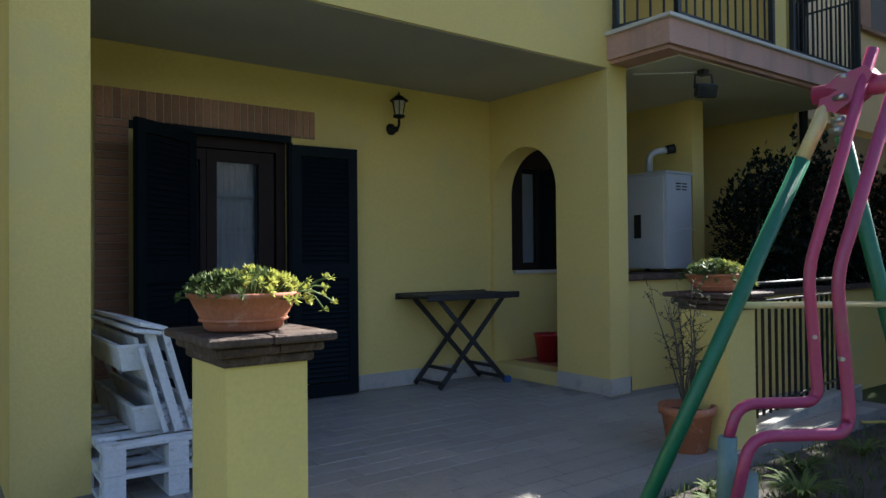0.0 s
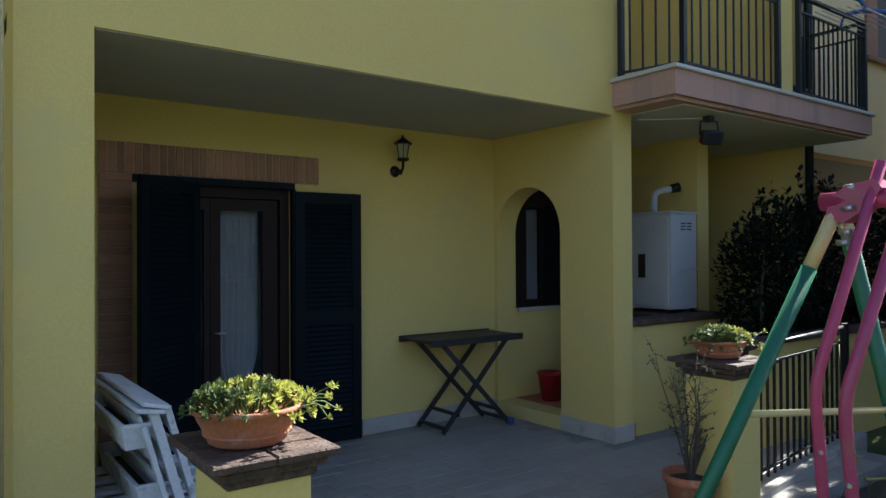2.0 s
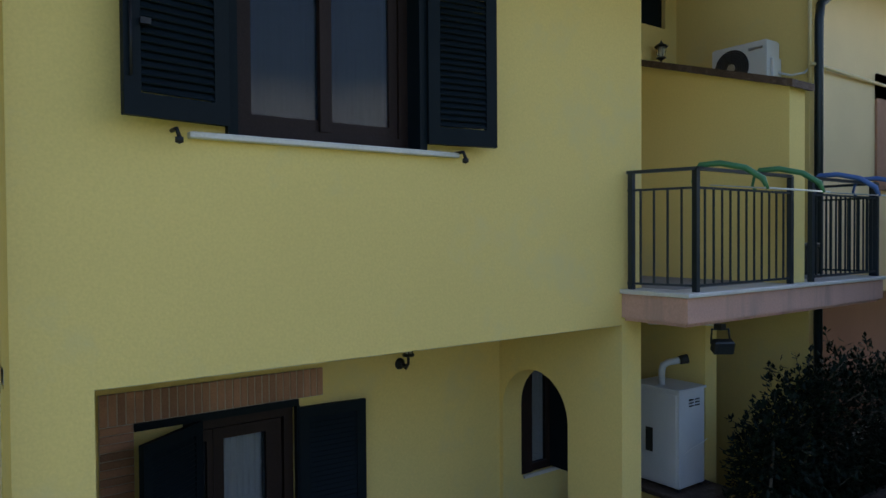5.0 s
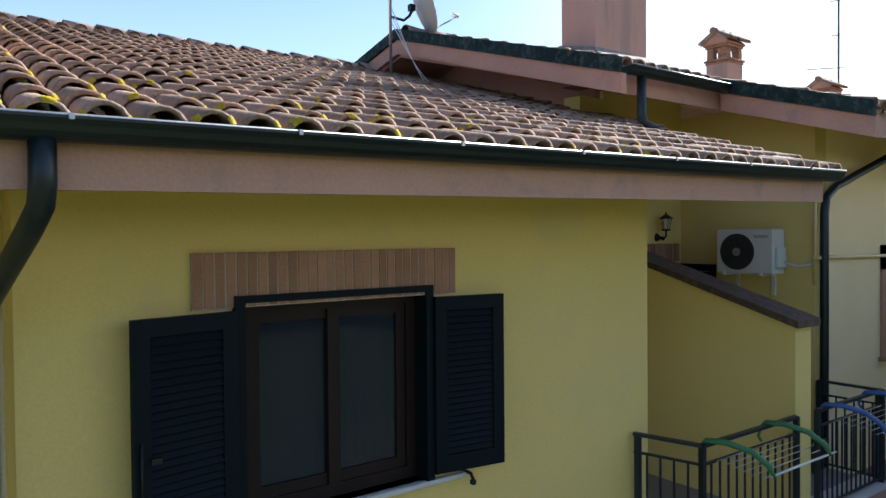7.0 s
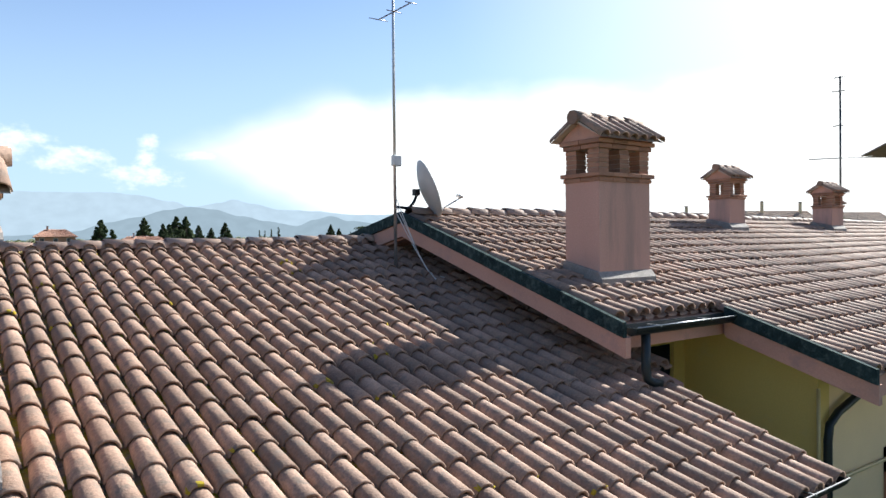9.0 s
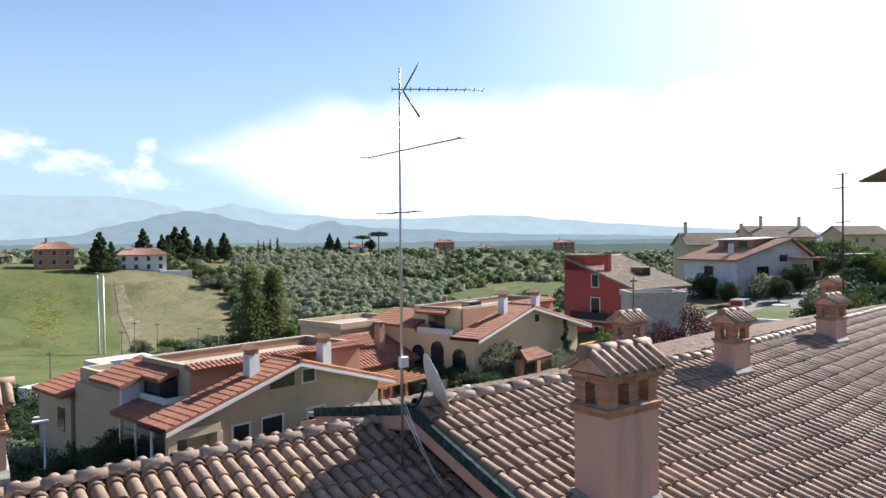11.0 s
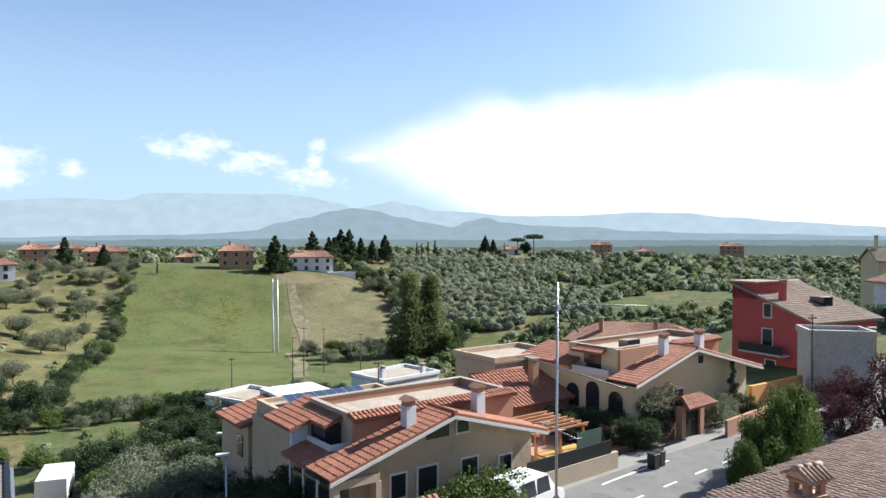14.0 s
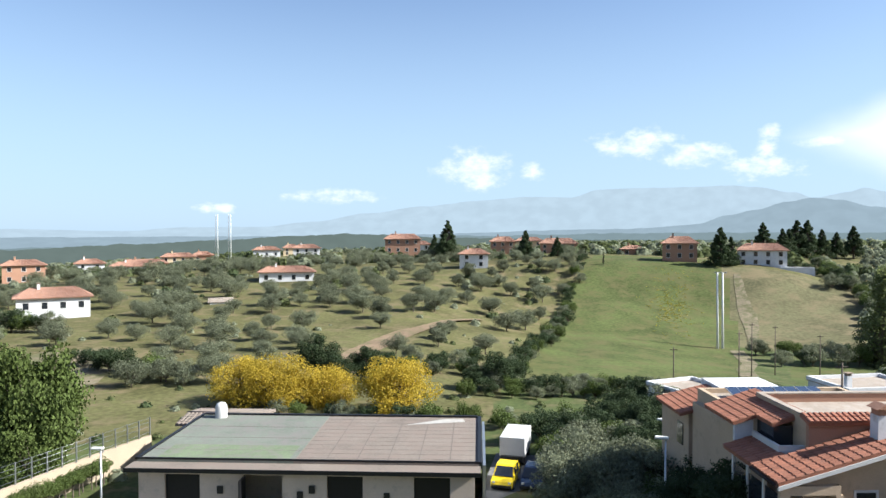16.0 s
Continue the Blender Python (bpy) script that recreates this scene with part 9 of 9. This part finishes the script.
for x, y, s, k, z in ((15.6, 31.0, 1.35, 0, -0.5), (13.7, 30.4, 1.25, 0, -0.5), (17.2, 31.8, 1.2, 0, -0.5), (14.6, 30.0, 1.3, 0, -0.6), (16.4, 30.6, 1.15, 0, -0.5), (12.3, 30.0, 1.0, 0, -0.6), (11.0, 30.4, 0.8, 2, -0.6), (93.5, 62.1, 2.0, 2, 1.0), (96.2, 54.0, 2.0, 1, 1.4), (100, 57, 1.7, 2, 2), (105, 56, 1.8, 2, 3), (63.7, 30.6, 1.7, 2, 2.4), (65.0, 28.8, 1.6, 0, 2.6), (69, 31, 1.8, 2, 2.6), (73, 30.5, 1.9, 2, 2.6), (78, 31, 2.0, 2, 3), (41, 40.8, 0.9, 1, 0.2), (43.5, 41.2, 0.8, 2, 0.2), (39.5, 40, 0.8, 1, 0.2),
                     (27, 40.6, 0.9, 2, 0.0), (28.4, 41, 1.0, 2, 0.0), (30, 40.4, 1.0, 2, 0.0), (8, 36, 1.0, 1, -2), (6.5, 38.5, 1.1, 2, -2.2), (9.5, 34.0, 0.8, 0, -1.6), (5.0, 42, 1.0, 1, -3), (3.0, 37.0, 1.0, 1, -2.2), (5.5, 48, 1.1, 2, -4), (7, 50, 1.0, 0, -4.4), (4, 61, 1.4, 1, -5.6), (2, 66, 1.5, 2, -6), (-1, 64, 1.3, 1, -6), (6, 64, 1.2, 2, -6)):
    plant(SHRUB[k], x, y, s, z)
for k in range(22):
    plant(tr_.choice(OAKS), -48 + 4.6 * k + tr_.uniform(-1.5, 1.5), -34 + tr_.uniform(-3, 3), tr_.uniform(1.0, 1.5))
for k in range(14):
    plant(SHRUB[0], -37.9 + 0.06 * k + tr_.uniform(-0.2, 0.2), 41.0 + 0.62 * k, 0.6, -5.6)
for x, y, s, k in ((6.4, 82, 0.9, 0), (7.1, 71.2, 0.8, 1), (5.2, 66.3, 0.9, 2), (7.6, 65.1, 0.8, 0), (7.6, 58.5, 0.8, 3), (7.0, 52.3, 0.75, 0), (4.0, 74, 0.9, 2), (2.5, 70, 0.8, 1), (6.0, 60, 0.8, 2), (5.0, 55, 0.85, 1), (6.2, 49.0, 0.7, 3)):
    plant(OAKS[0], x, y, s * 0.72)
for x, y, s in ((5.2, 66.3, 0.62), (7.1, 60.0, 0.55), (6.4, 56.5, 0.5), (7.4, 52.5, 0.42), (3.5, 58.0, 0.6), (7.6, 48.5, 0.38), (8.6, 68.5, 0.5), (10.5, 70.0, 0.4)):
    plant(OAKS[0], x, y, s)
plant(OAKS[0], 5.4, 62.0, 0.6); plant(OAKS[0], 6.6, 55.5, 0.5); plant(OAKS[2], 2.6, 62.5, 0.6); plant(OAKS[0], 0.5, 64.0, 0.55); plant(OAKS[2], -1.8, 57.5, 0.6); plant(OAKS[0], -1.0, 61.5, 0.7)
# unseen shrubs and trees beside the garden, added to shade its soil
plant(SHRUB[2], 10.2, 2.0, 2.0, -0.4, 0.9); plant(SHRUB[2], 11.6, 1.9, 2.2, -0.4, 0.9); plant(SHRUB[2], 9.5, 1.3, 1.5, -0.3, 0.9); plant(SHRUB[2], 8.5, 0.9, 1.0, -0.3); plant(SHRUB[2], 8.3, 1.3, 0.7, -0.3); plant(OAKS[1], 10.8, 1.0, 1.1, -0.3, 0.8); plant(OAKS[0], 9.2, 0.3, 0.75, -0.3); plant(OAKS[0], 7.6, -0.2, 0.5, -0.3)
for k in range(34):
    x, y = tr_.uniform(-1.0, 8.5), tr_.uniform(40, 64)
    plant(tr_.choice((SHRUB[2], SHRUB[2], SHRUB[0], SHRUB[2])), x, y, tr_.uniform(0.6, 1.1))
for k in range(16):
    f = k / 15
    plant(SHRUB[2], 27.6 + 3.6 * f + tr_.uniform(-0.2, 0.2), 42.4 - 4.6 * f + tr_.uniform(-0.3, 0.3), tr_.uniform(0.75, 1.0), -0.1)
for x, y, s in ((31.8, 38.4, 0.75), (32.8, 39.0, 0.8), (34.0, 39.6, 0.7)):
    plant(SHRUB[2], x, y, s, 0.1)
for x, y, s in ((6.8, 34.5, 0.55), (7.6, 37.5, 0.6), (8.0, 41.0, 0.55), (7.4, 44.5, 0.6), (6.0, 41.5, 0.5), (9.0, 46.5, 0.5), (5.0, 38.0, 0.5)):
    plant(OAKS[0], x, y, s)
# hedgerows and scrub as shared shrubs along lines
for (xa, ya), (xb, yb), n, s in (((-10.5, 105), (-1.0, 246), 34, 1.25), ((-32, 72), (-4, 72), 14, 0.9), ((-5, 66), (8, 78), 14, 1.1), ((8, 78), (24, 92), 12, 1.3), ((36, 165), (64, 172), 12, 1.2), ((80, 225), (62, 168), 0, 1.0),
                                ((40, 152), (88, 176), 16, 1.6), ((70, 225), (86, 232), 8, 1.5), ((-75, 92), (-50, 84), 12, 1.2), ((-100, 118), (-128, 108), 16, 1.6), ((58, 244), (75, 236), 8, 1.3), ((-30, 96), (-12, 101), 10, 0.9), ((76, 205), (78, 262), 22, 1.5)):
    for k in range(n):
        f = (k + tr_.uniform(-0.3, 0.3)) / max(1, n - 1)
        plant(SHRUB[tr_.choice((1, 2, 2, 0))], xa + (xb - xa) * f + tr_.uniform(-1.2, 1.2), ya + (yb - ya) * f + tr_.uniform(-1.2, 1.2), s * tr_.uniform(0.7, 1.3))

for (xa, ya), (xb, yb), n, s in (((-14, 86.8), (11.3, 96), 26, 0.95), ((-9, 92), (1.3, 98.8), 8, 1.0), ((-26, 90), (-17, 110), 9, 1.1)):
    for k in range(n):
        f = k / (n - 1)
        plant(SHRUB[tr_.choice((0, 1, 2))], xa + (xb - xa) * f + tr_.uniform(-1.5, 1.5), ya + (yb - ya) * f + tr_.uniform(-2.0, 2.0), s * tr_.uniform(0.6, 1.3))
flowers, fr_ = MB(), random.Random(4)
for k in range(300):
    az, r = fr_.gauss(6.6, 0.8), fr_.gauss(208, 11)
    x, y = polar(az, r)
    for j in range(5):
        q = unit(fr_)
        blade(flowers, (x + q.x * 0.5, y + q.y * 0.5, ground_z(x, y) + 0.25 + 0.15 * q.z), unit(fr_), 0.10, 0.28, unit(fr_))
tagged(part("meadow_flowers", flowers, FLOWER), "loose patch of small yellow meadow flowers", "flowers", kind="stuff")

# far woods: clumps past counting, in one mesh
fw = MB()
r_ = random.Random(21)


def clump(fw, x, y, z, s, n):
    """A rounded tree crown far off: an uneven core with leaves turned outwards."""
    vs, fs = [], []
    for a in range(4):
        for b in range(6):
            t1, t2 = 1.5 * (a + 0.3) / 4, 2 * math.pi * b / 6 + a
            q = s * r_.uniform(0.42, 0.58)
            vs.append((x + math.cos(t2) * math.cos(t1) * q, y + math.sin(t2) * math.cos(t1) * q, z + math.sin(t1) * q * 1.25))
    for a in range(3):
        fs += [(6 * a + b, 6 * a + (b + 1) % 6, 6 * a + 6 + (b + 1) % 6, 6 * a + 6 + b) for b in range(6)]
    fs.append((18, 19, 20, 21, 22, 23))
    fw.add(vs, fs, True)
    for j in range(n):
        d = unit(r_)
        d.z = abs(d.z)
        p = Vector((x + d.x * s * 0.58, y + d.y * s * 0.58, z + d.z * s * 0.75))
        nrm = (d + unit(r_) * 0.6).normalized()
        blade(fw, p, nrm.cross(unit(r_)), s * 0.12, s * r_.uniform(0.22, 0.38), nrm)


woods = [(MB(), FAR_OLIVE), (MB(), SCRUB_LEAF), (MB(), WOOD_LEAF)]
for k in range(4600):
    az = r_.uniform(-50, 70)
    r = 262 + 380 * r_.random() ** 1.1
    x, y = polar(az, r)
    dense = noise.noise(Vector((x * 0.012, y * 0.012, 2)))
    if dense < -0.3:
        continue
    clump(r_.choices(woods, (4, 4, 2 if dense < 0.2 else 4))[0][0], x, y, ground_z(x, y) - 0.5, r_.uniform(2.4, 5.2), 44)
# olive rows on the hill beyond the poplars
for i in range(60):
    for j in range(24):
        az, r = 19.6 + i * 0.42 + (j % 2) * 0.2 + r_.uniform(-0.1, 0.1), 196 + j * 6.2 + r_.uniform(-1, 1)
        x, y = polar(az, r)
        if az > 36 or r_.random() < 0.3 or (az > 30 and noise.noise(Vector((x * 0.02, y * 0.02, 8))) > 0.1):
            continue
        clump(woods[0][0], x, y, ground_z(x, y) + 0.3, r_.uniform(2.2, 3.3), 70)
for k in range(340):
    az = r_.uniform(20, 44)
    r = r_.uniform(138, 200)
    x, y = polar(az, r)
    if 22.5 < az < 28.5 and 174 < r < 190:
        continue
    clump(r_.choices(woods, (2, 4, 2))[0][0], x, y, ground_z(x, y) - 0.3, r_.uniform(1.2, 3.4), 36)
for k in range(1100):
    az = r_.uniform(30, 57)
    r = 110 + 210 * r_.random() ** 0.8
    x, y = polar(az, r)
    if (r < 135 and az > 42) or noise.noise(Vector((x * 0.02, y * 0.02, 4))) < -0.32:
        continue
    clump(r_.choices(woods, (1, 5, 3))[0][0], x, y, ground_z(x, y) - 0.3, r_.uniform(1.5, 4.0), 36)
for k in range(620):
    az = r_.uniform(-48, -3)
    r = r_.uniform(62, 300)
    x, y = polar(az, r)
    if (clear(x, y) and noise.noise(Vector((x * 0.03, y * 0.03, 6))) > -0.1) or 62 < r < 84:
        clump(r_.choices(woods, (4, 4, 2))[0][0], x, y, ground_z(x, y) - 0.3, r_.uniform(0.6, 3.2 if r > 150 else 1.5), 40)
for (mb, mt), name, label in zip(woods, ("far_olives", "far_scrub", "far_woods"), ("distant grey-green olive crowns on the hills", "distant green scrub on the slopes", "distant dark woods on the hills")):
    tagged(part(name, mb, mt), label, "woods", kind="stuff")
for kind in (*OLIVES, *OAKS, *CONIFER, CYPRESS, POPLAR, PINE, *YELLOW_TREE, PLUM_TREE, *SHRUB):
    for o in (*kind.children_recursive, kind):
        bpy.data.objects.remove(o)
